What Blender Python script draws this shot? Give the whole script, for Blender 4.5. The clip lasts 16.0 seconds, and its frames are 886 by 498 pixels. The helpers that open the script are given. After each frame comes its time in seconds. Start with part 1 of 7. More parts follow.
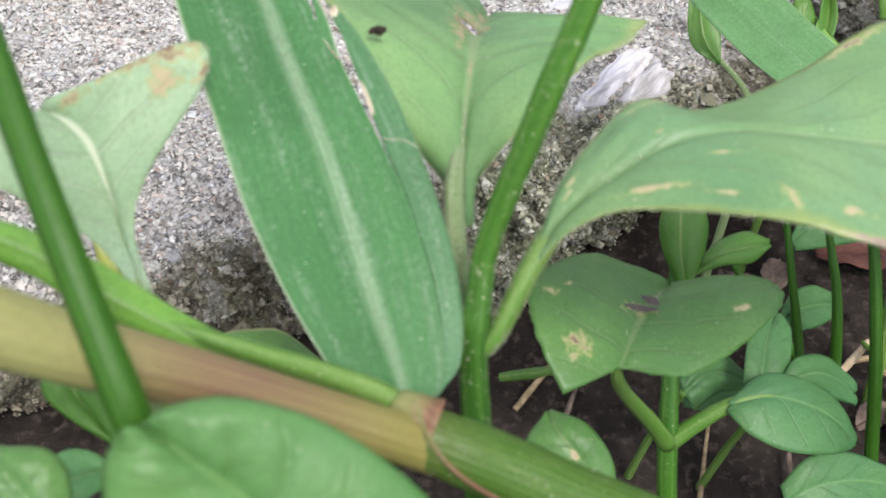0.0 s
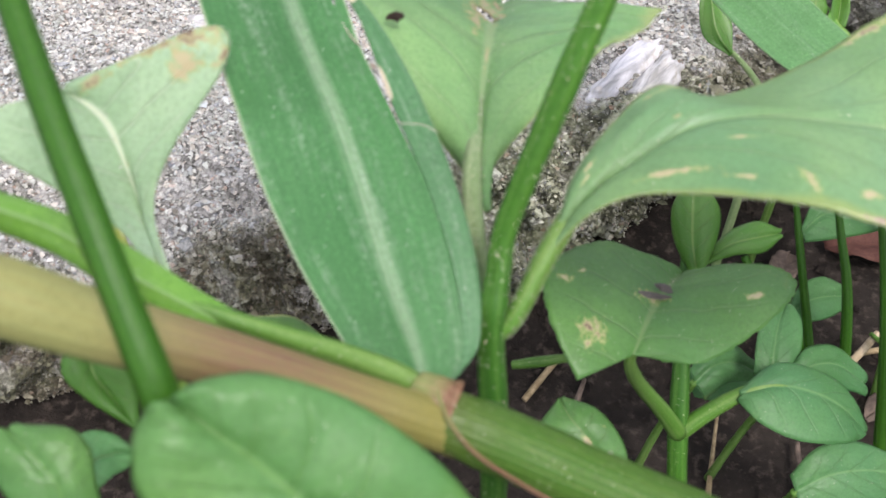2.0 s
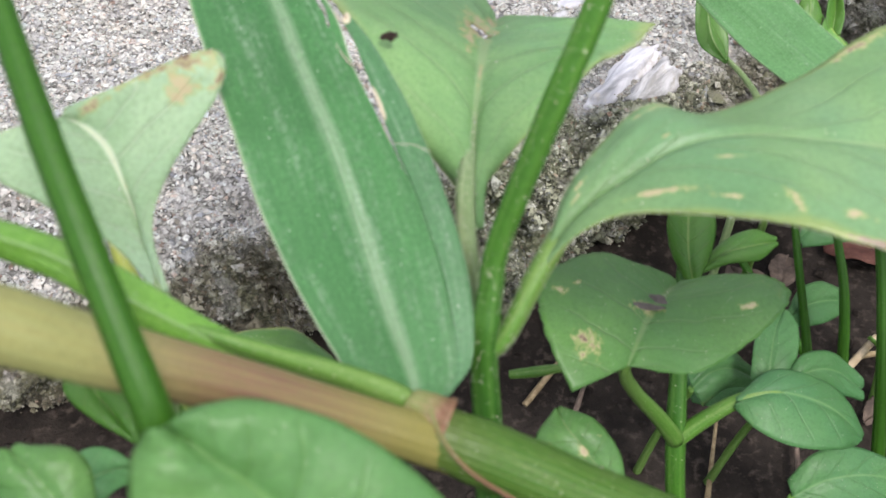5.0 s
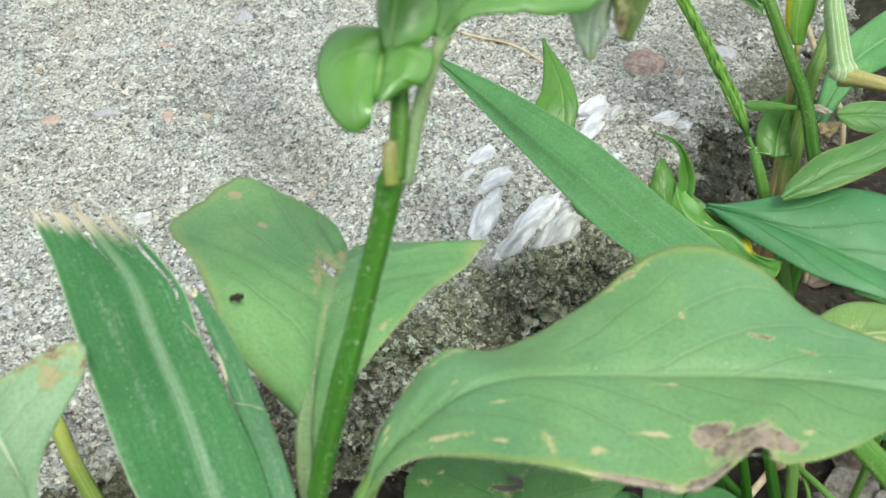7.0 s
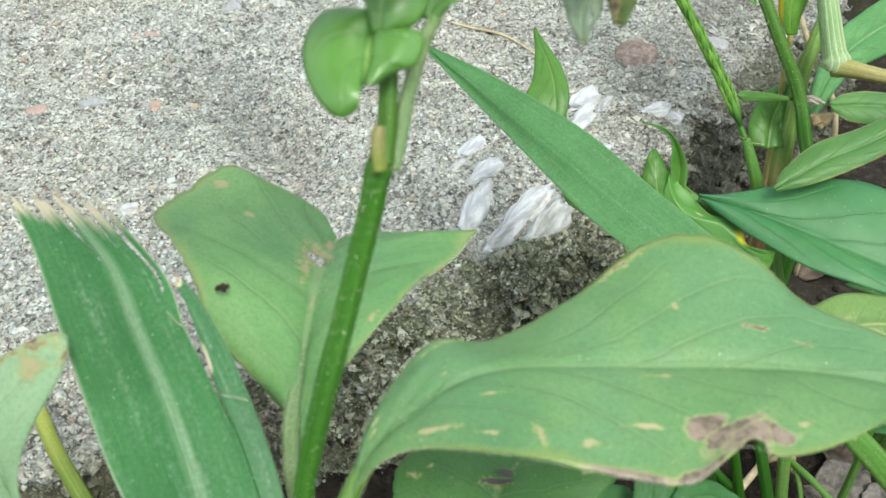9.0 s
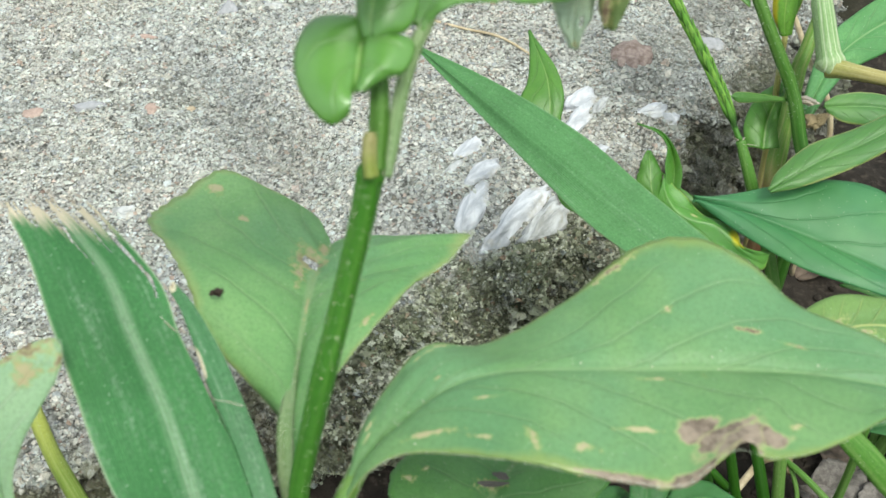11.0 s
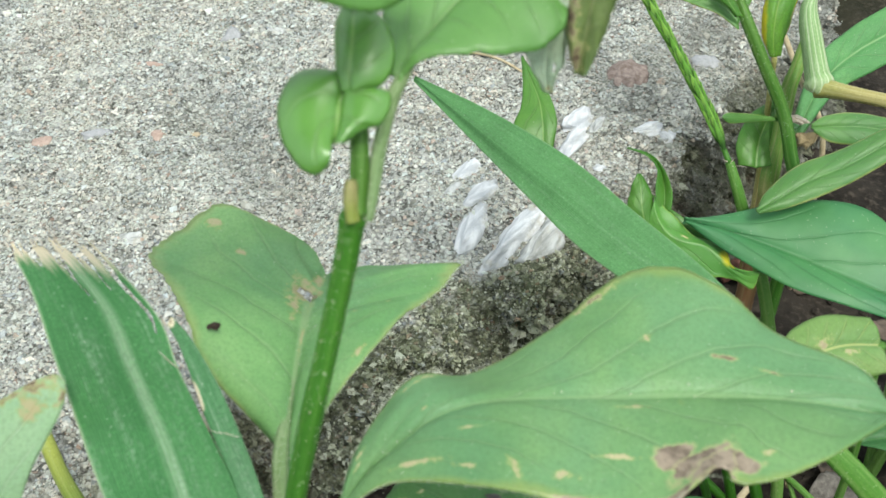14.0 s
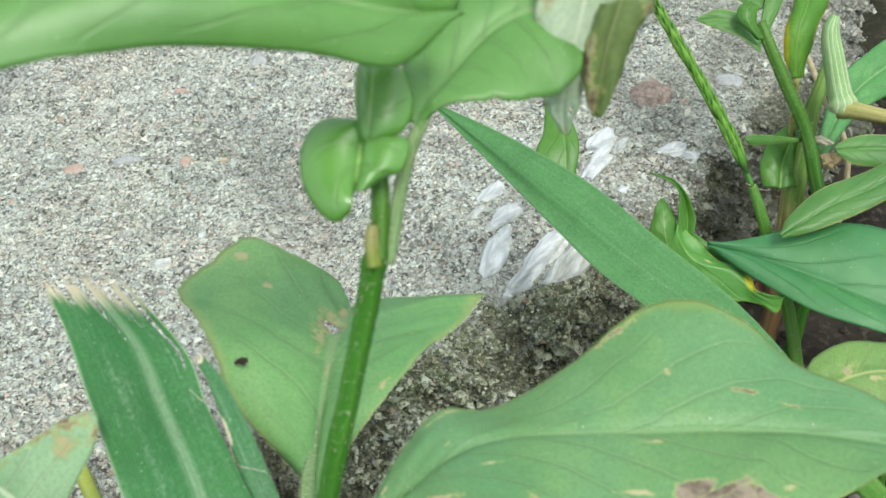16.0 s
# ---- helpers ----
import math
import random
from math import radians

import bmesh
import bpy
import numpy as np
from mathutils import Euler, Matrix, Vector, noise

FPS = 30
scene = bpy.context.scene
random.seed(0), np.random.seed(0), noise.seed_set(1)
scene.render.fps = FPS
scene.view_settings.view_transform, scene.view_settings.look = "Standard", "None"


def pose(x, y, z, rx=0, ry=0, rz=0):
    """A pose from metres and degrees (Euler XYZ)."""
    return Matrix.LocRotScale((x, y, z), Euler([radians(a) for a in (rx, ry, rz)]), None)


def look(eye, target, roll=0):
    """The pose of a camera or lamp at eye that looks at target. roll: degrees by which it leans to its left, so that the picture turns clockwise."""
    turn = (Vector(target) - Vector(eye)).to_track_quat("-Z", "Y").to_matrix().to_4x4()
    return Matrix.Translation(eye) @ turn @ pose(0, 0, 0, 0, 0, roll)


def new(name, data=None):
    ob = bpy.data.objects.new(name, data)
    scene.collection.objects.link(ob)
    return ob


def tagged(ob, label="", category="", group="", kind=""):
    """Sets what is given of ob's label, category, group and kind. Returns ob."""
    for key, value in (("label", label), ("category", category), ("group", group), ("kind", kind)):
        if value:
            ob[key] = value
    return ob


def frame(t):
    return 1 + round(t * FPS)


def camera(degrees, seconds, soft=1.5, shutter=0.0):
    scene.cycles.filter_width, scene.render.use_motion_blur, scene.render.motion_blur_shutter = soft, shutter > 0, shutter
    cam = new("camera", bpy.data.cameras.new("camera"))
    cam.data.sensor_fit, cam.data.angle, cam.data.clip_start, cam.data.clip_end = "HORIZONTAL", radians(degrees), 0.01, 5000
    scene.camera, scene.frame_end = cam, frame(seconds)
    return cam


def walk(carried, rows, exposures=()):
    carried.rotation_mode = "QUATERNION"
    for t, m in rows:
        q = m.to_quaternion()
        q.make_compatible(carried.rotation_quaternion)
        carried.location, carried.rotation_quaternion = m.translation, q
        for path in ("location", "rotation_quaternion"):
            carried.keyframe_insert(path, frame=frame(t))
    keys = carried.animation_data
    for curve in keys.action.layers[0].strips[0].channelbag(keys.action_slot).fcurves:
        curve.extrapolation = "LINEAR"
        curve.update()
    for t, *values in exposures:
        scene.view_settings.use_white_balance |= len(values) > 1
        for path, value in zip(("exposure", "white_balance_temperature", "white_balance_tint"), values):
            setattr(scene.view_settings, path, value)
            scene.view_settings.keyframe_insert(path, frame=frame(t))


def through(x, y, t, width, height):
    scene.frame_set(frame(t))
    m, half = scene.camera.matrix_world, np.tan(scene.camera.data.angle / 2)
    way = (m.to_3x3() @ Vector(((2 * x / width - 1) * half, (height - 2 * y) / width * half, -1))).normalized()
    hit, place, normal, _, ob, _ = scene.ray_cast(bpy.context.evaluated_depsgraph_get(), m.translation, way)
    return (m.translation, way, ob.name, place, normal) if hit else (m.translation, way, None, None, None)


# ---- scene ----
cam = camera(48.60, 16.0)
PATH = [
    (0.0, look((0.0000, 0.0000, 0.2221), (0.0000, 0.1271, 0.0677), 2.35)),
    (0.5, look((-0.0010, -0.0006, 0.2212), (-0.0012, 0.1262, 0.0665), 2.45)),
    (1.0, look((-0.0013, -0.0012, 0.2215), (-0.0012, 0.1257, 0.0670), 2.61)),
    (1.5, look((-0.0011, -0.0012, 0.2221), (-0.0015, 0.1254, 0.0673), 2.37)),
    (2.0, look((-0.0016, -0.0015, 0.2217), (-0.0023, 0.1249, 0.0667), 2.31)),
    (2.5, look((-0.0010, -0.0013, 0.2229), (-0.0014, 0.1255, 0.0682), 2.24)),
    (3.0, look((-0.0016, -0.0016, 0.2223), (-0.0026, 0.1249, 0.0674), 2.18)),
    (5.3, look((0.0004, -0.0004, 0.2260), (-0.0014, 0.1256, 0.0707), 1.39)),
    (5.5, look((0.0067, 0.0018, 0.2315), (0.0053, 0.1297, 0.0778), 0.83)),
    (5.8, look((0.0104, 0.0032, 0.2381), (0.0075, 0.1317, 0.0848), -0.27)),
    (6.0, look((0.0225, 0.0074, 0.2500), (0.0206, 0.1403, 0.1005), -1.89)),
    (6.1, look((0.0261, 0.0085, 0.2557), (0.0235, 0.1430, 0.1076), -3.32)),
    (6.3, look((0.0210, 0.0048, 0.2512), (0.0139, 0.1393, 0.1034), -3.41)),
    (6.5, look((0.0227, 0.0067, 0.2517), (0.0173, 0.1409, 0.1035), -3.17)),
    (6.7, look((0.0317, 0.0048, 0.2590), (0.0265, 0.1422, 0.1137), -5.55)),
    (7.0, look((0.0262, 0.0024, 0.2558), (0.0214, 0.1396, 0.1103), -4.54)),
    (7.5, look((0.0217, 0.0035, 0.2479), (0.0210, 0.1388, 0.1006), -1.97)),
    (8.0, look((0.0242, 0.0031, 0.2517), (0.0232, 0.1388, 0.1048), -2.86)),
    (8.5, look((0.0270, 0.0039, 0.2546), (0.0256, 0.1401, 0.1082), -3.63)),
    (9.0, look((0.0262, 0.0037, 0.2535), (0.0233, 0.1398, 0.1071), -3.89)),
    (9.5, look((0.0266, 0.0037, 0.2541), (0.0231, 0.1398, 0.1076), -4.09)),
    (12.0, look((0.0271, 0.0046, 0.2542), (0.0257, 0.1407, 0.1076), -3.69)),
    (12.5, look((0.0254, 0.0052, 0.2506), (0.0238, 0.1409, 0.1036), -3.14)),
    (13.0, look((0.0279, 0.0049, 0.2546), (0.0264, 0.1413, 0.1083), -3.91)),
    (13.5, look((0.0283, 0.0048, 0.2553), (0.0247, 0.1413, 0.1092), -4.61)),
    (14.0, look((0.0314, 0.0027, 0.2605), (0.0261, 0.1402, 0.1153), -5.73)),
    (14.5, look((0.0331, 0.0054, 0.2616), (0.0258, 0.1434, 0.1170), -6.85)),
    (15.0, look((0.0351, 0.0023, 0.2679), (0.0251, 0.1418, 0.1249), -8.23)),
    (15.5, look((0.0345, 0.0031, 0.2673), (0.0228, 0.1427, 0.1245), -8.58)),
    (16.0, look((0.0328, 0.0038, 0.2647), (0.0219, 0.1430, 0.1216), -7.97)),
]
walk(cam, PATH, [(0.0, 0.91, 6500, 21), (5.3, 0.89, 6500, 19), (6.0, 0.74, 6500, 10), (6.4, 0.74, 6500, 6), (7.0, 0.71, 6500, 1), (13.5, 0.71, 6500, 1), (15.0, 0.65, 6500, -1), (16.0, 0.64, 6500, -2)])
cam.data.dof.use_dof = True
cam.data.dof.focus_distance = 0.30
cam.data.dof.aperture_fstop = 45.0

# ---- daylight: bright overcast, from above and behind the slab ----
SUN_ELEV, SUN_TURN = 62.0, 150.0
world = bpy.data.worlds.new("overcast_sky")
scene.world = world
world.use_nodes = True
wn = world.node_tree
wn.nodes.clear()
sky = wn.nodes.new("ShaderNodeTexSky")
sky.sky_type = "NISHITA"
sky.sun_disc = False
sky.sun_elevation, sky.sun_rotation = radians(SUN_ELEV), radians(SUN_TURN)
sky.air_density, sky.dust_density = 1.0, 4.0
soften = wn.nodes.new("ShaderNodeMixRGB")
soften.inputs["Fac"].default_value = 0.6
soften.inputs["Color2"].default_value = (7.0, 7.3, 7.6, 1)
back = wn.nodes.new("ShaderNodeBackground")
back.inputs["Strength"].default_value = 0.13
wout = wn.nodes.new("ShaderNodeOutputWorld")
wn.links.new(sky.outputs[0], soften.inputs["Color1"])
wn.links.new(soften.outputs[0], back.inputs["Color"])
wn.links.new(back.outputs[0], wout.inputs["Surface"])

sun_data = bpy.data.lights.new("sun", "SUN")
sun_data.energy, sun_data.angle, sun_data.color = 1.95, radians(16), (1.0, 0.97, 0.92)
sun = new("sun", sun_data)
_az, _el = radians(SUN_TURN), radians(SUN_ELEV)
sun.matrix_world = look((math.sin(_az) * math.cos(_el), math.cos(_az) * math.cos(_el), math.sin(_el)), (0, 0, 0))


# ---- small helpers ----
MM = 0.001


def lattice(x, y, seed=0):
    """Smooth value noise in two dimensions, -1 to 1."""
    xi, yi = np.floor(x).astype(np.int64), np.floor(y).astype(np.int64)
    fx, fy = x - xi, y - yi
    fx, fy = fx * fx * (3 - 2 * fx), fy * fy * (3 - 2 * fy)

    def h(a, b):
        n = (a * 374761393 + b * 668265263 + seed * 974711) & 0x7FFFFFFF
        n = ((n ^ (n >> 13)) * 1274126177) & 0x7FFFFFFF
        return ((n ^ (n >> 16)) & 0xFFFF) / 32767.5 - 1
    lo = h(xi, yi) * (1 - fx) + h(xi + 1, yi) * fx
    hi = h(xi, yi + 1) * (1 - fx) + h(xi + 1, yi + 1) * fx
    return lo * (1 - fy) + hi * fy


def rough(x, y, octaves, seed=0):
    out, amp, k = 0, 1.0, 1.0
    for i in range(octaves):
        out = out + amp * lattice(x * k + 17.3 * i, y * k - 9.1 * i, seed + i)
        amp, k = amp * 0.5, k * 2.03
    return out


def curve_points(points, n):
    """n points, evenly spaced, on a smooth line through the given ones (any dimension)."""
    p = np.array(points, float)
    ext = np.vstack([2 * p[0] - p[1], p, 2 * p[-1] - p[-2]])
    dense = []
    for i in range(1, len(ext) - 2):
        a, b, c, d = ext[i - 1:i + 3]
        t = np.linspace(0, 1, 24, endpoint=False)[:, None]
        dense.append(0.5 * (2 * b + (c - a) * t + (2 * a - 5 * b + 4 * c - d) * t ** 2 + (3 * b - a - 3 * c + d) * t ** 3))
    dense = np.vstack(dense + [p[-1:]])
    return dense, np.linspace(0, 1, len(dense))


def sample(points, u):
    dense, s = curve_points(points, 0)
    return np.stack([np.interp(u, s, dense[:, k]) for k in range(dense.shape[1])], -1)


def mesh_ob(name, verts, faces, mat, parent=None, label="", uv=None, smooth=True):
    me = bpy.data.meshes.new(name)
    me.from_pydata([tuple(v) for v in verts], [], faces)
    if uv is not None:
        layer = me.uv_layers.new(name="UVMap")
        idx = np.empty(len(me.loops), int)
        me.loops.foreach_get("vertex_index", idx)
        layer.data.foreach_set("uv", np.asarray(uv, float)[idx].ravel())
    me.materials.append(mat)
    if smooth:
        me.polygons.foreach_set("use_smooth", [True] * len(me.polygons))
    me.update()
    ob = new(name, me)
    if parent is not None:
        ob.parent = parent
    if label:
        tagged(ob, label)
    return ob


def part(name, bm, material, parent, label=""):
    me = bpy.data.meshes.new(name)
    bm.to_mesh(me)
    bm.free()
    me.materials.append(material)
    me.polygons.foreach_set("use_smooth", [True] * len(me.polygons))
    ob = new(name, me)
    ob.parent = parent
    return tagged(ob, label)


def thing(name, label, category, group=""):
    return tagged(new(name), label, category, group)


def leaf(name, rows, mat, parent, label="", nu=46, nh=9, cup=0.0, wavy=0.0, teeth=0.0, bites=(), holes=(), thick=0.28,
         rib=0.25, pucker=0.0, seed=1, ragged=0.0, fringe=0.0, slits=()):
    """A leaf lofted through one edge, the midrib and the other edge, with thickness, a raised midrib, wavy lamina,
    toothed margin, bites out of the margin and holes. Rows in millimetres."""
    edge_a, mid, edge_b = rows
    u = np.linspace(0, 1, nu)
    A, M, B = sample(edge_a, u), sample(mid, u), sample(edge_b, u)
    r = random.Random(seed)
    h = np.linspace(0, 1, nh + 1)
    span = max(np.linalg.norm(A - B, axis=1).max(), 1e-6)
    cols, vs = [], []
    for side, E in ((-1, A), (1, B)):
        order = h[::-1] if side < 0 else h[1:]
        for w in order:
            reach = np.ones(nu)
            for (bs, bu, bw, depth) in bites:
                if bs == side:
                    reach -= depth * np.clip(1 - np.abs((u - bu) / bw) ** 2, 0, 1)
            if teeth:
                reach -= teeth * (0.5 + 0.5 * np.sin(u * 150 + 3 * np.sin(u * 31 + seed))) * (u > 0.12)
            if ragged:
                reach -= ragged * (0.5 + 0.5 * rough(u * 22, u * 0 + seed * 3.7, 3, seed))
            cols.append(M + (E - M) * (w * reach)[:, None])
            vs.append(np.full(nu, 0.5 + 0.5 * side * w))
    P = np.stack(cols, 1)
    V = np.stack(vs, 1)
    U = np.repeat(u[:, None], P.shape[1], 1)
    du = np.gradient(P, axis=0)
    dv = np.gradient(P, axis=1)
    N = np.cross(du, dv)
    N /= np.linalg.norm(N, axis=2, keepdims=True) + 1e-9
    N[:] = np.where((N[..., 2:3].mean() < 0), -N, N)
    a = np.abs(V - 0.5) * 2
    lift = cup * 4 * a * (1 - a) + wavy * rough(U * 5.1 + seed, V * 3.3 + seed, 2, seed) * (0.35 + a)
    lift = lift + rib * np.exp(-(a / 0.07) ** 2) * -1
    if pucker:
        k = np.abs(((U * 9 - a * 1.6) % 1.0) - 0.5) * 2
        lift = lift + pucker * (k ** 0.7) * np.clip(a * 4, 0, 1) * np.clip((1 - a) * 3, 0, 1)
    P = P + N * lift[..., None]
    nv = P.shape[1]
    faces = []
    for i in range(nu - 1):
        for j in range(nv - 1):
            cu, cv = (u[i] + u[i + 1]) / 2, (V[i, j] + V[i, j + 1]) / 2
            if any(((cu - x) / rx) ** 2 + ((cv - y) / ry) ** 2 < 1 + 0.35 * math.sin(7 * math.atan2(cv - y, cu - x) + x * 40) for x, y, rx, ry in holes):
                continue
            if fringe and cu > 1 - fringe * abs(float(rough(np.array([cv * 11.0]), np.array([seed * 2.3]), 3, seed)[0])):
                continue
            if any(cu > su and abs(cv - sv - 0.02 * math.sin(cu * 60)) < sw * (cu - su) / (1 - su) for su, sv, sw in slits):
                continue
            q = i * nv + j
            faces.append((q, q + 1, q + nv + 1, q + nv))
    ob = mesh_ob(name, P.reshape(-1, 3) * MM, faces, mat, parent, label, np.stack([U.ravel(), V.ravel()], 1))
    mod = ob.modifiers.new("thickness", "SOLIDIFY")
    mod.thickness, mod.offset = thick * MM, 0.0
    return ob


def stem(name, line, mat, parent, label="", sides=16, n=60, ribs=0, depth=0.06, bulge=(), flat=1.0):
    """A tapering stalk along a line of (x, y, z, radius) in millimetres, with lengthwise ribs and swollen joints."""
    u = np.linspace(0, 1, n)
    L = sample(line, u)
    C, R = L[:, :3], np.maximum(L[:, 3], 0.05)
    T = np.gradient(C, axis=0)
    T /= np.linalg.norm(T, axis=1, keepdims=True)
    X = np.cross(T, (0.3, -0.8, 0.5))
    X /= np.linalg.norm(X, axis=1, keepdims=True)
    Y = np.cross(T, X)
    for (bu, bw, amount) in bulge:
        R = R * (1 + amount * np.exp(-((u - bu) / bw) ** 2))
    ang = np.linspace(0, 2 * np.pi, sides, endpoint=False)
    prof = 1 + (depth * np.cos(ang * ribs) if ribs else 0 * ang)
    wob = 1 + 0.03 * rough(u * 9, u * 0 + len(name), 2, len(name))
    P = C[:, None] + (R * wob)[:, None, None] * prof[None, :, None] * (np.cos(ang)[None, :, None] * X[:, None] + flat * np.sin(ang)[None, :, None] * Y[:, None])
    faces = []
    for i in range(n - 1):
        for j in range(sides):
            k = (j + 1) % sides
            faces.append((i * sides + j, i * sides + k, (i + 1) * sides + k, (i + 1) * sides + j))
    faces.append(tuple(range(sides))[::-1])
    faces.append(tuple((n - 1) * sides + j for j in range(sides)))
    U = np.repeat(u[:, None], sides, 1)
    V = np.repeat((ang / (2 * np.pi))[None], n, 0)
    return mesh_ob(name, P.reshape(-1, 3) * MM, faces, mat, parent, label, np.stack([U.ravel(), V.ravel()], 1))


def stem_point(line, u):
    p = sample(line, np.array([u, min(u + 0.01, 1.0)]))
    t = p[1, :3] - p[0, :3]
    return p[0, :3], p[0, 3], t / (np.linalg.norm(t) + 1e-9)


def bristles(name, roots, mat, parent, label="", length=0.8, width=0.035, seed=3):
    """Fine hairs, too many to count: each root is (place, direction) in millimetres."""
    r = np.random.RandomState(seed)
    verts, faces = [], []
    for p, d in roots:
        d = np.asarray(d) + r.normal(0, 0.35, 3)
        d = d / np.linalg.norm(d)
        s = np.cross(d, r.normal(0, 1, 3))
        s = s / np.linalg.norm(s) * width
        q = np.cross(d, s)
        L = length * r.uniform(0.5, 1.3)
        b = len(verts)
        verts += [p + s, p - 0.5 * s + 0.87 * q, p - 0.5 * s - 0.87 * q, p + d * L]
        faces += [(b, b + 1, b + 3), (b + 1, b + 2, b + 3), (b + 2, b, b + 3)]
    ob = mesh_ob(name, np.array(verts) * MM, faces, mat, parent, label, smooth=False)
    return tagged(ob, kind="stuff")


# ---- materials ----
class Nodes:
    """Short hand for a material's node tree."""

    def __init__(self, name):
        self.mat = bpy.data.materials.new(name)
        self.mat.use_nodes = True
        self.t = self.mat.node_tree
        self.t.nodes.clear()

    def put(self, value, socket):
        if isinstance(value, bpy.types.NodeSocket):
            self.t.links.new(value, socket)
        elif value is not None:
            socket.default_value = (*value, 1) if isinstance(value, tuple) and len(value) == 3 and socket.type == "RGBA" else value

    def math(self, op, a, b=None, clamp=False):
        n = self.t.nodes.new("ShaderNodeMath")
        n.operation, n.use_clamp = op, clamp
        self.put(a, n.inputs[0])
        self.put(b, n.inputs[1])
        return n.outputs[0]

    def mix(self, fac, a, b, how="MIX"):
        n = self.t.nodes.new("ShaderNodeMixRGB")
        n.blend_type = how
        self.put(fac, n.inputs[0])
        self.put(a, n.inputs[1])
        self.put(b, n.inputs[2])
        return n.outputs[0]

    def band(self, value, lo, hi, a=0.0, b=1.0):
        n = self.t.nodes.new("ShaderNodeMapRange")
        n.interpolation_type = "SMOOTHSTEP"
        for k, v in enumerate((value, lo, hi, a, b)):
            self.put(v, n.inputs[k])
        return n.outputs[0]

    def noise(self, coord, scale, detail=3.0, rough_=0.55, distort=0.0, out="Fac"):
        n = self.t.nodes.new("ShaderNodeTexNoise")
        self.put(coord, n.inputs["Vector"])
        n.inputs["Scale"].default_value, n.inputs["Detail"].default_value = scale, detail
        n.inputs["Roughness"].default_value, n.inputs["Distortion"].default_value = rough_, distort
        return n.outputs[out]

    def cells(self, coord, scale, feature="F1", out="Distance", random_=1.0):
        n = self.t.nodes.new("ShaderNodeTexVoronoi")
        n.feature = feature
        self.put(coord, n.inputs["Vector"])
        n.inputs["Scale"].default_value, n.inputs["Randomness"].default_value = scale, random_
        return n.outputs[out]

    def coord(self, kind="Object"):
        return self.t.nodes.new("ShaderNodeTexCoord").outputs[kind]

    def stretch(self, vec, scale):
        n = self.t.nodes.new("ShaderNodeMapping")
        self.put(vec, n.inputs["Vector"])
        n.inputs["Scale"].default_value = scale
        return n.outputs[0]

    def split(self, vec):
        n = self.t.nodes.new("ShaderNodeSeparateXYZ")
        self.put(vec, n.inputs[0])
        return n.outputs

    def join(self, x, y, z=0.0):
        n = self.t.nodes.new("ShaderNodeCombineXYZ")
        for k, v in enumerate((x, y, z)):
            self.put(v, n.inputs[k])
        return n.outputs[0]

    def ramp(self, fac, stops):
        n = self.t.nodes.new("ShaderNodeValToRGB")
        self.put(fac, n.inputs[0])
        e = n.color_ramp.elements
        while len(e) < len(stops):
            e.new(0.5)
        for k, (p, c) in enumerate(stops):
            e[k].position, e[k].color = p, (*c, 1)
        return n.outputs[0]

    def bump(self, height, strength, distance, under=None):
        n = self.t.nodes.new("ShaderNodeBump")
        n.inputs["Strength"].default_value, n.inputs["Distance"].default_value = strength, distance
        self.put(height, n.inputs["Height"])
        self.put(under, n.inputs["Normal"])
        return n.outputs[0]

    def surface(self, colour, roughness, normal=None, specular=0.5, through=None, share=0.0, sss=0.0):
        p = self.t.nodes.new("ShaderNodeBsdfPrincipled")
        self.put(colour, p.inputs["Base Color"])
        self.put(roughness, p.inputs["Roughness"])
        self.put(normal, p.inputs["Normal"])
        p.inputs["Specular IOR Level"].default_value = specular
        out = self.t.nodes.new("ShaderNodeOutputMaterial")
        last = p.outputs[0]
        if share:
            tr = self.t.nodes.new("ShaderNodeBsdfTranslucent")
            self.put(through, tr.inputs["Color"])
            self.put(normal, tr.inputs["Normal"])
            m = self.t.nodes.new("ShaderNodeMixShader")
            m.inputs[0].default_value = share
            self.t.links.new(last, m.inputs[1])
            self.t.links.new(tr.outputs[0], m.inputs[2])
            last = m.outputs[0]
        self.t.links.new(last, out.inputs["Surface"])
        return self.mat


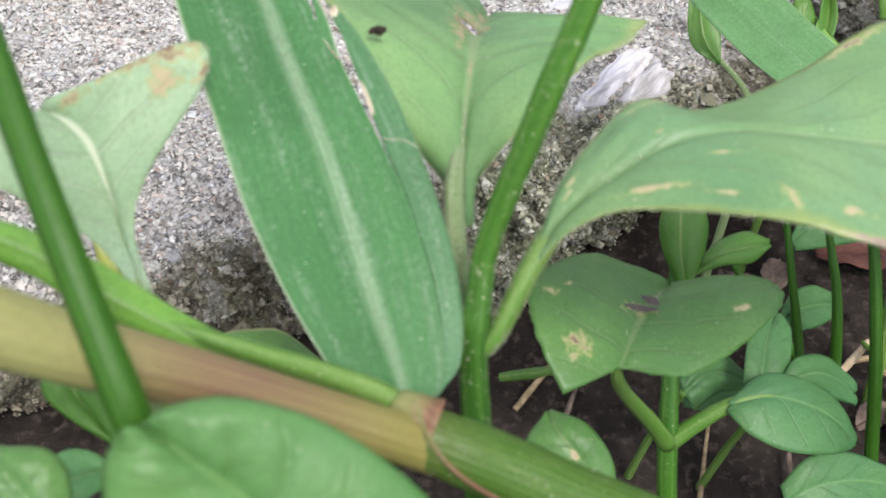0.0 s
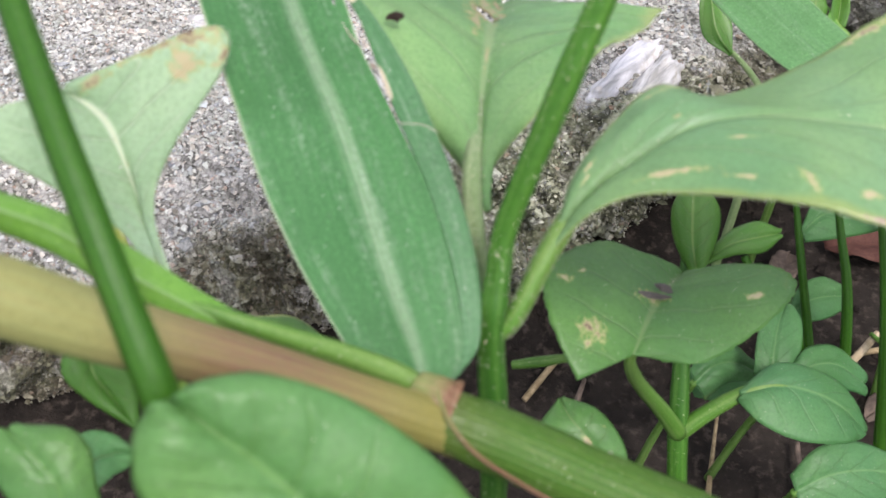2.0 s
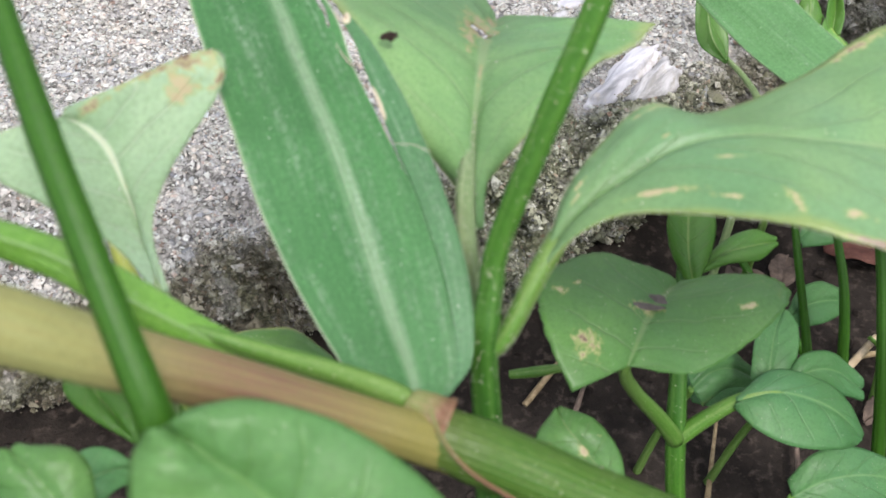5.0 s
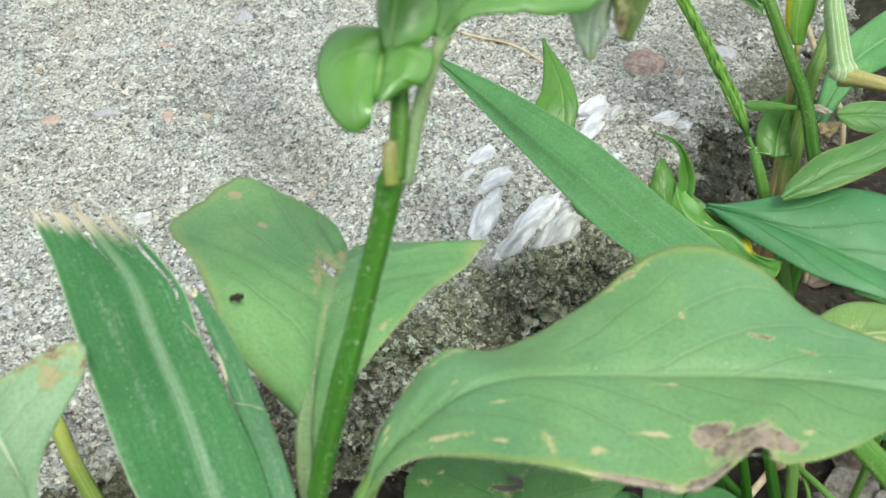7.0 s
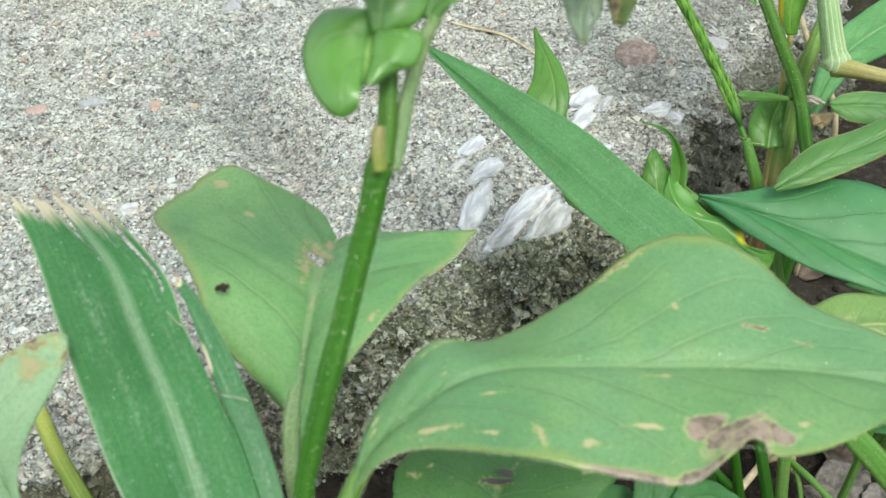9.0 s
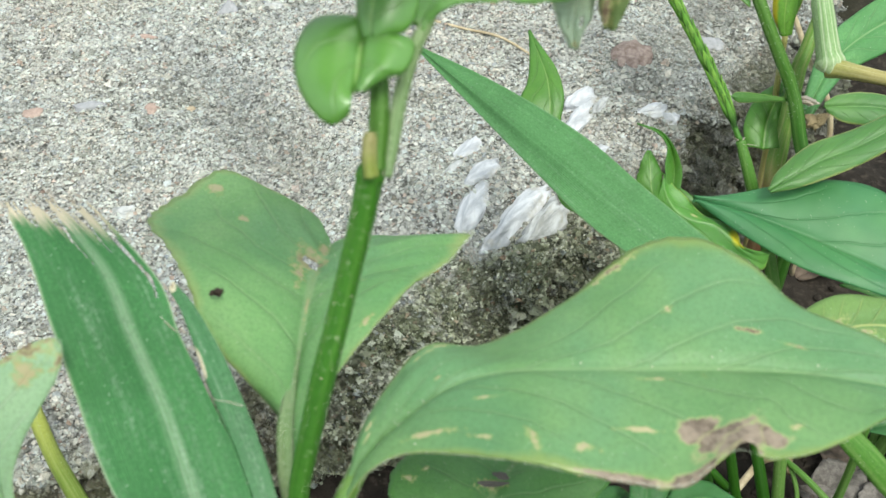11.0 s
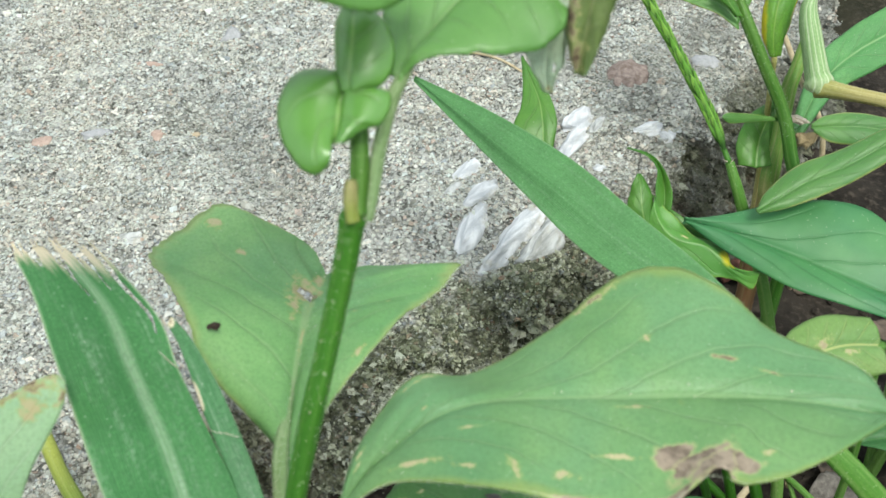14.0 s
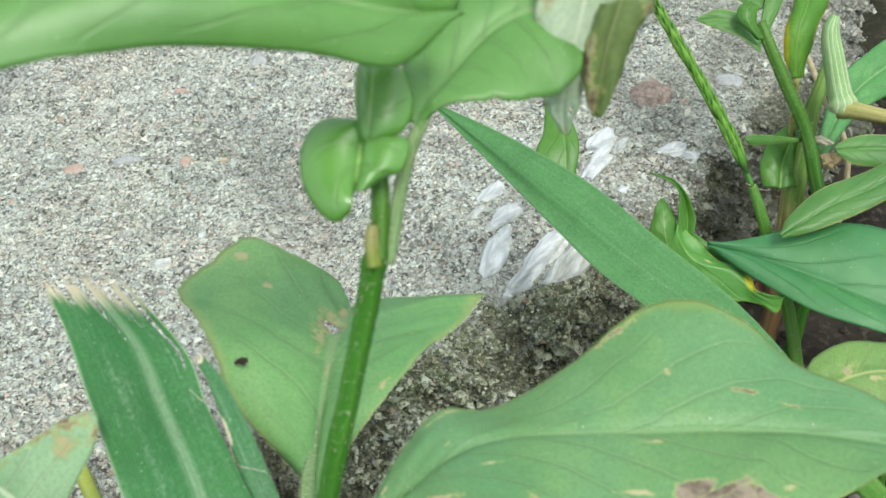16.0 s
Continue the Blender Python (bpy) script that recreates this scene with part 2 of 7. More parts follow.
def leaf_material(name, base, pale, vein, veins=9, slope=1.6, width=1.0, scars=(), blots=0.25, rough_=0.4, spec=0.55,
                  share=0.24, specks=0.3, midrib=0.035, aspect=2.2, margin=None, grain=1.0):
    """A net-veined leaf. scars: (along, across, half length, half width, browning)."""
    k = Nodes(name)
    obj, uv = k.coord(), k.coord("UV")
    u, v, _ = k.split(uv)
    a = k.math("ABSOLUTE", k.math("MULTIPLY", k.math("SUBTRACT", v, 0.5), 2.0))
    wob = k.math("SUBTRACT", k.noise(obj, 160.0, 2), 0.5)
    broad = k.noise(obj, 55.0, 3, 0.6)
    fine = k.noise(obj, 900.0, 3, 0.6)
    col = k.mix(k.band(broad, 0.35, 0.68), base, pale)
    # broad bluish patches: sky sheen put into the leaf colour
    cool = k.band(k.noise(obj, 26.0, 3, 0.6, 0.5), 0.42, 0.66)
    col = k.mix(k.math("MULTIPLY", cool, 0.45), col, (base[0] * 0.8, base[1] * 0.95, base[2] * 1.45))
    col = k.mix(k.math("MULTIPLY", k.band(k.noise(obj, 1700.0, 4, 0.7), 0.42, 0.66), 0.4 * grain), col, tuple(c * 0.62 for c in base))
    # side veins rise from the midrib towards the tip
    s = k.math("ADD", k.math("SUBTRACT", k.math("MULTIPLY", u, veins), k.math("MULTIPLY", k.math("POWER", a, 0.85), slope)), k.math("MULTIPLY", wob, 0.35))
    near = k.math("ABSOLUTE", k.math("SUBTRACT", k.math("FRACT", s), 0.5))
    side = k.math("MULTIPLY", k.band(near, 0.055, 0.012), k.band(a, 0.98, 0.6))
    halo = k.math("MULTIPLY", k.band(near, 0.2, 0.03), k.band(a, 0.98, 0.5))
    mid = k.band(k.math("ADD", a, k.math("MULTIPLY", wob, 0.012)), midrib * 1.5, midrib * 0.5)
    net = k.cells(k.stretch(uv, (aspect * 34, 34, 1)), 1.0, "DISTANCE_TO_EDGE")
    mesh_ = k.band(net, 0.1, 0.0)
    col = k.mix(k.math("MULTIPLY", mesh_, 0.06), col, vein)
    col = k.mix(k.math("MULTIPLY", halo, 0.25), col, tuple(c * 0.7 for c in base))
    col = k.mix(k.math("MULTIPLY", side, 0.2), col, vein)
    col = k.mix(k.math("MULTIPLY", mid, 0.6), col, vein)
    # pale grit
    dots = k.cells(obj, 2400.0)
    pick = k.cells(obj, 2400.0, out="Color")
    grit = k.math("MULTIPLY", k.band(dots, 0.3, 0.15), k.band(k.split(pick)[0], 0.93, 0.96))
    col = k.mix(k.math("MULTIPLY", grit, specks * 1.2), col, (0.72, 0.74, 0.62))
    # yellowing blots
    yel = k.band(k.noise(obj, 130.0, 4, 0.65, 0.6), 0.66, 0.78)
    col = k.mix(k.math("MULTIPLY", yel, blots), col, (0.33, 0.36, 0.09))
    if margin:
        col = k.mix(k.math("MULTIPLY", k.band(k.math("ADD", a, k.math("MULTIPLY", wob, 0.2)), 0.88, 1.0), margin[3]), col, margin[:3])
    height = k.math("SUBTRACT", k.math("MULTIPLY", fine, 0.5 * grain), k.math("ADD", k.math("MULTIPLY", side, 0.45), k.math("MULTIPLY", mesh_, 0.12 * grain)))
    jag = k.math("SUBTRACT", k.noise(obj, 520.0, 5, 0.75), 0.47)
    rough_val = rough_
    for (su, sv, ru, rv, brown) in scars:
        dx = k.math("DIVIDE", k.math("SUBTRACT", u, su), ru)
        dy = k.math("DIVIDE", k.math("SUBTRACT", v, sv), rv)
        d = k.math("SQRT", k.math("ADD", k.math("MULTIPLY", dx, dx), k.math("MULTIPLY", dy, dy)))
        if brown > 1:
            d = k.math("ADD", d, k.math("MULTIPLY", k.math("SUBTRACT", k.noise(obj, 180.0, 4, 0.6), 0.5), 1.6))
            col = k.mix(k.math("MULTIPLY", k.band(d, 1.2, 0.5), 0.95), col, (0.55, 0.5, 0.015))
            col = k.mix(k.math("MULTIPLY", k.band(d, 0.5, 0.15), 0.8 * (brown - 2)), col, (0.32, 0.13, 0.03))
            continue
        if brown < 0:
            d = k.math("ADD", d, k.math("MULTIPLY", k.math("SUBTRACT", k.noise(obj, 260.0, 5, 0.7), 0.48), 2.2))
            col = k.mix(k.math("MULTIPLY", k.band(d, 1.3, 0.95), 0.6), col, (0.42, 0.42, 0.2))
            dry = k.mix(k.band(k.noise(obj, 420.0, 4, 0.7), 0.36, 0.62), (0.14, 0.105, 0.075), (0.33, 0.265, 0.2))
            col = k.mix(k.band(d, 1.0, 0.88), col, dry)
            continue
        d = k.math("ADD", d, k.math("MULTIPLY", jag, 4.6))
        col = k.mix(k.math("MULTIPLY", k.band(d, 1.2, 0.7), 0.5), col, (0.36, 0.4, 0.13))
        col = k.mix(k.math("MULTIPLY", k.band(d, 0.85, 0.4), 0.85), col, (0.5, 0.43, 0.27))
        if brown:
            col = k.mix(k.math("MULTIPLY", k.band(d, 0.62, 0.2), brown), col, (0.13, 0.085, 0.055))
    bump = k.bump(height, 0.7, 0.0003)
    tint = k.mix(1.0, col, (1.25, 1.2, 0.55), "MULTIPLY")
    return k.surface(col, rough_val, bump, spec, tint, share)


def blade_material(name, base, pale, lines=46, rib=(0.55, 0.68, 0.5), rib_width=0.05, dust=0.5, share=0.3, rough_=0.4, spec=0.5, scars=(), bleach=0.0, joined=None, rim=0.5):
    """A grass blade: parallel veins, a pale midrib and a dusty bloom."""
    k = Nodes(name)
    obj, uv = k.coord(), k.coord("UV")
    u, v, _ = k.split(uv)
    a = k.math("ABSOLUTE", k.math("MULTIPLY", k.math("SUBTRACT", v, 0.5), 2.0))
    wob = k.math("SUBTRACT", k.noise(obj, 90.0, 2), 0.5)
    streak = k.noise(k.stretch(uv, (3.0, 75.0, 1)), 1.0, 4, 0.65)
    hair = k.noise(k.stretch(uv, (9.0, 260.0, 1)), 1.0, 3, 0.6)
    broad = k.noise(obj, 70.0, 3, 0.6)
    fine = k.noise(obj, 1300.0, 2, 0.6)
    ridge = k.math("ABSOLUTE", k.math("SUBTRACT", k.math("FRACT", k.math("MULTIPLY", v, lines)), 0.5))
    col = k.mix(k.band(streak, 0.25, 0.8, 0.0, 0.8), base, pale)
    col = k.mix(k.math("MULTIPLY", k.band(broad, 0.4, 0.7), 0.35), col, tuple(c * 0.6 for c in base))
    col = k.mix(k.math("MULTIPLY", k.band(ridge, 0.18, 0.02), 0.1), col, tuple(c * 1.5 for c in base))
    col = k.mix(k.math("MULTIPLY", k.band(hair, 0.55, 0.8), 0.2), col, pale)
    midw = k.math("ADD", a, k.math("MULTIPLY", wob, 0.03))
    mid = k.math("MULTIPLY", k.band(midw, rib_width * 2.6, 0.0), k.band(streak, 0.15, 0.65, 0.3, 1.0))
    col = k.mix(k.math("MULTIPLY", mid, 0.3), col, rib)
    if rib_width > 0.04:
        thin = k.band(k.math("ABSOLUTE", k.math("ADD", k.math("SUBTRACT", v, 0.475), k.math("MULTIPLY", wob, 0.004))), 0.008, 0.002)
        col = k.mix(k.math("MULTIPLY", thin, 0.14), col, (0.62, 0.74, 0.56))
    grain = k.noise(obj, 2300.0, 3, 0.7)
    col = k.mix(k.math("MULTIPLY", k.band(grain, 0.5, 0.68), 0.35), col, tuple(c * 0.5 for c in base))
    col = k.mix(k.math("MULTIPLY", k.band(grain, 0.46, 0.34), 0.22), col, tuple(min(c * 1.8, 0.6) for c in pale))
    bloom = k.math("MULTIPLY", k.band(k.noise(k.stretch(uv, (3.0, 6.0, 1)), 1.0, 5, 0.75), 0.46, 0.72), k.band(fine, 0.35, 0.7, 0.1, 1.0))
    col = k.mix(k.math("MULTIPLY", bloom, dust), col, (0.62, 0.72, 0.62))
    speck = k.math("MULTIPLY", k.band(k.cells(obj, 1500.0), 0.25, 0.12), k.band(k.split(k.cells(obj, 1500.0, out="Color"))[0], 0.93, 0.95))
    col = k.mix(k.math("MULTIPLY", speck, dust * 1.4), col, (0.7, 0.78, 0.68))
    edge = k.band(a, 0.955, 0.995)
    if joined is not None:
        edge = k.math("MULTIPLY", edge, k.math("MAXIMUM", k.band(v, 0.6, 0.4) if joined else k.band(v, 0.4, 0.6), k.band(u, 0.66, 0.78)))
    col = k.mix(k.math("MULTIPLY", edge, rim), col, (0.6, 0.7, 0.5))
    if bleach:
        fray = k.math("ADD", u, k.math("MULTIPLY", k.math("SUBTRACT", k.noise(k.stretch(uv, (8.0, 26.0, 1)), 1.0, 4, 0.7), 0.5), 0.11))
        col = k.mix(k.math("MULTIPLY", k.band(fray, 0.925, 0.975), bleach), col, (0.66, 0.57, 0.45))
    jag = k.math("SUBTRACT", k.noise(obj, 420.0, 4, 0.7), 0.5)
    for (su, sv, ru, rv, brown) in scars:
        dx = k.math("DIVIDE", k.math("SUBTRACT", u, su), ru)
        dy = k.math("DIVIDE", k.math("SUBTRACT", v, sv), rv)
        d = k.math("ADD", k.math("SQRT", k.math("ADD", k.math("MULTIPLY", dx, dx), k.math("MULTIPLY", dy, dy))), k.math("MULTIPLY", jag, 1.4))
        col = k.mix(k.band(d, 1.1, 0.7), col, (0.66, 0.6, 0.45))
        if brown:
            col = k.mix(k.math("MULTIPLY", k.band(d, 0.6, 0.2), brown), col, (0.22, 0.14, 0.08))
    height = k.math("ADD", k.math("MULTIPLY", ridge, 0.9), k.math("MULTIPLY", fine, 0.4))
    bump = k.bump(height, 0.4, 0.0002)
    tint = k.mix(1.0, col, (1.2, 1.2, 0.5), "MULTIPLY")
    return k.surface(col, k.band(bloom, 0, 1, rough_, 0.62), bump, spec, tint, share)


def stem_material(name, low, high, line, ridges=10, specks=0.5, shift=0.5, wide=0.35, spec=0.28, blush=None, stripe=0.35):
    """A stalk whose colour runs from low to high along it, with lengthwise ridges and grit."""
    k = Nodes(name)
    obj, uv = k.coord(), k.coord("UV")
    u, v, _ = k.split(uv)
    streak = k.noise(k.stretch(uv, (6.0, 30.0, 1)), 1.0, 3, 0.6)
    fine = k.noise(obj, 1100.0, 3, 0.6)
    run = k.band(k.math("ADD", u, k.math("MULTIPLY", k.math("SUBTRACT", k.noise(obj, 90.0, 2), 0.5), 0.3)), shift - wide, shift + wide)
    col = k.mix(run, low, high)
    if blush:
        col = k.mix(k.math("MULTIPLY", k.band(k.math("ABSOLUTE", k.math("SUBTRACT", u, blush[3])), blush[4], 0.0), blush[5]), col, blush[:3])
    col = k.mix(k.math("MULTIPLY", k.band(streak, 0.45, 0.75), 0.4), col, line)
    ridge = k.math("ABSOLUTE", k.math("SUBTRACT", k.math("FRACT", k.math("MULTIPLY", v, ridges)), 0.5))
    col = k.mix(k.math("MULTIPLY", k.band(ridge, 0.2, 0.0), stripe), col, line)
    dots = k.cells(obj, 2600.0)
    pick = k.split(k.cells(obj, 2600.0, out="Color"))[0]
    grit = k.math("MULTIPLY", k.band(dots, 0.34, 0.2), k.band(pick, 0.9, 0.94))
    col = k.mix(k.math("MULTIPLY", grit, specks * 0.5), col, (0.6, 0.62, 0.48))
    warts = k.math("MULTIPLY", k.band(k.cells(obj, 1400.0), 0.3, 0.12), k.band(k.split(k.cells(obj, 1400.0, out="Color"))[1], 0.9, 0.93))
    col = k.mix(k.math("MULTIPLY", warts, specks * 0.7), col, (0.62, 0.68, 0.48))
    col = k.mix(k.math("MULTIPLY", k.band(k.noise(obj, 1900.0, 3, 0.7), 0.45, 0.68), 0.35), col, tuple(c * 0.55 for c in low))
    bump = k.bump(k.math("ADD", k.math("ADD", k.math("MULTIPLY", ridge, 0.8), warts), k.math("MULTIPLY", fine, 0.6)), 0.6, 0.00025)
    tint = k.mix(1.0, col, (1.2, 1.15, 0.5), "MULTIPLY")
    return k.surface(col, 0.45, bump, spec, tint, 0.15)


def plain_material(name, dark, light, scale, rough_=0.8, relief=0.4, grain=0.0004, spec=0.3, share=0.0):
    k = Nodes(name)
    obj = k.coord()
    n1, n2 = k.noise(obj, scale, 5, 0.65, 0.3), k.noise(obj, scale * 6, 3, 0.6)
    col = k.mix(k.band(n1, 0.3, 0.7), dark, light)
    col = k.mix(k.math("MULTIPLY", k.band(n2, 0.4, 0.75), 0.35), col, tuple(c * 0.55 for c in dark))
    bump = k.bump(k.math("ADD", n1, k.math("MULTIPLY", n2, 0.6)), relief, grain)
    return k.surface(col, rough_, bump, spec, col, share)


def quartz_material(name="white_quartz", white=(0.58, 0.59, 0.61), grey=(0.34, 0.355, 0.38), dirt=0.6):
    """Milky quartz: smooth faces, faint layers, dirt along the cracks."""
    k = Nodes(name)
    obj = k.coord()
    lay = k.noise(k.stretch(obj, (75.0, 260.0, 200.0)), 1.0, 4, 0.6, 0.6)
    fine = k.noise(obj, 900.0, 4, 0.65)
    crack = k.cells(k.stretch(obj, (120.0, 320.0, 260.0)), 1.0, "DISTANCE_TO_EDGE")
    col = k.mix(k.band(lay, 0.62, 0.34), white, grey)
    col = k.mix(k.math("MULTIPLY", k.band(crack, 0.05, 0.0), 0.22), col, (0.4, 0.4, 0.38))
    col = k.mix(k.math("MULTIPLY", k.band(k.noise(obj, 170.0, 5, 0.7), 0.52, 0.68), dirt), col, (0.36, 0.34, 0.28))
    bump = k.bump(k.math("ADD", k.math("MULTIPLY", lay, 0.8), k.math("ADD", k.math("MULTIPLY", fine, 0.25), k.band(crack, 0.0, 0.12, 0.0, 0.12))), 0.5, 0.0008)
    return k.surface(col, 0.42, bump, 0.45)


def concrete_material(name="weathered_concrete", moss=0.0, grains=False):
    """Weathered concrete: washed-out sand grains in a grey paste, pinkish and cool patches, grime, a darker hollow;
    moss on the broken side.
    """
    k = Nodes(name)
    obj = k.coord()
    ox, oy, oz = k.split(obj)
    warp = k.mix(0.0014, obj, k.noise(obj, 420.0, 2, out="Color"), "ADD")
    grain_d = k.cells(warp, 900.0)
    r, g, b = k.split(k.cells(warp, 900.0, out="Color"))
    crinkle = k.noise(warp, 640.0, 6, 0.8, 0.4)
    blotch = k.noise(obj, 48.0, 5, 0.65, 0.5)
    patch = k.noise(obj, 17.0, 4, 0.6, 0.6)
    if grains:
        island = k.t.nodes.new("ShaderNodeNewGeometry").outputs["Random Per Island"]
        other = k.math("FRACT", k.math("MULTIPLY", island, 37.7))
        value = k.math("ADD", k.math("MULTIPLY", island, 0.84), k.math("MULTIPLY", crinkle, 0.22))
    else:
        other = g
        value = k.math("ADD", k.math("MULTIPLY", crinkle, 0.75), k.math("MULTIPLY", r, 0.3))
    if grains:
        tone = k.ramp(value, [(0.06, (0.16, 0.163, 0.143)), (0.24, (0.42, 0.422, 0.386)), (0.5, (0.61, 0.612, 0.572)), (0.8, (0.75, 0.752, 0.718)), (1.0, (0.86, 0.862, 0.838))])
        wet = k.ramp(value, [(0.1, (0.045, 0.052, 0.022)), (0.34, (0.17, 0.187, 0.09)), (0.56, (0.36, 0.38, 0.23)), (0.78, (0.58, 0.6, 0.42)), (1.0, (0.82, 0.825, 0.68))])
    else:
        tone = k.ramp(value, [(0.38, (0.12, 0.118, 0.105)), (0.47, (0.36, 0.355, 0.325)), (0.57, (0.62, 0.61, 0.57)), (0.68, (0.78, 0.775, 0.74))])
        wet = k.ramp(value, [(0.32, (0.03, 0.032, 0.018)), (0.46, (0.12, 0.13, 0.07)), (0.58, (0.28, 0.29, 0.18)), (0.72, (0.52, 0.52, 0.39))])
    if grains:
        hue = k.ramp(k.math("FRACT", k.math("MULTIPLY", island, 91.3)), [(0.0, (0.86, 0.93, 1.0)), (0.3, (0.93, 0.98, 0.92)), (0.6, (1.0, 0.99, 0.95)), (1.0, (1.0, 0.9, 0.8))])
        tone = k.mix(0.8, tone, k.mix(1.0, tone, hue, "MULTIPLY"))
    # moss creeps over the rim and down the broken side
    creep = k.math("SUBTRACT", k.noise(obj, 130.0, 5, 0.7), 0.5)
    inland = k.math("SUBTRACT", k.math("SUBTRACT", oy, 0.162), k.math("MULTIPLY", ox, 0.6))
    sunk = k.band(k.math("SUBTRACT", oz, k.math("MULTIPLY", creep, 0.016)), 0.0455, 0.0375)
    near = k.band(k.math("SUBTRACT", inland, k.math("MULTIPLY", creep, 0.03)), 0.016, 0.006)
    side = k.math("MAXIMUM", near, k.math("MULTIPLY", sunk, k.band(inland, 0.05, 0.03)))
    tone = k.mix(k.math("MULTIPLY", side, moss), tone, wet)
    # single grains of brick red, ochre and slate
    tone = k.mix(k.math("MULTIPLY", k.band(other, 0.965, 0.97), 0.55), tone, (0.5, 0.3, 0.22))
    tone = k.mix(k.math("MULTIPLY", k.band(other, 0.05, 0.045), 0.6), tone, (0.34, 0.37, 0.42))
    # pinkish and cool washes
    tone = k.mix(k.math("MULTIPLY", k.band(patch, 0.46, 0.64), 0.22), tone, k.mix(1.0, tone, (0.96, 0.83, 0.75), "MULTIPLY"))
    tone = k.mix(k.math("MULTIPLY", k.band(patch, 0.5, 0.34), 0.4), tone, k.mix(1.0, tone, (0.8, 0.82, 0.86), "MULTIPLY"))
    # grime; crumbled earth on the side at the right end, with its shade painted in
    grime = k.band(blotch, 0.52, 0.74)
    tone = k.mix(k.math("MULTIPLY", grime, 0.26 if grains else 0.5), tone, (0.19, 0.19, 0.155))
    earth_shade = k.band(k.math("ADD", k.math("ADD", ox, k.math("MULTIPLY", oy, 0.25)), k.math("MULTIPLY", k.math("SUBTRACT", blotch, 0.5), 0.06)), 0.106, 0.14)
    tone = k.mix(k.math("MULTIPLY", k.math("MULTIPLY", earth_shade, side), 0.75), tone, (0.12, 0.1, 0.075))
    splash = k.band(k.math("ADD", ox, k.math("MULTIPLY", k.math("SUBTRACT", blotch, 0.5), 0.09)), 0.0, -0.03)
    tone = k.mix(k.math("MULTIPLY", k.math("MULTIPLY", splash, side), 0.6), tone, (0.17, 0.13, 0.095))
    # weathered skin: paler worn islands and duller flats a few millimetres across
    skin = k.noise(warp, 125.0, 6, 0.74, 0.7)
    tone = k.mix(k.math("MULTIPLY", k.band(skin, 0.5, 0.4), 0.3), tone, k.mix(1.0, tone, (0.62, 0.63, 0.62), "MULTIPLY"))
    tone = k.mix(k.math("MULTIPLY", k.band(skin, 0.53, 0.61), 0.4), tone, (0.76, 0.75, 0.715))
    # darker grey patches that thicken towards the right end
    dull_patches = k.math("MULTIPLY", k.band(k.math("ADD", ox, k.math("MULTIPLY", oy, 0.15)), 0.07, 0.18), k.band(k.noise(obj, 36.0, 6, 0.72, 0.6), 0.36, 0.6))
    tone = k.mix(k.math("MULTIPLY", dull_patches, 0.62), tone, (0.2, 0.203, 0.18))
    # a darker hollow with an uneven outline, running back across the top
    hx = k.math("DIVIDE", k.math("ADD", k.math("ADD", ox, 0.0375), k.math("MULTIPLY", k.math("SUBTRACT", oy, 0.256), 0.55)), 0.0135)
    hy = k.math("DIVIDE", k.math("SUBTRACT", oy, 0.258), 0.033)
    hd = k.math("ADD", k.math("ADD", k.math("MULTIPLY", hx, hx), k.math("MULTIPLY", hy, hy)), k.math("MULTIPLY", k.math("SUBTRACT", k.noise(obj, 75.0, 6, 0.75), 0.5), 3.4))
    hollow_dark = k.math("MULTIPLY", k.band(hd, 2.7, -0.6), 0.85)
    tone = k.mix(k.math("MULTIPLY", hollow_dark, k.band(r, 0.2, 0.75, 0.6, 0.22)), tone, (0.13, 0.136, 0.126))
    green = k.band(k.noise(obj, 120.0, 5, 0.7, 0.5), 0.42, 0.62)
    tone = k.mix(k.math("MULTIPLY", k.math("MULTIPLY", green, side), moss * 0.45), tone, (0.17, 0.2, 0.09))
    rust = k.band(k.noise(obj, 85.0, 4, 0.65, 0.4), 0.6, 0.72)
    tone = k.mix(k.math("MULTIPLY", k.math("MULTIPLY", rust, side), 0.4), tone, (0.22, 0.145, 0.085))
    gap = k.band(grain_d, 0.4, 0.75)
    tone = k.mix(k.math("MULTIPLY", gap, 0.06 if grains else 0.35), tone, (0.09, 0.09, 0.078))
    # crevices between the flaking layers, their shade painted in dark, stronger on the broken side
    flaky = k.noise(k.stretch(obj, (170.0, 400.0, 400.0)), 1.0, 4, 0.7, 0.5)
    tone = k.mix(k.math("MULTIPLY", k.band(flaky, 0.59, 0.67), 0.4), tone, (0.16, 0.16, 0.135))
    crumbly = k.band(k.noise(obj, 400.0, 4, 0.7), 0.52, 0.6)
    tone = k.mix(k.math("MULTIPLY", k.math("MULTIPLY", crumbly, side), 0.6), tone, (0.035, 0.035, 0.022))
    pits = k.band(k.noise(obj, 190.0, 3, 0.6), 0.66, 0.74)
    tone = k.mix(k.math("MULTIPLY", pits, 0.45), tone, (0.08, 0.078, 0.065))
    tone = k.mix(1.0, tone, (0.93, 0.945, 0.945), "MULTIPLY")
    height = k.math("SUBTRACT", k.math("ADD", k.math("MULTIPLY", crinkle, 2.0), k.math("MULTIPLY", k.noise(obj, 230.0, 3, 0.6), 1.3)), k.math("ADD", k.math("MULTIPLY", grain_d, 0.5), k.math("MULTIPLY", pits, 1.2)))
    bump = k.bump(height, 1.0, 0.0005 if grains else 0.0013)
    return k.surface(tone, 0.86, bump, 0.3)


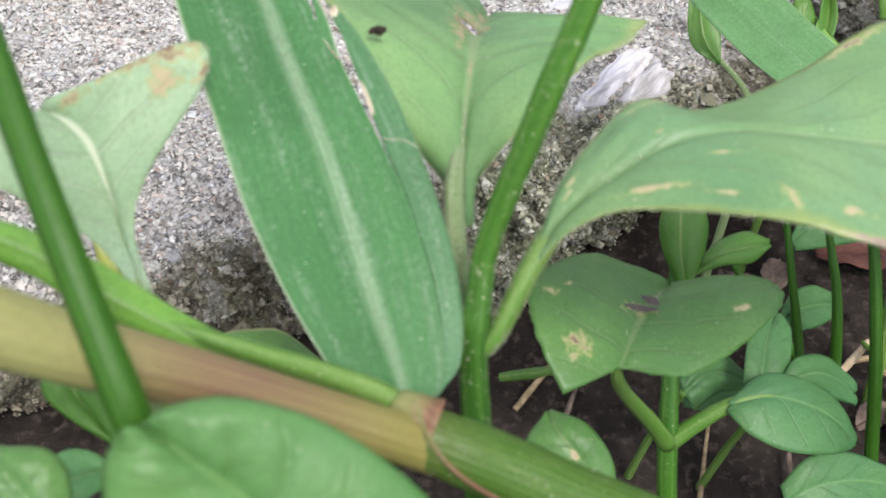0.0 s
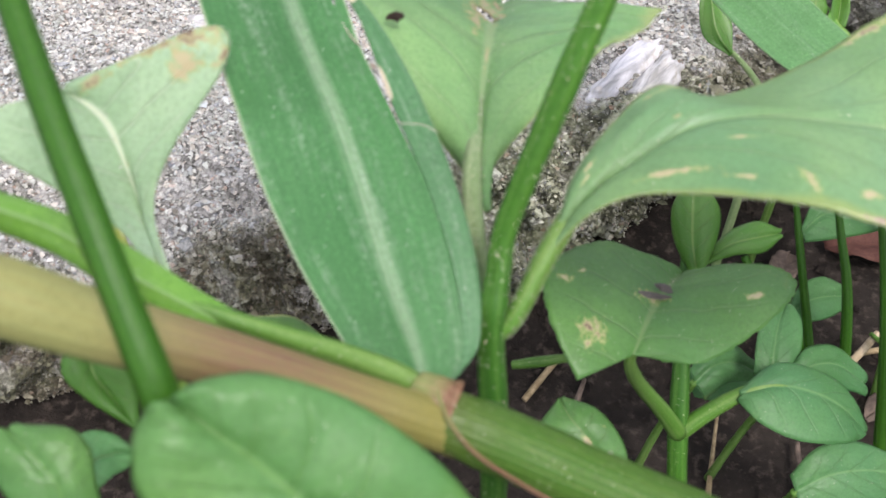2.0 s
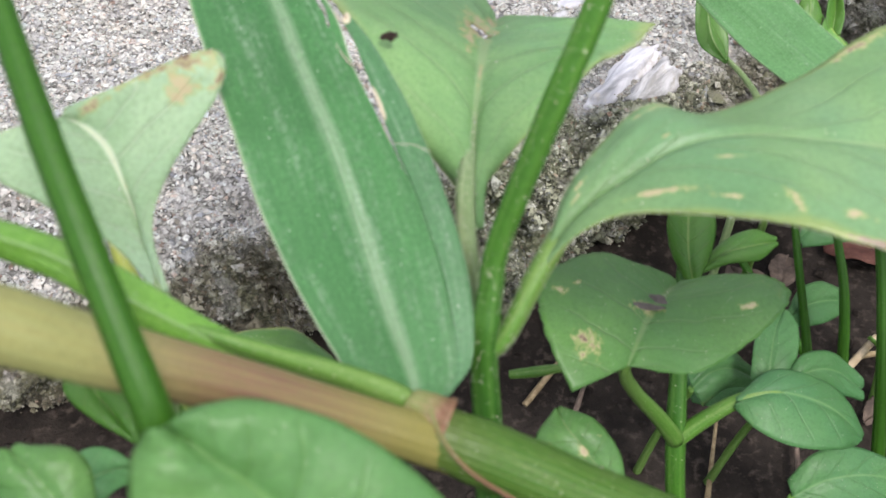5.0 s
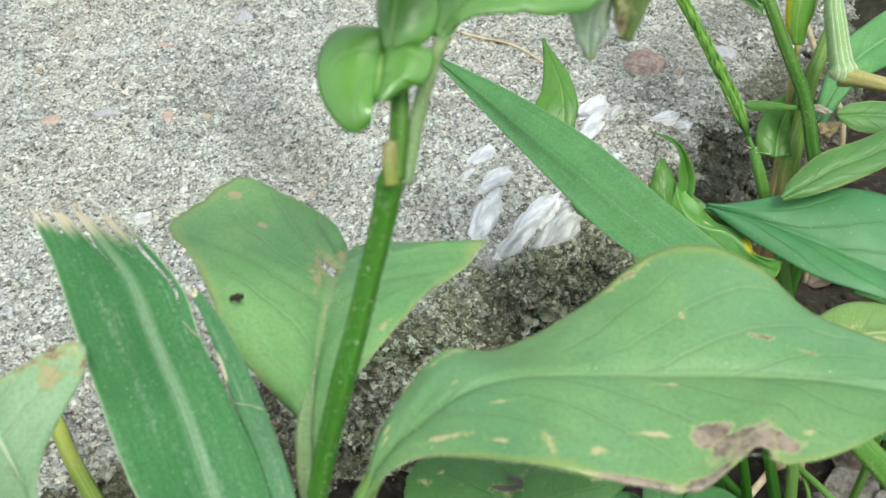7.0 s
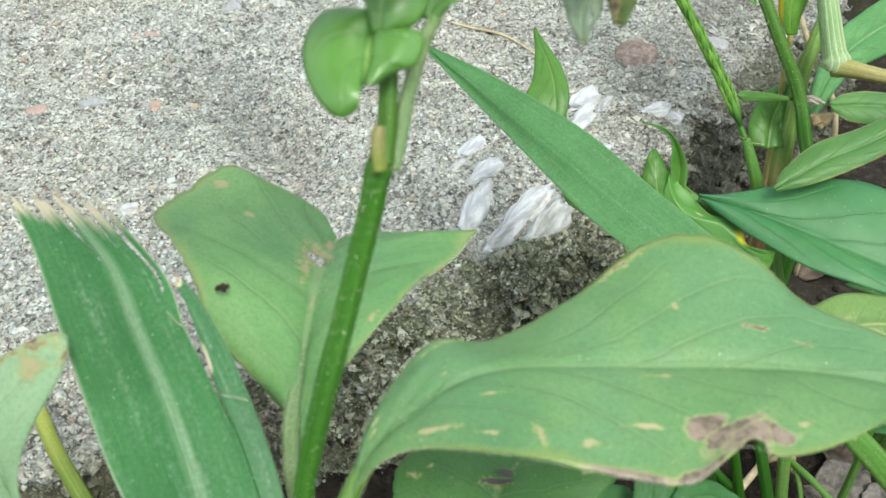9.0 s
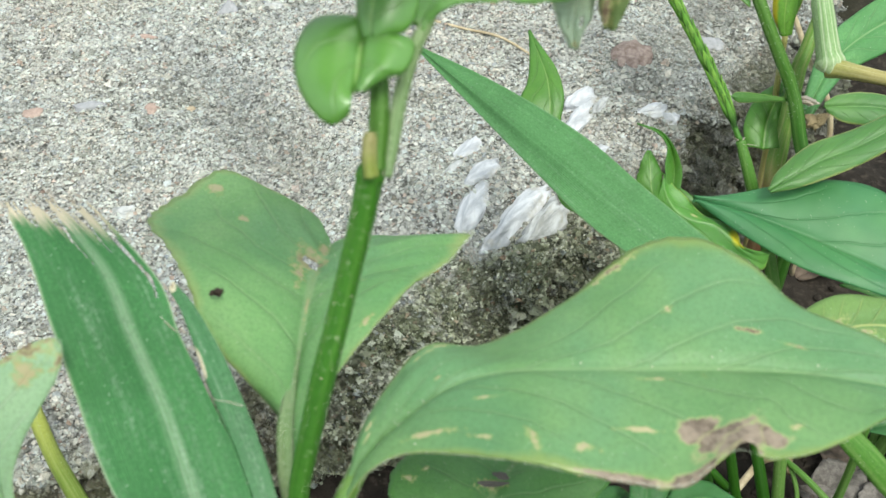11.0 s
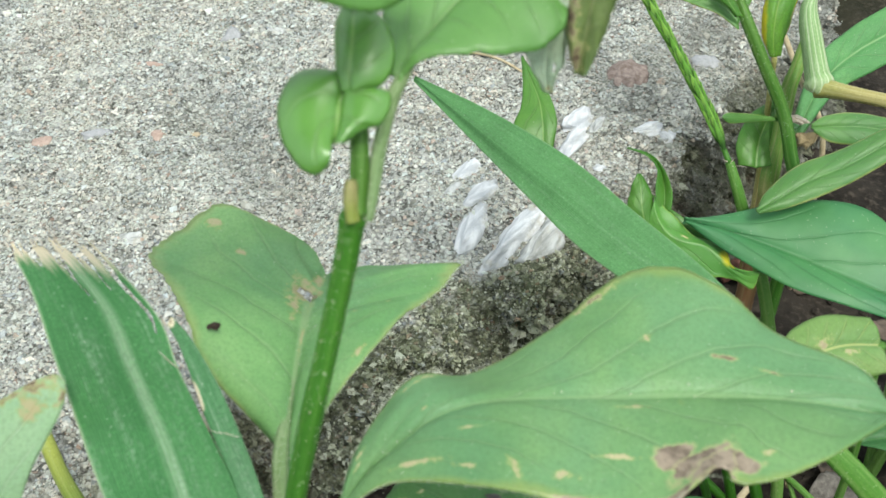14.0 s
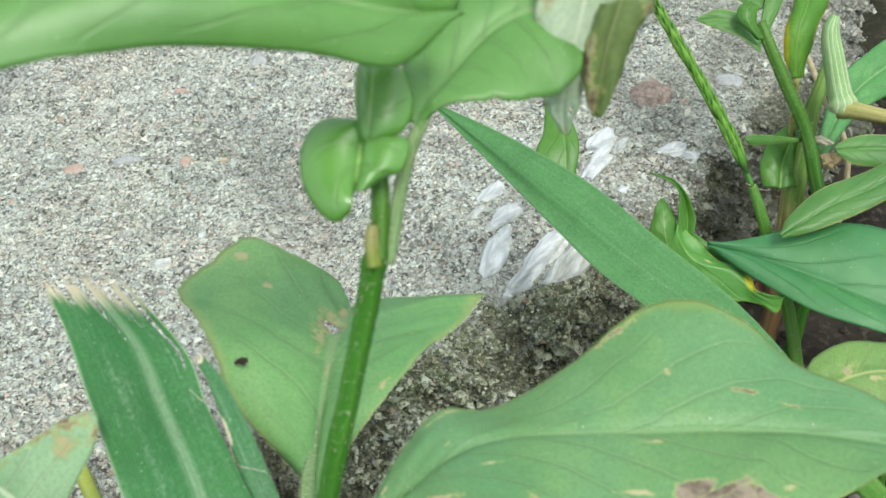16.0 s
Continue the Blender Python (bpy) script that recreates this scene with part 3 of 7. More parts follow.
def soil_material():
    k = Nodes("dark_soil")
    obj = k.coord()
    n1, n2, n3 = k.noise(obj, 45.0, 5, 0.65), k.noise(obj, 320.0, 4, 0.65), k.noise(obj, 1.3, 4, 0.6)
    col = k.mix(k.band(n1, 0.35, 0.65), (0.009, 0.0073, 0.0057), (0.027, 0.0222, 0.0176))
    col = k.mix(k.math("MULTIPLY", k.band(n2, 0.5, 0.72), 0.6), col, (0.085, 0.07, 0.055))
    far = k.math("MULTIPLY", k.band(n3, 0.45, 0.6), 0.55)
    col = k.mix(far, col, (0.06, 0.085, 0.03))
    bump = k.bump(k.math("ADD", n1, k.math("MULTIPLY", n2, 0.5)), 0.8, 0.003)
    return k.surface(col, 0.92, bump, 0.2)


m_blade = blade_material("broad_grass_blade", (0.04, 0.168, 0.046), (0.075, 0.24, 0.076), rib_width=0.075, rough_=0.46, spec=0.4, dust=0.25,
                         bleach=0.9, joined=1)
m_strip = blade_material("torn_blade_strip", (0.05, 0.17, 0.06), (0.09, 0.25, 0.095), lines=9, rib_width=0.0, dust=0.35, joined=0,
                         scars=[(0.7, 0.02, 0.05, 0.12, 0.2), (0.99, 0.5, 0.03, 0.5, 0.6)])
m_lance = blade_material("lance_blade", (0.078, 0.218, 0.07), (0.125, 0.3, 0.112), lines=30, rib_width=0.025, rib=(0.035, 0.14, 0.035), dust=0.12, spec=0.35, rim=0.12)
m_sheath = blade_material("sheath_green", (0.105, 0.29, 0.0325), (0.21, 0.45, 0.0715), lines=14, rib_width=0.03, dust=0.12)
m_leaf_mid = leaf_material("scarred_leaf_middle", (0.155, 0.345, 0.115), (0.23, 0.43, 0.16), (0.31, 0.43, 0.21), veins=7, slope=1.5, midrib=0.032, share=0.34, margin=(0.42, 0.44, 0.17, 0.45),
                           scars=[(0.65, 0.475, 0.12, 0.06, 0.1), (0.52, 0.455, 0.07, 0.025, 0.1), (0.85, 0.49, 0.08, 0.03, 0.0), (0.716, 0.075, 0.02, 0.03, 0), (0.676, 0.225, 0.015, 0.02, 0), (0.254, 0.917, 0.02, 0.03, 0), (0.478, 0.833, 0.015, 0.02, 0.2), (0.36, 0.5, 0.06, 0.01, 0.1), (0.42, 0.72, 0.012, 0.025, 0)])
m_leaf_right = leaf_material("scarred_leaf_right", (0.132, 0.28, 0.098), (0.187, 0.342, 0.127), (0.25, 0.39, 0.18), veins=7, slope=3.2, midrib=0.02, margin=(0.3, 0.33, 0.06, 0.45),
                             scars=[(0.26, 0.085, 0.02, 0.02, 0), (0.29, 0.055, 0.015, 0.015, 0), (0.264, 0.4, 0.008, 0.012, 0.8), (0.326, 0.658, 0.02, 0.01, 0), (0.228, 0.83, 0.045, 0.026, 0.05), (0.297, 0.88, 0.025, 0.016, 0),
                                    (0.37, 0.89, 0.012, 0.042, 0.2), (0.465, 0.9, 0.02, 0.024, 0.2), (0.548, 0.796, 0.036, 0.011, 0), (0.582, 0.292, 0.009, 0.02, 0.2), (0.552, 0.567, 0.022, 0.009, 0),
                                    (0.64, 0.79, 0.035, 0.045, -1), (0.7, 0.87, 0.05, 0.065, -1), (0.73, 0.945, 0.05, 0.08, -1), (0.79, 0.915, 0.032, 0.035, -1), (0.54, 0.988, 0.11, 0.016, -1), (0.66, 0.985, 0.06, 0.03, -1),
                                    (0.7, 0.355, 0.03, 0.011, 0.95), (0.77, 0.372, 0.032, 0.012, 0.95), (0.816, 0.833, 0.012, 0.02, 0), (0.517, 0.035, 0.03, 0.022, 0.8), (0.13, 0.217, 0.012, 0.03, 0), (0.115, 0.3, 0.01, 0.02, 0)])
m_leaf_left = leaf_material("pale_leaf_left", (0.31, 0.49, 0.29), (0.43, 0.6, 0.4), (0.74, 0.79, 0.66), veins=5, slope=1.2, midrib=0.03, share=0.4,
                            scars=[(0.69, 0.84, 0.1, 0.07, 0.0), (0.8, 0.93, 0.13, 0.08, 0.6), (0.8, 0.975, 0.12, 0.045, 0.9), (0.93, 0.7, 0.06, 0.2, 0.5), (0.62, 0.97, 0.05, 0.03, 0.6), (0.4, 0.52, 0.03, 0.012, 0.3)])
m_leaf_low = leaf_material("scarred_leaf_low", (0.066, 0.195, 0.034), (0.105, 0.262, 0.056), (0.16, 0.264, 0.096), veins=5, slope=1.2,
                           scars=[(0.16, 0.2, 0.07, 0.085, 0.95), (0.41, 0.46, 0.06, 0.07, 0.3), (0.532, 0.85, 0.022, 0.03, 0.0), (0.39, 0.083, 0.02, 0.03, 0), (0.455, 0.133, 0.02, 0.02, 0)])
# green darkened to stand for the shade of the plants around
m_leaf_shaded = leaf_material("shade_darkened_leaf", (0.05, 0.17, 0.046), (0.082, 0.23, 0.07), (0.13, 0.28, 0.1), veins=5, spec=0.4)
m_leaf_near = leaf_material("broad_leaf", (0.085, 0.27, 0.075), (0.14, 0.35, 0.11), (0.26, 0.42, 0.18), veins=6, blots=0.3)
m_leaf_round = leaf_material("rounded_leaf", (0.072, 0.212, 0.043), (0.112, 0.268, 0.06), (0.112, 0.268, 0.06), veins=6, blots=0.3)
m_leaf_top = leaf_material("upper_leaf", (0.11, 0.285, 0.05), (0.16, 0.365, 0.08), (0.3, 0.46, 0.2), veins=6, blots=0.2, share=0.4, rough_=0.46, spec=1.0, grain=0.3)
m_leaf_turning = leaf_material("turning_leaf", (0.11, 0.3, 0.025), (0.17, 0.38, 0.04), (0.3, 0.45, 0.1), veins=5, blots=0.15, share=0.45, margin=(0.6, 0.42, 0.04, 0.9),
                               scars=[(0.3, 0.04, 0.34, 0.2, 2), (0.45, 0.0, 0.08, 0.1, 3), (0.22, 0.06, 0.06, 0.07, 3), (0.3, 0.98, 0.2, 0.08, 0.0)])
m_leaf_fresh = leaf_material("fresh_leaf", (0.052, 0.175, 0.016), (0.098, 0.24, 0.031), (0.22, 0.35, 0.1), veins=6, rough_=0.38, spec=0.45, blots=0.1, specks=0.15, grain=0.4)
m_leaf_bud = leaf_material("glossy_bud_leaf", (0.082, 0.235, 0.03), (0.14, 0.325, 0.062), (0.33, 0.5, 0.16), veins=3, slope=1.2, midrib=0.04, rough_=0.3, spec=1.0, blots=0.05, specks=0.1, grain=0.12)
def spikelet_material(name, foot, tip):
    """A seed scale, finely ribbed, paler towards the tip; foot and margins painted dark as the shade between scales."""
    k = Nodes(name)
    obj, uv = k.coord(), k.coord("UV")
    u, v, _ = k.split(uv)
    a = k.math("ABSOLUTE", k.math("MULTIPLY", k.math("SUBTRACT", v, 0.5), 2.0))
    streak = k.noise(k.stretch(uv, (3.0, 14.0, 1)), 1.0, 3, 0.6)
    col = k.mix(k.band(k.math("ADD", u, k.math("MULTIPLY", k.math("SUBTRACT", streak, 0.5), 0.5)), 0.1, 0.7), foot, tip)
    col = k.mix(k.math("MULTIPLY", k.band(a, 0.6, 0.95), 0.6), col, tuple(c * 0.5 for c in foot))
    bump = k.bump(streak, 0.5, 0.0002)
    return k.surface(col, 0.45, bump, 0.4, k.mix(1.0, col, (1.2, 1.2, 0.5), "MULTIPLY"), 0.2)


m_spike_a = spikelet_material("spikelet_green", (0.016, 0.065, 0.004), (0.105, 0.275, 0.022))
m_spike_b = spikelet_material("spikelet_pale", (0.022, 0.08, 0.006), (0.165, 0.34, 0.04))
m_leaf_dark = leaf_material("dark_lance_leaf", (0.05, 0.19, 0.058), (0.078, 0.245, 0.082), (0.045, 0.165, 0.045), veins=3, slope=2.6, midrib=0.025, blots=0.03, rough_=0.48, spec=0.45, grain=0.2)
m_leaf_light = leaf_material("light_lance_leaf", (0.07, 0.19, 0.035), (0.115, 0.255, 0.055), (0.15, 0.31, 0.09), veins=5, slope=1.9, midrib=0.03, blots=0.06, margin=(0.55, 0.55, 0.2, 0.5), grain=0.35)
m_leaf_folded = leaf_material("folded_leaf", (0.08, 0.25, 0.03), (0.14, 0.34, 0.05), (0.2, 0.36, 0.1), veins=5, blots=0.15, midrib=0.02, margin=(0.34, 0.46, 0.1, 0.6), grain=0.4,
                              scars=[(0.66, 0.25, 0.09, 0.34, 2), (0.75, 0.2, 0.03, 0.2, 3), (0.35, 0.3, 0.04, 0.06, 0.0)])
m_leaf_yellow = leaf_material("yellowing_leaf", (0.16, 0.29, 0.07), (0.25, 0.36, 0.12), (0.5, 0.52, 0.2), veins=6, blots=0.8,
                              scars=[(0.5, 0.4, 0.1, 0.1, 0.3), (0.7, 0.6, 0.08, 0.06, 0.2)])
m_leaf_torn = leaf_material("withered_leaf_tip", (0.42, 0.52, 0.36), (0.6, 0.68, 0.52), (0.66, 0.7, 0.56), veins=3, blots=0.25,
                            scars=[(0.2, 0.12, 0.08, 0.1, 0.1), (0.97, 0.5, 0.05, 0.3, 0.6)])
m_leaf_torn_dark = leaf_material("withered_brown_tip", (0.14, 0.21, 0.06), (0.23, 0.3, 0.1), (0.36, 0.38, 0.2), veins=3, blots=0.6,
                                 scars=[(0.8, 0.3, 0.3, 0.3, 1.0), (0.5, 0.15, 0.25, 0.2, 0.9), (0.1, 0.9, 0.12, 0.12, 0.6)])
m_stem_herb = stem_material("herb_stem", (0.025, 0.104, 0.012), (0.046, 0.163, 0.014), (0.11, 0.236, 0.045), ridges=6, specks=1.0)
m_stem_top = stem_material("herb_stem_top", (0.0638, 0.16, 0.0191), (0.0446, 0.153, 0.0191), (0.166, 0.287, 0.0765), ridges=6)
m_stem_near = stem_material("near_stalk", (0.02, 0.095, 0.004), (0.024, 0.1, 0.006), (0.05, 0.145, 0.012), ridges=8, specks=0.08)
m_stem_grass = stem_material("reclined_grass_stem", (0.26, 0.28, 0.105), (0.17, 0.145, 0.024), (0.28, 0.26, 0.09), ridges=14, specks=0.08, shift=0.5, wide=0.4, blush=(0.16, 0.075, 0.06, 0.4, 0.22, 0.85))
m_sheath_ribbed = stem_material("ribbed_sheath", (0.062, 0.11, 0.017), (0.043, 0.12, 0.013), (0.13, 0.196, 0.055), ridges=26, shift=0.2, wide=0.2)
m_petiole = stem_material("downy_petiole", (0.17, 0.27, 0.11), (0.21, 0.31, 0.13), (0.34, 0.42, 0.24), ridges=4, specks=1.0)
m_petiole_green = stem_material("green_petiole", (0.0675, 0.188, 0.0225), (0.112, 0.225, 0.045), (0.225, 0.338, 0.112), ridges=4)
m_stalk_pale = stem_material("pale_striped_sheath", (0.22, 0.36, 0.14), (0.34, 0.43, 0.22), (0.62, 0.68, 0.5), ridges=14, shift=0.8, wide=0.2, stripe=0.6)
m_stalk_yellow = stem_material("yellowing_stalk", (0.36, 0.4, 0.09), (0.12, 0.24, 0.035), (0.4, 0.45, 0.16), ridges=6, shift=0.45, wide=0.35)
m_stalk_brown = stem_material("brownish_stalk", (0.3, 0.3, 0.09), (0.38, 0.33, 0.13), (0.5, 0.45, 0.25), ridges=8)
m_stalk_red = stem_material("reddish_stalk", (0.12, 0.25, 0.04), (0.26, 0.13, 0.07), (0.35, 0.3, 0.15), ridges=6, shift=0.75, wide=0.15)
m_collar = stem_material("reddish_collar", (0.2, 0.24, 0.08), (0.17, 0.085, 0.05), (0.32, 0.22, 0.13), ridges=16, shift=0.4, wide=0.3)
m_stub = stem_material("cut_stub", (0.192, 0.24, 0.04), (0.288, 0.264, 0.112), (0.336, 0.352, 0.144), ridges=4)
m_straw = plain_material("dry_straw", (0.36, 0.29, 0.18), (0.52, 0.44, 0.3), 300.0, 0.6, 0.3, 0.0002)
m_fray = plain_material("bleached_fibre", (0.6, 0.5, 0.4), (0.82, 0.75, 0.66), 250.0, 0.7, 0.3, 0.0002, share=0.3)
m_hair = plain_material("downy_hair", (0.55, 0.6, 0.45), (0.75, 0.78, 0.66), 100.0, 0.6, 0.0, 0.0001, share=0.4)
m_crumb = plain_material("dark_crumb", (0.035, 0.025, 0.02), (0.1, 0.07, 0.05), 500.0, 0.9, 0.8, 0.0005)
m_litter = plain_material("dead_leaf", (0.055, 0.043, 0.034), (0.17, 0.13, 0.1), 140.0, 0.85, 0.5, 0.0006)
m_litter_grey = plain_material("grey_dead_leaf", (0.07, 0.062, 0.055), (0.22, 0.2, 0.18), 260.0, 0.85, 0.6, 0.0008)
m_litter_tan = plain_material("tan_flake", (0.17, 0.125, 0.065), (0.38, 0.31, 0.18), 300.0, 0.85, 0.5, 0.0004)
m_litter_red = plain_material("red_dead_leaf", (0.06, 0.022, 0.016), (0.12, 0.055, 0.04), 140.0, 0.85, 0.5, 0.0006)
m_quartz = quartz_material()
m_quartz_grey = quartz_material("grey_quartz", (0.5, 0.51, 0.51), (0.22, 0.225, 0.215), 0.8)
m_pebble_brown = plain_material("brown_pebble", (0.15, 0.108, 0.093), (0.34, 0.275, 0.245), 420.0, 0.8, 0.6, 0.0006)
m_pebble_grey = plain_material("grey_pebble", (0.251, 0.257, 0.271), (0.363, 0.363, 0.37), 120.0, 0.75, 0.6, 0.0006)
m_pebble_tan = plain_material("tan_pebble", (0.33, 0.264, 0.178), (0.449, 0.383, 0.277), 150.0, 0.6, 0.4, 0.0004)
m_ochre = plain_material("ochre_grain", (0.24, 0.13, 0.035), (0.42, 0.25, 0.09), 300.0, 0.7, 0.5, 0.0004)
m_pebble_red = plain_material("reddish_pebble", (0.3, 0.215, 0.18), (0.42, 0.33, 0.285), 150.0, 0.8, 0.5, 0.0005)
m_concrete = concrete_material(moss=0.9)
m_grains = concrete_material("concrete_sand_grains", 0.8, grains=True)
m_soil = soil_material()

# ---- leaf surfaces (edge, midrib, edge) and stem lines, in millimetres ----
BLADE = (
    [(-4.9, 53.5, 129.7), (-8.1, 54.3, 130), (-11.6, 57.2, 130.8), (-17.6, 65.3, 134), (-22.7, 73.8, 137.3), (-27.3, 83.5, 141.6), (-32.4, 94.6, 145.8), (-36.9, 104.8, 150.6), (-40.9, 111.3, 154.1)],
    [(-3, 53.2, 129.9), (-3.5, 54.5, 131), (-4.2, 57, 132.1), (-7.3, 63.9, 135.3), (-10.8, 72.9, 138.9), (-14.4, 81.6, 142.4), (-19.3, 91, 146.5), (-24.2, 100.5, 150.6), (-33.8, 111.1, 155.1)],
    [(-1.5, 53.7, 129.9), (-0.2, 55.2, 130.7), (0.8, 58, 131.8), (-1, 66.4, 135.9), (-4.2, 74.9, 139.2), (-8.9, 83.8, 142.8), (-13, 91.6, 145.5), (-16.9, 99.9, 148.7), (-27.8, 110.8, 154.8)])
BLADE_STRIP = (
    [(-1.4, 53.8, 129.8), (-0.3, 55.1, 130.6), (0.7, 58.1, 131.7), (-1.1, 66.5, 135.7), (-4.4, 75, 139.1), (-8.4, 83.6, 142.4), (-10.9, 89.7, 143.9), (-13.4, 95.4, 146.1), (-15.1, 98.2, 147.2)],
    [(-1.3, 53.9, 129.9), (0.3, 55.5, 130.8), (1.7, 58.4, 131.7), (0.5, 66.7, 135.5), (-2.5, 75.8, 139.3), (-6.3, 84.4, 142.7), (-9.2, 90.7, 144.3), (-12.2, 95.8, 146), (-14.9, 99, 147.5)],
    [(-1.3, 54, 129.9), (0.8, 56, 130.9), (2.5, 59.4, 131.8), (2, 67, 135.1), (-1.2, 76.6, 139.3), (-5, 85, 142.5), (-8.2, 91.1, 144.4), (-11.5, 96.2, 146.1), (-14.6, 99.5, 147.6)])
SHEATH_BLADE = (
    [(-42.9, 57.3, 155.3), (-37.6, 57.2, 152.6), (-32.1, 56.6, 148.9), (-24.9, 55.4, 142.7), (-18.8, 55.1, 137.9), (-10.3, 54.5, 133.6), (-1.8, 53.1, 129.1)],
    [(-41.8, 54.7, 155.7), (-37.1, 55, 152.1), (-31.6, 53.9, 148), (-25.2, 53.6, 142.5), (-19.1, 53.5, 137.9), (-10.8, 53.1, 133.7), (-1.8, 52.3, 129.2)],
    [(-42.7, 54.6, 153.1), (-37.2, 53.8, 150.4), (-32.3, 52.8, 146.4), (-25.8, 52.9, 141.3), (-19.8, 53.4, 137.1), (-11.4, 52.4, 132.5), (-2, 52.1, 128.3)])
NEAR_LEAF = (
    [(-12.4, 25.6, 142.1), (-19.4, 27.4, 147.5), (-23.7, 29.8, 152), (-24.4, 32.4, 154.9), (-23.9, 34.1, 156.2), (-23.2, 35.3, 156.6)],
    [(-5.5, 29.3, 142.6), (-11.7, 31.5, 148.3), (-15.8, 33.2, 152.3), (-18.3, 34.1, 154.3), (-20.3, 35, 155.7), (-22, 35.7, 156.7)],
    [(4.8, 32.3, 139.9), (-1.2, 35.7, 147.9), (-8.3, 38.2, 153.1), (-14.9, 38.6, 156.1), (-18.7, 37.7, 156.9), (-21, 36.6, 157)])
SMALL_LEAF_A = (
    [(-34.6, 38.6, 126.9), (-35.5, 41.1, 130.3), (-36.3, 43.7, 132.4), (-38.5, 45.1, 133.6), (-43, 45.2, 133.7)],
    [(-37.7, 37.6, 128.7), (-38.6, 39.8, 131.8), (-40.3, 41.4, 133.1), (-42, 42.6, 134.1), (-44.2, 44.3, 134.2)],
    [(-42.1, 36.7, 127.9), (-42.9, 38.3, 130.6), (-44.6, 40, 132), (-45.2, 41.7, 133.3), (-45.3, 44.2, 134.2)])
SMALL_LEAF_B = (
    [(-49.3, 48, 112.7), (-46.2, 51.2, 115.3), (-44, 53.8, 116.1), (-41, 54.4, 115.3), (-38.2, 53.4, 113.2)],
    [(-47.5, 46.1, 112.4), (-44.3, 48.8, 114.6), (-42.2, 50.8, 115), (-40.3, 52.6, 113.8), (-37.9, 53.3, 113.1)],
    [(-44.4, 44.8, 112.6), (-42.3, 46.8, 113), (-40.1, 49.4, 113.8), (-38.8, 51.3, 112.8), (-37.7, 53.1, 112.9)])
UNDER_LEAF = (
    [(-44.6, 65.2, 122.9), (-47.2, 62.3, 120.5), (-47.2, 59.9, 118.6), (-43.9, 58.1, 115.8), (-39.4, 56.6, 113.3)],
    [(-41.6, 65.9, 122.2), (-44.2, 63.2, 119.9), (-44.1, 61, 118.2), (-41.9, 59.2, 115.4), (-39, 56.6, 113.2)],
    [(-37.1, 66.1, 121), (-39, 63.9, 119.2), (-39.3, 61.7, 117.5), (-38.8, 59.3, 115.5), (-38.5, 56.6, 113.2)])
BACK_LEAF = (
    [(-42.3, 82.1, 89.8), (-36, 86.7, 92.3), (-29.8, 89.1, 91.6), (-25.4, 90.1, 89.7), (-19.8, 88.2, 85.4)],
    [(-41, 80.5, 89.8), (-34.7, 83.7, 91), (-28.6, 85.5, 89.8), (-24.1, 85.5, 87.1), (-19.1, 85.4, 84.4)],
    [(-38.8, 78.3, 89.2), (-33.5, 79.6, 88.9), (-27.3, 79.9, 86.4), (-22.9, 80.2, 84), (-18.6, 83.2, 82.5)])
LEFT_LEAF = (
    [(-36.4, 69.6, 128.5), (-40.8, 71.7, 134.1), (-47.2, 72.1, 140.3), (-51.5, 72.4, 144.4), (-50.9, 75.6, 147.7), (-45.5, 79.3, 146.9)],
    [(-35.5, 69.3, 128.3), (-37.7, 74, 134), (-39.1, 76.5, 139), (-40.7, 78.6, 142.8), (-42.8, 79.6, 144.9), (-45.4, 80.1, 146.6)],
    [(-34.4, 69.3, 128.2), (-36, 73.6, 135.1), (-33.6, 78, 140.6), (-27.6, 85.2, 147.8), (-30, 87.7, 150.5), (-44.5, 81, 146.6)])
MID_LEAF = (
    [(1.8, 77.1, 132.7), (-0.2, 84.2, 132.4), (-10.9, 95.7, 138.5), (-14.7, 103.5, 141), (-21.1, 115.1, 139.6), (-25.2, 122.3, 138.1), (-21.3, 131.4, 135.4), (-16, 139.9, 133.5), (-7.7, 136.9, 130.5), (0.1, 131.6, 128.1)],
    [(2.2, 76.8, 133.1), (2.3, 84.9, 135), (2.2, 95, 134.7), (2.7, 103.2, 134.7), (3.1, 107.5, 134.5), (3.5, 111.4, 134), (3.9, 114.8, 133), (4.5, 117.2, 132.4), (4.8, 120.1, 131), (5.3, 122.2, 130.2)],
    [(2.4, 77.1, 132.7), (3.4, 84.2, 132.3), (12.6, 97.2, 135), (19.8, 107.4, 133.9), (23, 111.7, 132.2), (26.2, 115.4, 131.4), (28.6, 120.1, 130.2), (30.2, 122.9, 129.9), (24.7, 124.7, 127.7), (17.8, 125, 126.8)])
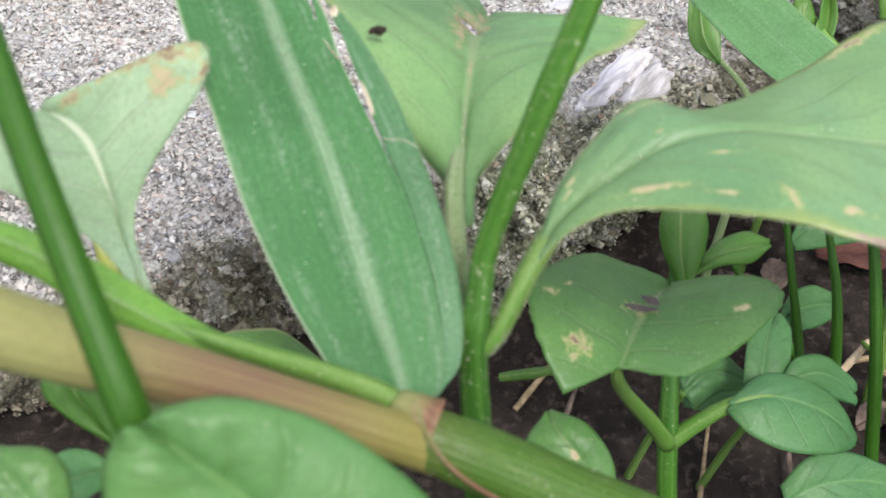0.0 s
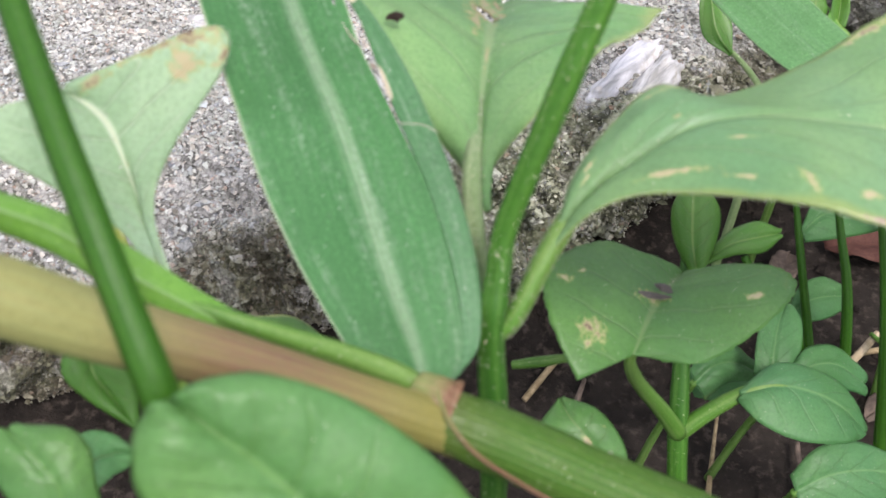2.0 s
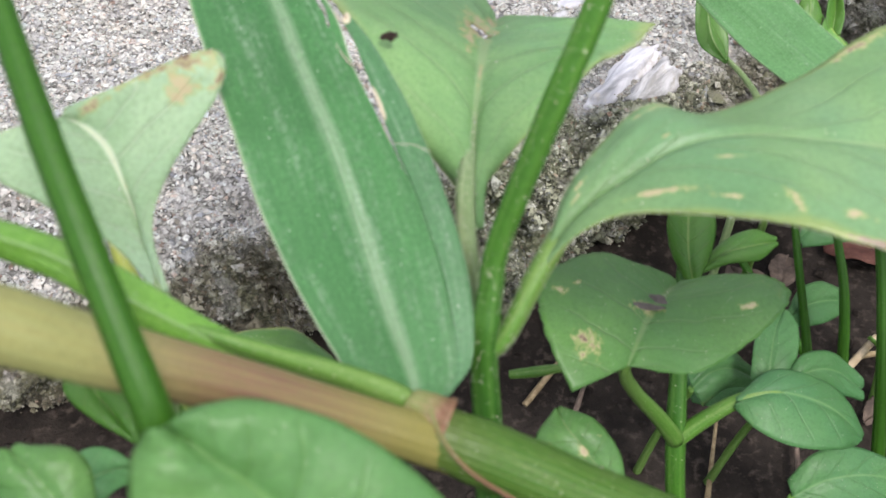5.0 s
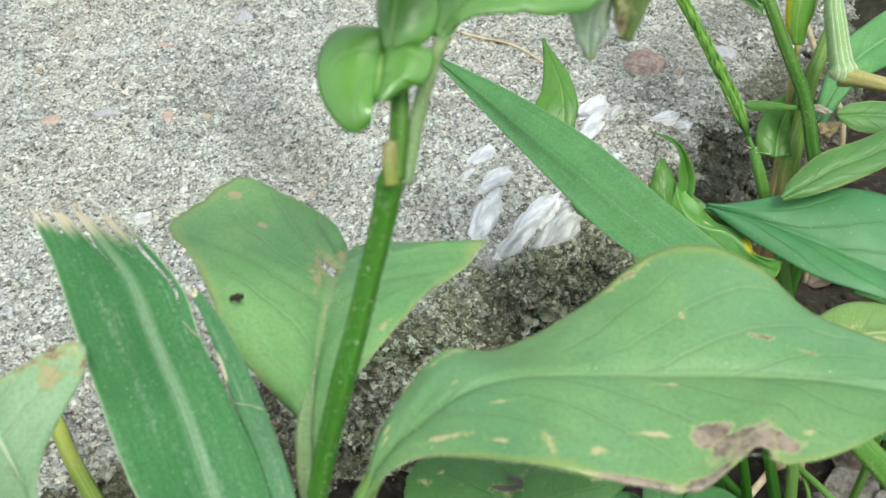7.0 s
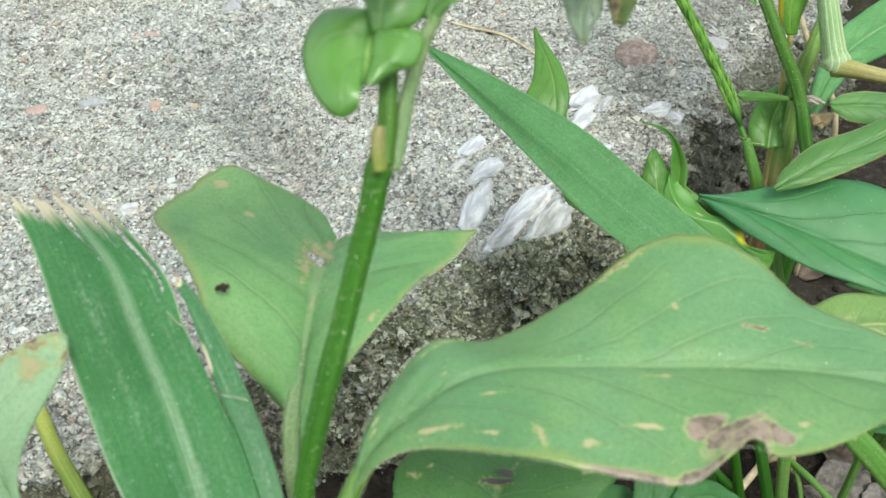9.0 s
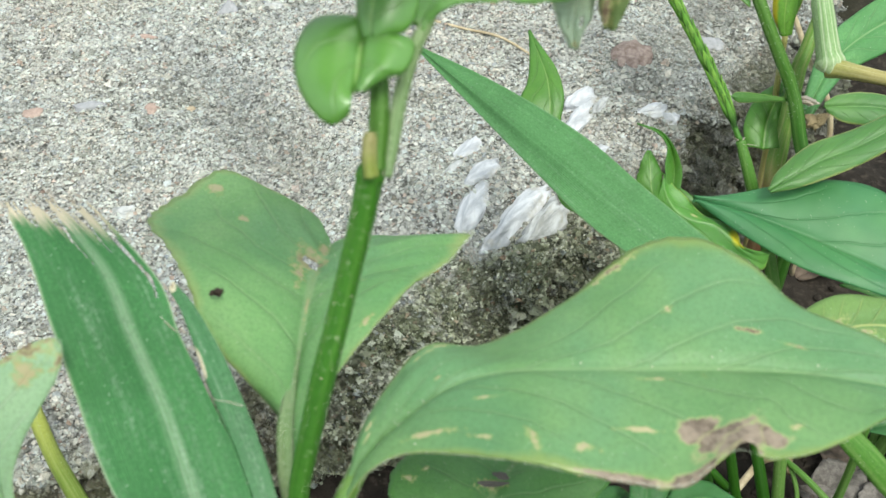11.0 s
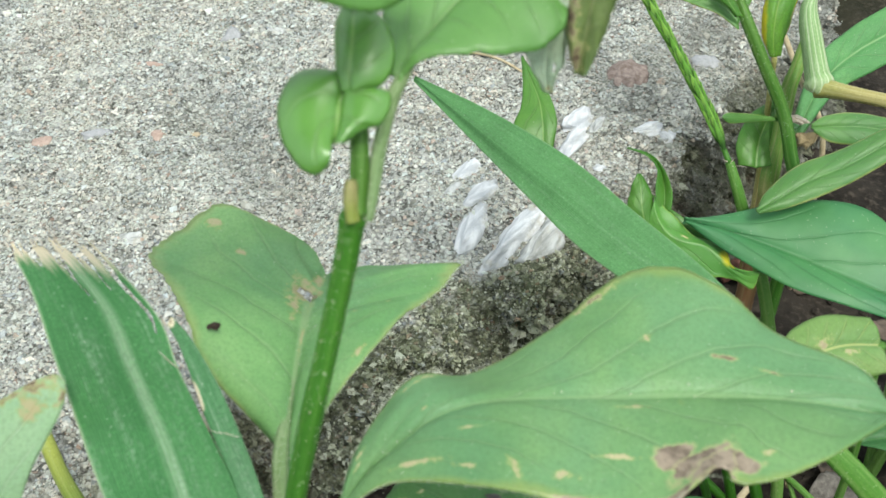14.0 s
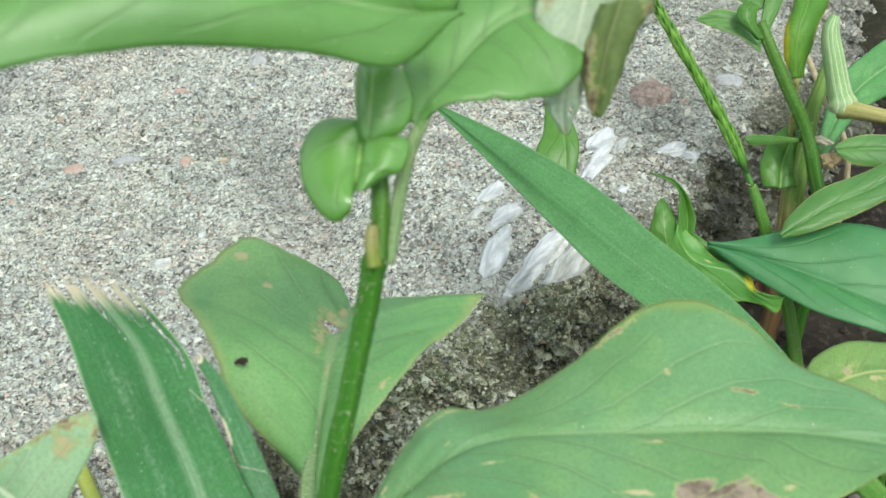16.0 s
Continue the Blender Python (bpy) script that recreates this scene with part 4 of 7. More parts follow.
RIGHT_LEAF = (
    [(11.2, 71.4, 137.1), (12.2, 76.1, 139.9), (16.5, 82.1, 143.2), (22.2, 86.9, 145.4), (30.3, 88.6, 142.1), (42.2, 94.9, 142.9), (53.3, 102.2, 145.8), (62.3, 103.4, 146.2), (69.7, 99.3, 145.1), (76, 92.9, 142), (86.8, 86.3, 140.7), (89.4, 79.7, 139.5)],
    [(10.9, 69.8, 136.4), (13.9, 73.1, 139.9), (18.4, 76, 143.1), (25, 79.2, 146.5), (33, 80.6, 147.7), (42.4, 80.8, 147), (52, 80.9, 145.7), (60.9, 80.9, 144.9), (69.1, 80.7, 144), (76.7, 80.3, 142.9), (85, 79.2, 141.1), (89.3, 78.6, 139.8)],
    [(10.2, 68.2, 135.6), (14.1, 70.3, 140.8), (19.5, 70.6, 144.3), (27.3, 68, 147.2), (35, 65, 149.2), (40, 63.5, 149.1), (46.3, 62.1, 148.7), (52.5, 61.7, 148), (59.1, 65.4, 149.2), (64.8, 65, 147.5), (73.6, 68, 145.4), (87.8, 76.6, 140.8)])
BUD_LEAF = (
    [(17.9, 94.6, 192.3), (15.8, 95.8, 193.5), (12.8, 95.2, 193.5), (10.9, 92.4, 191.8), (11.2, 88.5, 190), (13, 85.4, 188.5), (14.8, 84.3, 187.9), (16.4, 85.1, 188.3)],
    [(18.3, 93.5, 192.6), (18.2, 92.5, 192.4), (18, 91.5, 192), (17.9, 90.5, 191.7), (17.7, 89.4, 191.2), (17.5, 88.4, 190.8), (17.3, 87.5, 190.4), (17, 86.8, 189.9)],
    [(18.7, 93.3, 192.3), (20.6, 93.4, 192.3), (22.7, 93.1, 192.2), (23.7, 92.2, 191.9), (23.5, 90.5, 191.2), (22.4, 88.9, 190.6), (20.5, 88.2, 190.5), (18.4, 87.1, 189.8)])
BUD_TOP = (
    [(18.9, 92.7, 192.5), (18, 94.7, 193.7), (17.8, 97.5, 195.3), (18.2, 99.9, 197.2), (19.8, 101, 198.8)],
    [(19.2, 92, 193.2), (19.5, 93.2, 195.3), (20, 95.1, 197.4), (20.3, 97, 198.9), (20.3, 100.2, 199.4)],
    [(19.5, 92.4, 192.9), (23, 92.6, 193.4), (24.5, 95, 195.1), (23.9, 97.9, 197.4), (21.1, 100.5, 199)])
TOP_LEAF_RIGHT = (
    [(24.2, 97.9, 190.3), (23.3, 109.2, 193.2), (29.6, 121.1, 197.9), (38.0, 124.7, 200.0), (45.6, 119.8, 200.2), (47.1, 111.2, 194.2)],
    [(24.5, 96.5, 191.1), (27.8, 101.7, 192.4), (32.5, 107.5, 194.2), (37.4, 110.5, 195.9), (42.0, 110.5, 196.2), (45.5, 106.8, 193.0)],
    [(24.1, 96.4, 190.3), (27.6, 96.9, 192.6), (32.5, 97.3, 192.8), (37.5, 98.0, 192.0), (41.5, 99.5, 191.0), (44.7, 103.2, 191.4)])
TORN_TIP = (
    [(40.0, 112.2, 204.4), (39.7, 109.0, 197.4), (39.5, 106.6, 190.4), (40.7, 105.1, 185.3), (42.4, 104.5, 181.6)],
    [(47.1, 110.1, 204.7), (45.6, 107.2, 197.9), (43.6, 105.4, 190.8), (42.9, 105.0, 185.4), (43.0, 104.6, 180.9)],
    [(55.9, 110.8, 203.3), (51.7, 108.3, 197.2), (47.0, 107.0, 191.0), (45.3, 105.7, 185.7), (43.9, 104.7, 181.2)])
TORN_TIP_B = (
    [(47.4, 107.3, 198.4), (45.8, 106.4, 194.2), (45.3, 105.3, 189.3), (46.2, 104.1, 185.4)],
    [(50.2, 106.8, 199.2), (48.6, 105.2, 194.7), (47.6, 104.4, 189.2), (46.7, 103.8, 184.3)],
    [(55.2, 108.0, 198.6), (52.2, 106.5, 193.8), (50.0, 105.3, 189.1), (47.8, 104.1, 184.9)])
TOP_LEAF_LEFT = (
    [(30.4, 98.4, 204.7), (24, 87.7, 205.9), (15.9, 83.9, 211.3), (4.8, 79.6, 216.3), (-3.2, 76.5, 218.1), (-11.1, 73.9, 219), (-15.2, 76.5, 221.7)],
    [(30.5, 98.6, 204.9), (23.8, 92.2, 209.8), (15.1, 88.2, 215.4), (4.6, 85, 220.3), (-3.6, 82.2, 222.2), (-11.7, 79.9, 223), (-15.9, 77.6, 222.2)],
    [(30.4, 99.7, 204.6), (23.9, 99.6, 210.6), (14.1, 97.4, 216.2), (3.3, 95.2, 220.4), (-6.2, 90.9, 222.5), (-12.9, 85.5, 223.4), (-15.8, 78.7, 222.6)])
LOW_LEAF = (
    [(18.4, 74.4, 100.1), (14, 82.1, 103.8), (13.4, 90.9, 103.9), (18, 97.6, 101.7), (25.9, 102, 98.8), (34.5, 101, 94.1)],
    [(27.2, 80.2, 98.4), (29.2, 85.1, 99.1), (31.7, 90.2, 98.8), (34.1, 94.2, 97.6), (36.4, 97.8, 95.3), (37.9, 100.2, 93.4)],
    [(31.9, 80.5, 96.7), (38.9, 81.7, 95), (48.5, 88.2, 95.2), (55.3, 95.9, 96.4), (51.1, 101.2, 95.6), (40.7, 100.2, 93.5)])
ARM_LEAF = (
    [(56.8, 100.2, 57.1), (63.9, 105.5, 58.9), (72.4, 106.2, 56.9), (80.2, 104.2, 52.7), (84.8, 99.5, 47.6)],
    [(56.6, 99.1, 57.6), (64.1, 100.9, 59), (72.6, 100.9, 56.5), (79.1, 99.6, 52.8), (83.7, 97.2, 48.3)],
    [(56.1, 98.3, 56.9), (60.2, 93.4, 56.7), (67.9, 91.1, 54.9), (76.6, 92.4, 52.1), (82.1, 95.3, 49.3)])
ARM_LEAF_UP = (
    [(62.2, 107.8, 51.8), (63.2, 114.3, 54.5), (65.7, 119.7, 55.1), (70.1, 123.4, 54.3)],
    [(65.7, 107, 51.2), (66.8, 113.2, 54.3), (68.3, 118.3, 55.2), (71, 123.6, 54.4)],
    [(70.3, 107.6, 51.6), (72.5, 113.7, 54), (73.4, 119.5, 54.9), (72.2, 123.7, 54.5)])
DIM_LEAF_A = (
    [(51.5, 115.4, 38.6), (57.8, 118.5, 39.9), (64.6, 119.8, 38.4), (71.7, 117.7, 34)],
    [(52.5, 113, 37.9), (58.9, 114.7, 38), (65.7, 116, 36.5), (72.4, 116.3, 32.9)],
    [(53.9, 111.2, 36.4), (60.4, 110.9, 34.9), (67.1, 112.6, 33.7), (72.5, 115.3, 32)])
LOW_BUD_A = (
    [(45.8, 116, 74.1), (42.1, 119.4, 78.2), (40.9, 123.7, 83), (43.3, 128.2, 85.4)],
    [(46.1, 114.8, 75.7), (44.6, 117.6, 80.6), (44.1, 121.9, 85.4), (44.9, 128, 86.5)],
    [(47.4, 115.4, 74.9), (49.4, 119, 79.2), (49.9, 124, 83.3), (47, 128.3, 85.5)])
LOW_BUD_B = (
    [(47.9, 118.2, 75.9), (52.5, 122.1, 79.1), (58.5, 125.2, 79.1), (63.4, 125.4, 76.6)],
    [(47.6, 117.1, 76.3), (52.6, 119.1, 79.2), (58.5, 121.6, 78.7), (63.3, 124.2, 76.9)],
    [(48, 116.5, 75.8), (53.2, 117.5, 77.9), (59.2, 119.4, 76.8), (63.3, 123.5, 76.4)])
SIDE_LEAF = (
    [(28.1, 70.4, 75.4), (21.2, 70.9, 75.8), (16.5, 73.6, 78), (14.8, 77.5, 80), (17.9, 82, 81.1)],
    [(28.8, 70.4, 76.7), (24.6, 73.4, 79.1), (21.7, 76.1, 81.4), (19.5, 78.6, 82.1), (18.3, 82.2, 81.2)],
    [(29.4, 71.5, 76.3), (28.8, 74.7, 78.9), (26.8, 77.4, 81.2), (23.7, 80.3, 82.2), (19.1, 82.4, 81.4)])
FAR_LOW_LEAF = (
    [(70.6, 92.1, 38.8), (76.1, 96.7, 42.6), (85.4, 99.3, 40.9), (96.3, 98.3, 36.2)],
    [(71.5, 89, 37.6), (78.2, 91.9, 39.9), (87.1, 93.9, 39.1), (97.1, 95.1, 34.9)],
    [(72.8, 85.5, 34.7), (80.8, 86.6, 35.6), (89.7, 88.6, 34.7), (98.4, 92.5, 32.7)])
LANCE_BLADE = (
    [(21.4, 197.4, 116.7), (37.9, 185.3, 114.4), (55.9, 170.1, 110.5), (68.9, 155.4, 105.9), (81.1, 141.5, 102), (89.3, 129.4, 98.5), (95, 118.8, 95.2), (100.4, 108.7, 92.3)],
    [(21.1, 196.6, 116.7), (35, 181.5, 113), (50.8, 164.2, 108.5), (63.9, 150.1, 104.4), (77.3, 136.5, 100.8), (86, 124.9, 97.8), (91.9, 115.4, 94.9), (97.6, 105, 90.3)],
    [(20.8, 196.6, 116), (32.6, 181.1, 110.6), (45.8, 163.1, 105.6), (55, 150.2, 102.8), (66.5, 137.7, 100.3), (79.4, 123.4, 94.6), (88.7, 112.8, 91.1), (95.6, 103.2, 87.3)])
RIGHT_LANCE = (
    [(82.6, 165.4, 92.8), (91.7, 165.5, 93.3), (102, 166, 94.8), (113.3, 165.5, 96), (124, 162, 95.1), (131.9, 152.7, 91.6)],
    [(82.5, 165.1, 92.8), (92.3, 161.3, 92.1), (102.7, 155.8, 90.6), (111.6, 150.3, 89.3), (120.4, 145.2, 87.6), (130.1, 140.3, 84.8)],
    [(82.8, 164.9, 92.6), (89.2, 158.2, 90.6), (96.7, 151.3, 89.3), (104.1, 145.4, 88.3), (114.2, 140.7, 87.1), (127.7, 136.4, 83.9)])
UPPER_LANCE = (
    [(97.8, 161.4, 98.1), (100.8, 165.4, 99.8), (108.1, 170.4, 102.2), (119.1, 173.7, 103.6), (131.1, 177.3, 106.5)],
    [(97.8, 160.7, 98.2), (103.3, 162.9, 100.1), (110, 165.8, 101.9), (119.6, 168.9, 103.1), (131.3, 173.5, 105.7)],
    [(98.1, 160.5, 98), (104.7, 160.6, 99.2), (112.7, 162.6, 100.2), (121.5, 165.8, 101.5), (131.9, 170.2, 104)])
UPPER_LANCE_B = (
    [(116.8, 186.1, 101.6), (121.3, 188.3, 102.1), (128.6, 189.2, 101.4), (138.1, 187.5, 99.5)],
    [(116.5, 185.1, 101.4), (122.1, 185.5, 100.8), (129.1, 185.5, 100), (138.1, 184.7, 98.2)],
    [(117, 184.3, 100.6), (121.1, 182.3, 98.5), (128, 182.1, 97.4), (138.4, 182.4, 96.6)])
LOW_YELLOW_LEAF = (
    [(89, 115.4, 105.9), (92.3, 119.1, 107.9), (99.6, 122.1, 107.8), (109.1, 122.8, 105.4)],
    [(89.7, 111.1, 104.6), (94.4, 113.9, 105.7), (101.7, 116.5, 105.2), (110.1, 117.6, 103.2)],
    [(92.2, 106.6, 101.6), (97.9, 108.6, 102), (104.2, 111.2, 101.4), (110.4, 113, 100.2)])
HALF_LEAF = (
    [(48.8, 214, 108.1), (51.7, 208.9, 106), (54.8, 203, 103.1), (55.9, 196.7, 99.9), (54.4, 190.8, 95.7), (52.4, 183.4, 90.2), (53.2, 175.5, 84.1), (59.4, 171.6, 81.6)],
    [(48.8, 213.4, 108.2), (50.6, 207.3, 105.2), (52.1, 201.6, 102.6), (52.4, 195.9, 99.9), (52.2, 190, 95.7), (54.4, 182.1, 90.3), (55.9, 175.8, 85.6), (59.6, 171.7, 81.9)],
    [(48.7, 213.6, 107.8), (48.3, 206.9, 104.2), (47.2, 201.1, 101.5), (44.9, 195.9, 99.5), (46.6, 190, 95.2), (56.6, 183.4, 90), (59.6, 178, 86.1), (60, 172.2, 82.1)])
CROWN_LEAF_B = (
    [(105.5, 221.2, 110.2), (101.2, 223.6, 114.3), (100.8, 226.3, 117), (104.1, 228.2, 117.1)],
    [(106, 220.3, 110.8), (103.1, 222.7, 114.7), (102.9, 224.9, 116.8), (104.8, 228.1, 117)],
    [(107, 221.2, 110.1), (105.6, 223, 113.4), (105.9, 225.7, 116), (105.7, 227.8, 116.7)])
CROWN_LEAF_C = (
    [(107.5, 225.6, 108.8), (109.1, 230.8, 112.3), (112.4, 236.9, 115.2), (117.4, 243, 117.9)],
    [(108.3, 224.6, 109.1), (110.6, 229.9, 112.7), (114.1, 236, 115.6), (118, 243.2, 118.1)],
    [(109.4, 225.2, 108.2), (113.3, 230.7, 111.9), (117, 236.8, 114.7), (118.9, 242.9, 117.8)])
CROWN_LEAF_D = (
    [(108.1, 232.6, 111.3), (101.7, 238.7, 113.5), (98.6, 246.8, 116.1), (101.6, 254.9, 118.1)],
    [(109.4, 232.2, 112.3), (106.2, 238.8, 114.7), (105.4, 246.8, 117), (106.5, 255.3, 118.2)],
    [(111.2, 233.1, 111.6), (111.2, 240.7, 114.8), (111.3, 248.7, 117), (109.6, 255.3, 117.9)])
YELLOW_LEAF = (
    [(116.7, 222.2, 96.4), (115, 225.3, 100.9), (115.7, 230, 106.8), (119.1, 236.1, 109.7), (123.6, 247.3, 114.7)],
    [(117.9, 220.8, 96.4), (117.5, 223.6, 101.9), (118.8, 228.2, 107.7), (122.3, 234.8, 111), (126.4, 246.4, 115)],
    [(119.5, 222.2, 96.1), (121.5, 225.2, 100.3), (124.1, 229.8, 106), (128.4, 236.4, 109.3), (131.4, 247.2, 114)])
BROAD_BACK = (
    [(123.5, 212.5, 76.6), (133.9, 231.6, 84.7), (145.9, 241.7, 88), (160.6, 249.1, 91.2)],
    [(124.6, 211.1, 76.6), (135.9, 226.5, 82.3), (147.9, 235.9, 85), (162.9, 243.4, 86.9)],
    [(126.1, 210.5, 75.9), (138.5, 223.3, 80.4), (151.9, 230.9, 81.2), (165.2, 237.8, 82.7)])
BACK_GREEN_A = (
    [(109.9, 209.6, 67.9), (109.9, 215, 71.8), (115.2, 222.3, 75.6), (124.6, 228, 76.2)],
    [(114.3, 208.2, 67.6), (116, 214.1, 71.8), (119.6, 220.2, 74.7), (125.4, 227.7, 75.9)],
    [(121.1, 209.4, 66.8), (122.8, 214.7, 70.5), (124.4, 220.9, 73.6), (126.2, 227.6, 75.7)])
THIN_LEAF = (
    [(100.9, 204.7, 90.4), (102.6, 205.8, 90.6), (107.4, 207.7, 88.5), (113.5, 209.5, 85.7), (120.6, 211.2, 82.6)],
    [(100.7, 204.2, 90.6), (102.7, 204.5, 90), (107.1, 206.4, 88), (113.3, 208.6, 85.5), (120.5, 210.9, 82.3)],
    [(100.9, 204.5, 90.2), (102.7, 203.9, 88.7), (107.1, 205.8, 86.8), (113.4, 208.4, 84.6), (120.5, 210.7, 82.1)])
DIM_LEAF_B = (
    [(85, 157.5, 40.9), (89.9, 166.1, 44), (99, 169.9, 44.6), (110.3, 169, 40)],
    [(84.7, 155.8, 40.7), (90.7, 161, 42.5), (99.8, 163.7, 42.1), (110.7, 165.6, 38.5)],
    [(85.4, 154.2, 39.5), (92, 155.6, 39.3), (101, 158.2, 38.9), (110.9, 163.4, 36.6)])
DIM_LEAF_E = (
    [(84.7, 145.4, 24.5), (87.7, 150.5, 27.3), (94, 153.5, 27.3), (100.6, 153.3, 24.5)],
    [(85.1, 143.8, 24.4), (88.9, 146.7, 25.5), (94.5, 149.1, 24.9), (101, 150.5, 23.5)],
    [(85.9, 142.2, 23.1), (90.5, 142.9, 22.4), (96.2, 145.3, 21.8), (101.1, 148.8, 22.1)])
DIM_LEAF_F = (
    [(50.4, 110.8, 47.5), (54.6, 115.5, 49.1), (61.6, 117.8, 47.1), (67.3, 116.3, 41.6)],
    [(51.4, 108.4, 46.7), (55.5, 111.6, 48.3), (61.1, 114, 46.3), (67.6, 114.4, 41.2)],
    [(53.8, 105.6, 44.1), (57.9, 108.8, 45.6), (62.3, 111.1, 43.7), (67.6, 112.9, 39.9)])
DIM_LEAF_G = (
    [(69.6, 108.9, 52.5), (73.9, 113.5, 53.9), (81, 115.3, 51.5), (88.1, 113.4, 45.7)],
    [(69.3, 106.6, 51.7), (74.6, 109.7, 53.2), (81, 111.5, 50.8), (88.3, 111, 44.8)],
    [(70.4, 103.8, 49.2), (75.7, 106, 49.8), (82.1, 107.8, 47.3), (88.3, 109.2, 43.1)])
CURL_LEAF = (
    [(76.4, 168, 94.9), (76.4, 171.2, 98.7), (77.1, 174.1, 101.5), (75, 176.3, 103.8), (70.4, 178.1, 105.3)],
    [(78.3, 167.8, 93.2), (79, 172.1, 96.6), (78.2, 175.1, 100.3), (75.6, 177.2, 103.3), (70.4, 178.2, 105.4)],
    [(79.8, 167.3, 94), (80.5, 170.5, 97), (79, 174.4, 100.9), (75.9, 177.1, 103.8), (70.6, 178.3, 105.4)])
FOLD_TIP = (
    [(70.9, 163.3, 90.1), (69.4, 167.7, 94.5), (70.8, 171.8, 98.4), (72.6, 174.5, 100.1)],
    [(74.2, 162.9, 90.1), (72.9, 166.6, 95.2), (72.9, 170.6, 98.4), (73, 174.5, 100.1)],
    [(76.8, 164, 89.6), (76, 168, 94.3), (75.5, 170.9, 97.2), (73.6, 174.5, 100)])
FOLD_LEAF = (
    [(76.1, 171, 96.5), (77.9, 169, 94.4), (81.1, 166.5, 92.4), (85.1, 163, 90.1), (89.1, 160.7, 88.9), (91.6, 157.9, 88.1), (92.2, 154.7, 87.5), (95.2, 152.6, 87.6), (98.3, 151.7, 88.6)],
    [(75.7, 168.4, 96.4), (76.4, 164.9, 93.8), (78.7, 162.1, 91.6), (81.6, 160.6, 90.5), (86.5, 159.4, 89.8), (90, 156.5, 87.9), (92.2, 154, 87.1), (95.2, 151.9, 86.9), (98.1, 151.4, 88.3)],
    [(73.7, 165, 92.9), (76, 161.5, 89.4), (78.7, 158.7, 87.1), (82, 156.6, 85.5), (86.2, 154.2, 84.3), (90.5, 153.3, 84.4), (93.4, 151.8, 84.8), (96.1, 149.4, 84.4), (97.6, 150.8, 87.8)])
FOLD_BACK = (
    [(78.1, 171.4, 93.2), (82.7, 168.7, 90.9), (88.5, 164.1, 88.1), (92.9, 160.7, 87.3)],
    [(77.6, 170.4, 92), (81.5, 167.4, 89.4), (87.2, 163.5, 87.3), (92.1, 160.5, 86.9)],
    [(77.6, 168.8, 90.8), (80.9, 166.1, 88.5), (86.4, 162.6, 86.8), (91.7, 160.1, 86.8)])
CROWN_LEAF_A = (
    [(107.4, 224, 107.3), (103.9, 229, 112.3), (98.4, 230.9, 114), (94, 230.7, 113.4), (91.2, 230, 112.2)],
    [(107, 222.4, 107.1), (102.5, 226.2, 111.1), (97.8, 228.5, 112.3), (94.1, 229.6, 112.3), (91.2, 229.9, 112.1)],
    [(106.5, 220.2, 106.4), (101.8, 223.6, 109.4), (97, 226.1, 110.8), (93.9, 227.9, 111.3), (91.3, 229.8, 112)])
GRASS_STEM = [(-40, 42.7, 161.4, 3.2), (-35.8, 43.8, 157.1, 3.14), (-31, 44.8, 152.7, 3.02), (-23.8, 46.1, 147.3, 2.81), (-16.1, 47.2, 141.7, 2.65), (-7.4, 48.4, 135, 2.65), (-0.6, 49.7, 128.9, 2.86), (8.1, 48.9, 125, 3.17), (17.7, 47.1, 121, 3.36), (31.2, 44.7, 115.1, 3.58)]
GRASS_SHEATH = [(-2.1, 50.4, 130.2, 2.97), (1.8, 49.8, 128.6, 3.47), (8, 48.9, 125.7, 3.59), (17.6, 47.1, 121.6, 3.65), (31, 44.7, 115.7, 3.82)]
NEAR_STALK = [(-41.6, 70.9, 176.9, 1.06), (-37.5, 62.7, 172.6, 1.21), (-33.2, 54.4, 167.8, 1.37), (-29.5, 47.8, 163.6, 1.44), (-26.5, 42.5, 159.3, 1.52), (-23.6, 37.5, 153.9, 1.63), (-21.9, 34.5, 146.9, 1.75), (-21.3, 33.4, 135.6, 1.82)]
LEFT_PETIOLE = [(-36.4, 71.4, 130, 0.81), (-35.3, 69.1, 127.5, 0.88), (-35, 67.4, 123.5, 0.89), (-36, 66.7, 115.1, 0.94), (-40.3, 66.6, 95.6, 1.05), (-46.5, 67.5, 70.4, 1.29)]
YELLOW_STALK = [(-77.4, 143.5, 71.4, 1.68), (-74.8, 136.5, 60.9, 1.84), (-72.5, 130.9, 50.3, 2), (-67.8, 124, 35.8, 2.33), (-62.1, 115.3, 16.9, 2.55)]
HERB_STEM = [(14.1, 56.9, 3.4, 1.77), (7.3, 55.2, 83.6, 1.64), (5.6, 55, 109.3, 1.69), (4.9, 57.7, 118.7, 1.68), (4.1, 60.8, 126.1, 1.62), (3.9, 62.7, 131.3, 1.52), (4.3, 65.8, 135.7, 1.47), (5, 68.8, 140.8, 1.41), (9.4, 74.6, 154.4, 1.54), (12, 77.9, 161.5, 1.47), (14.5, 81.4, 168.6, 1.43), (16.4, 83.7, 174.1, 1.46), (17.8, 85.4, 179, 1.49), (18.5, 86, 180.7, 1.36)]
HERB_STEM_TOP = [(18.5, 85.3, 179.9, 1.11), (19.2, 88.2, 183.5, 1.11), (19.6, 91.2, 187.3, 1.04), (19.7, 94.1, 191.1, 0.97), (20.8, 96.8, 195.6, 0.83), (22, 98.5, 199.1, 0.65)]
CUT_STUB = [(18.1, 83.9, 180.4, 0.79), (18, 85.2, 182.2, 0.82), (18.3, 86.8, 184.4, 0.82)]
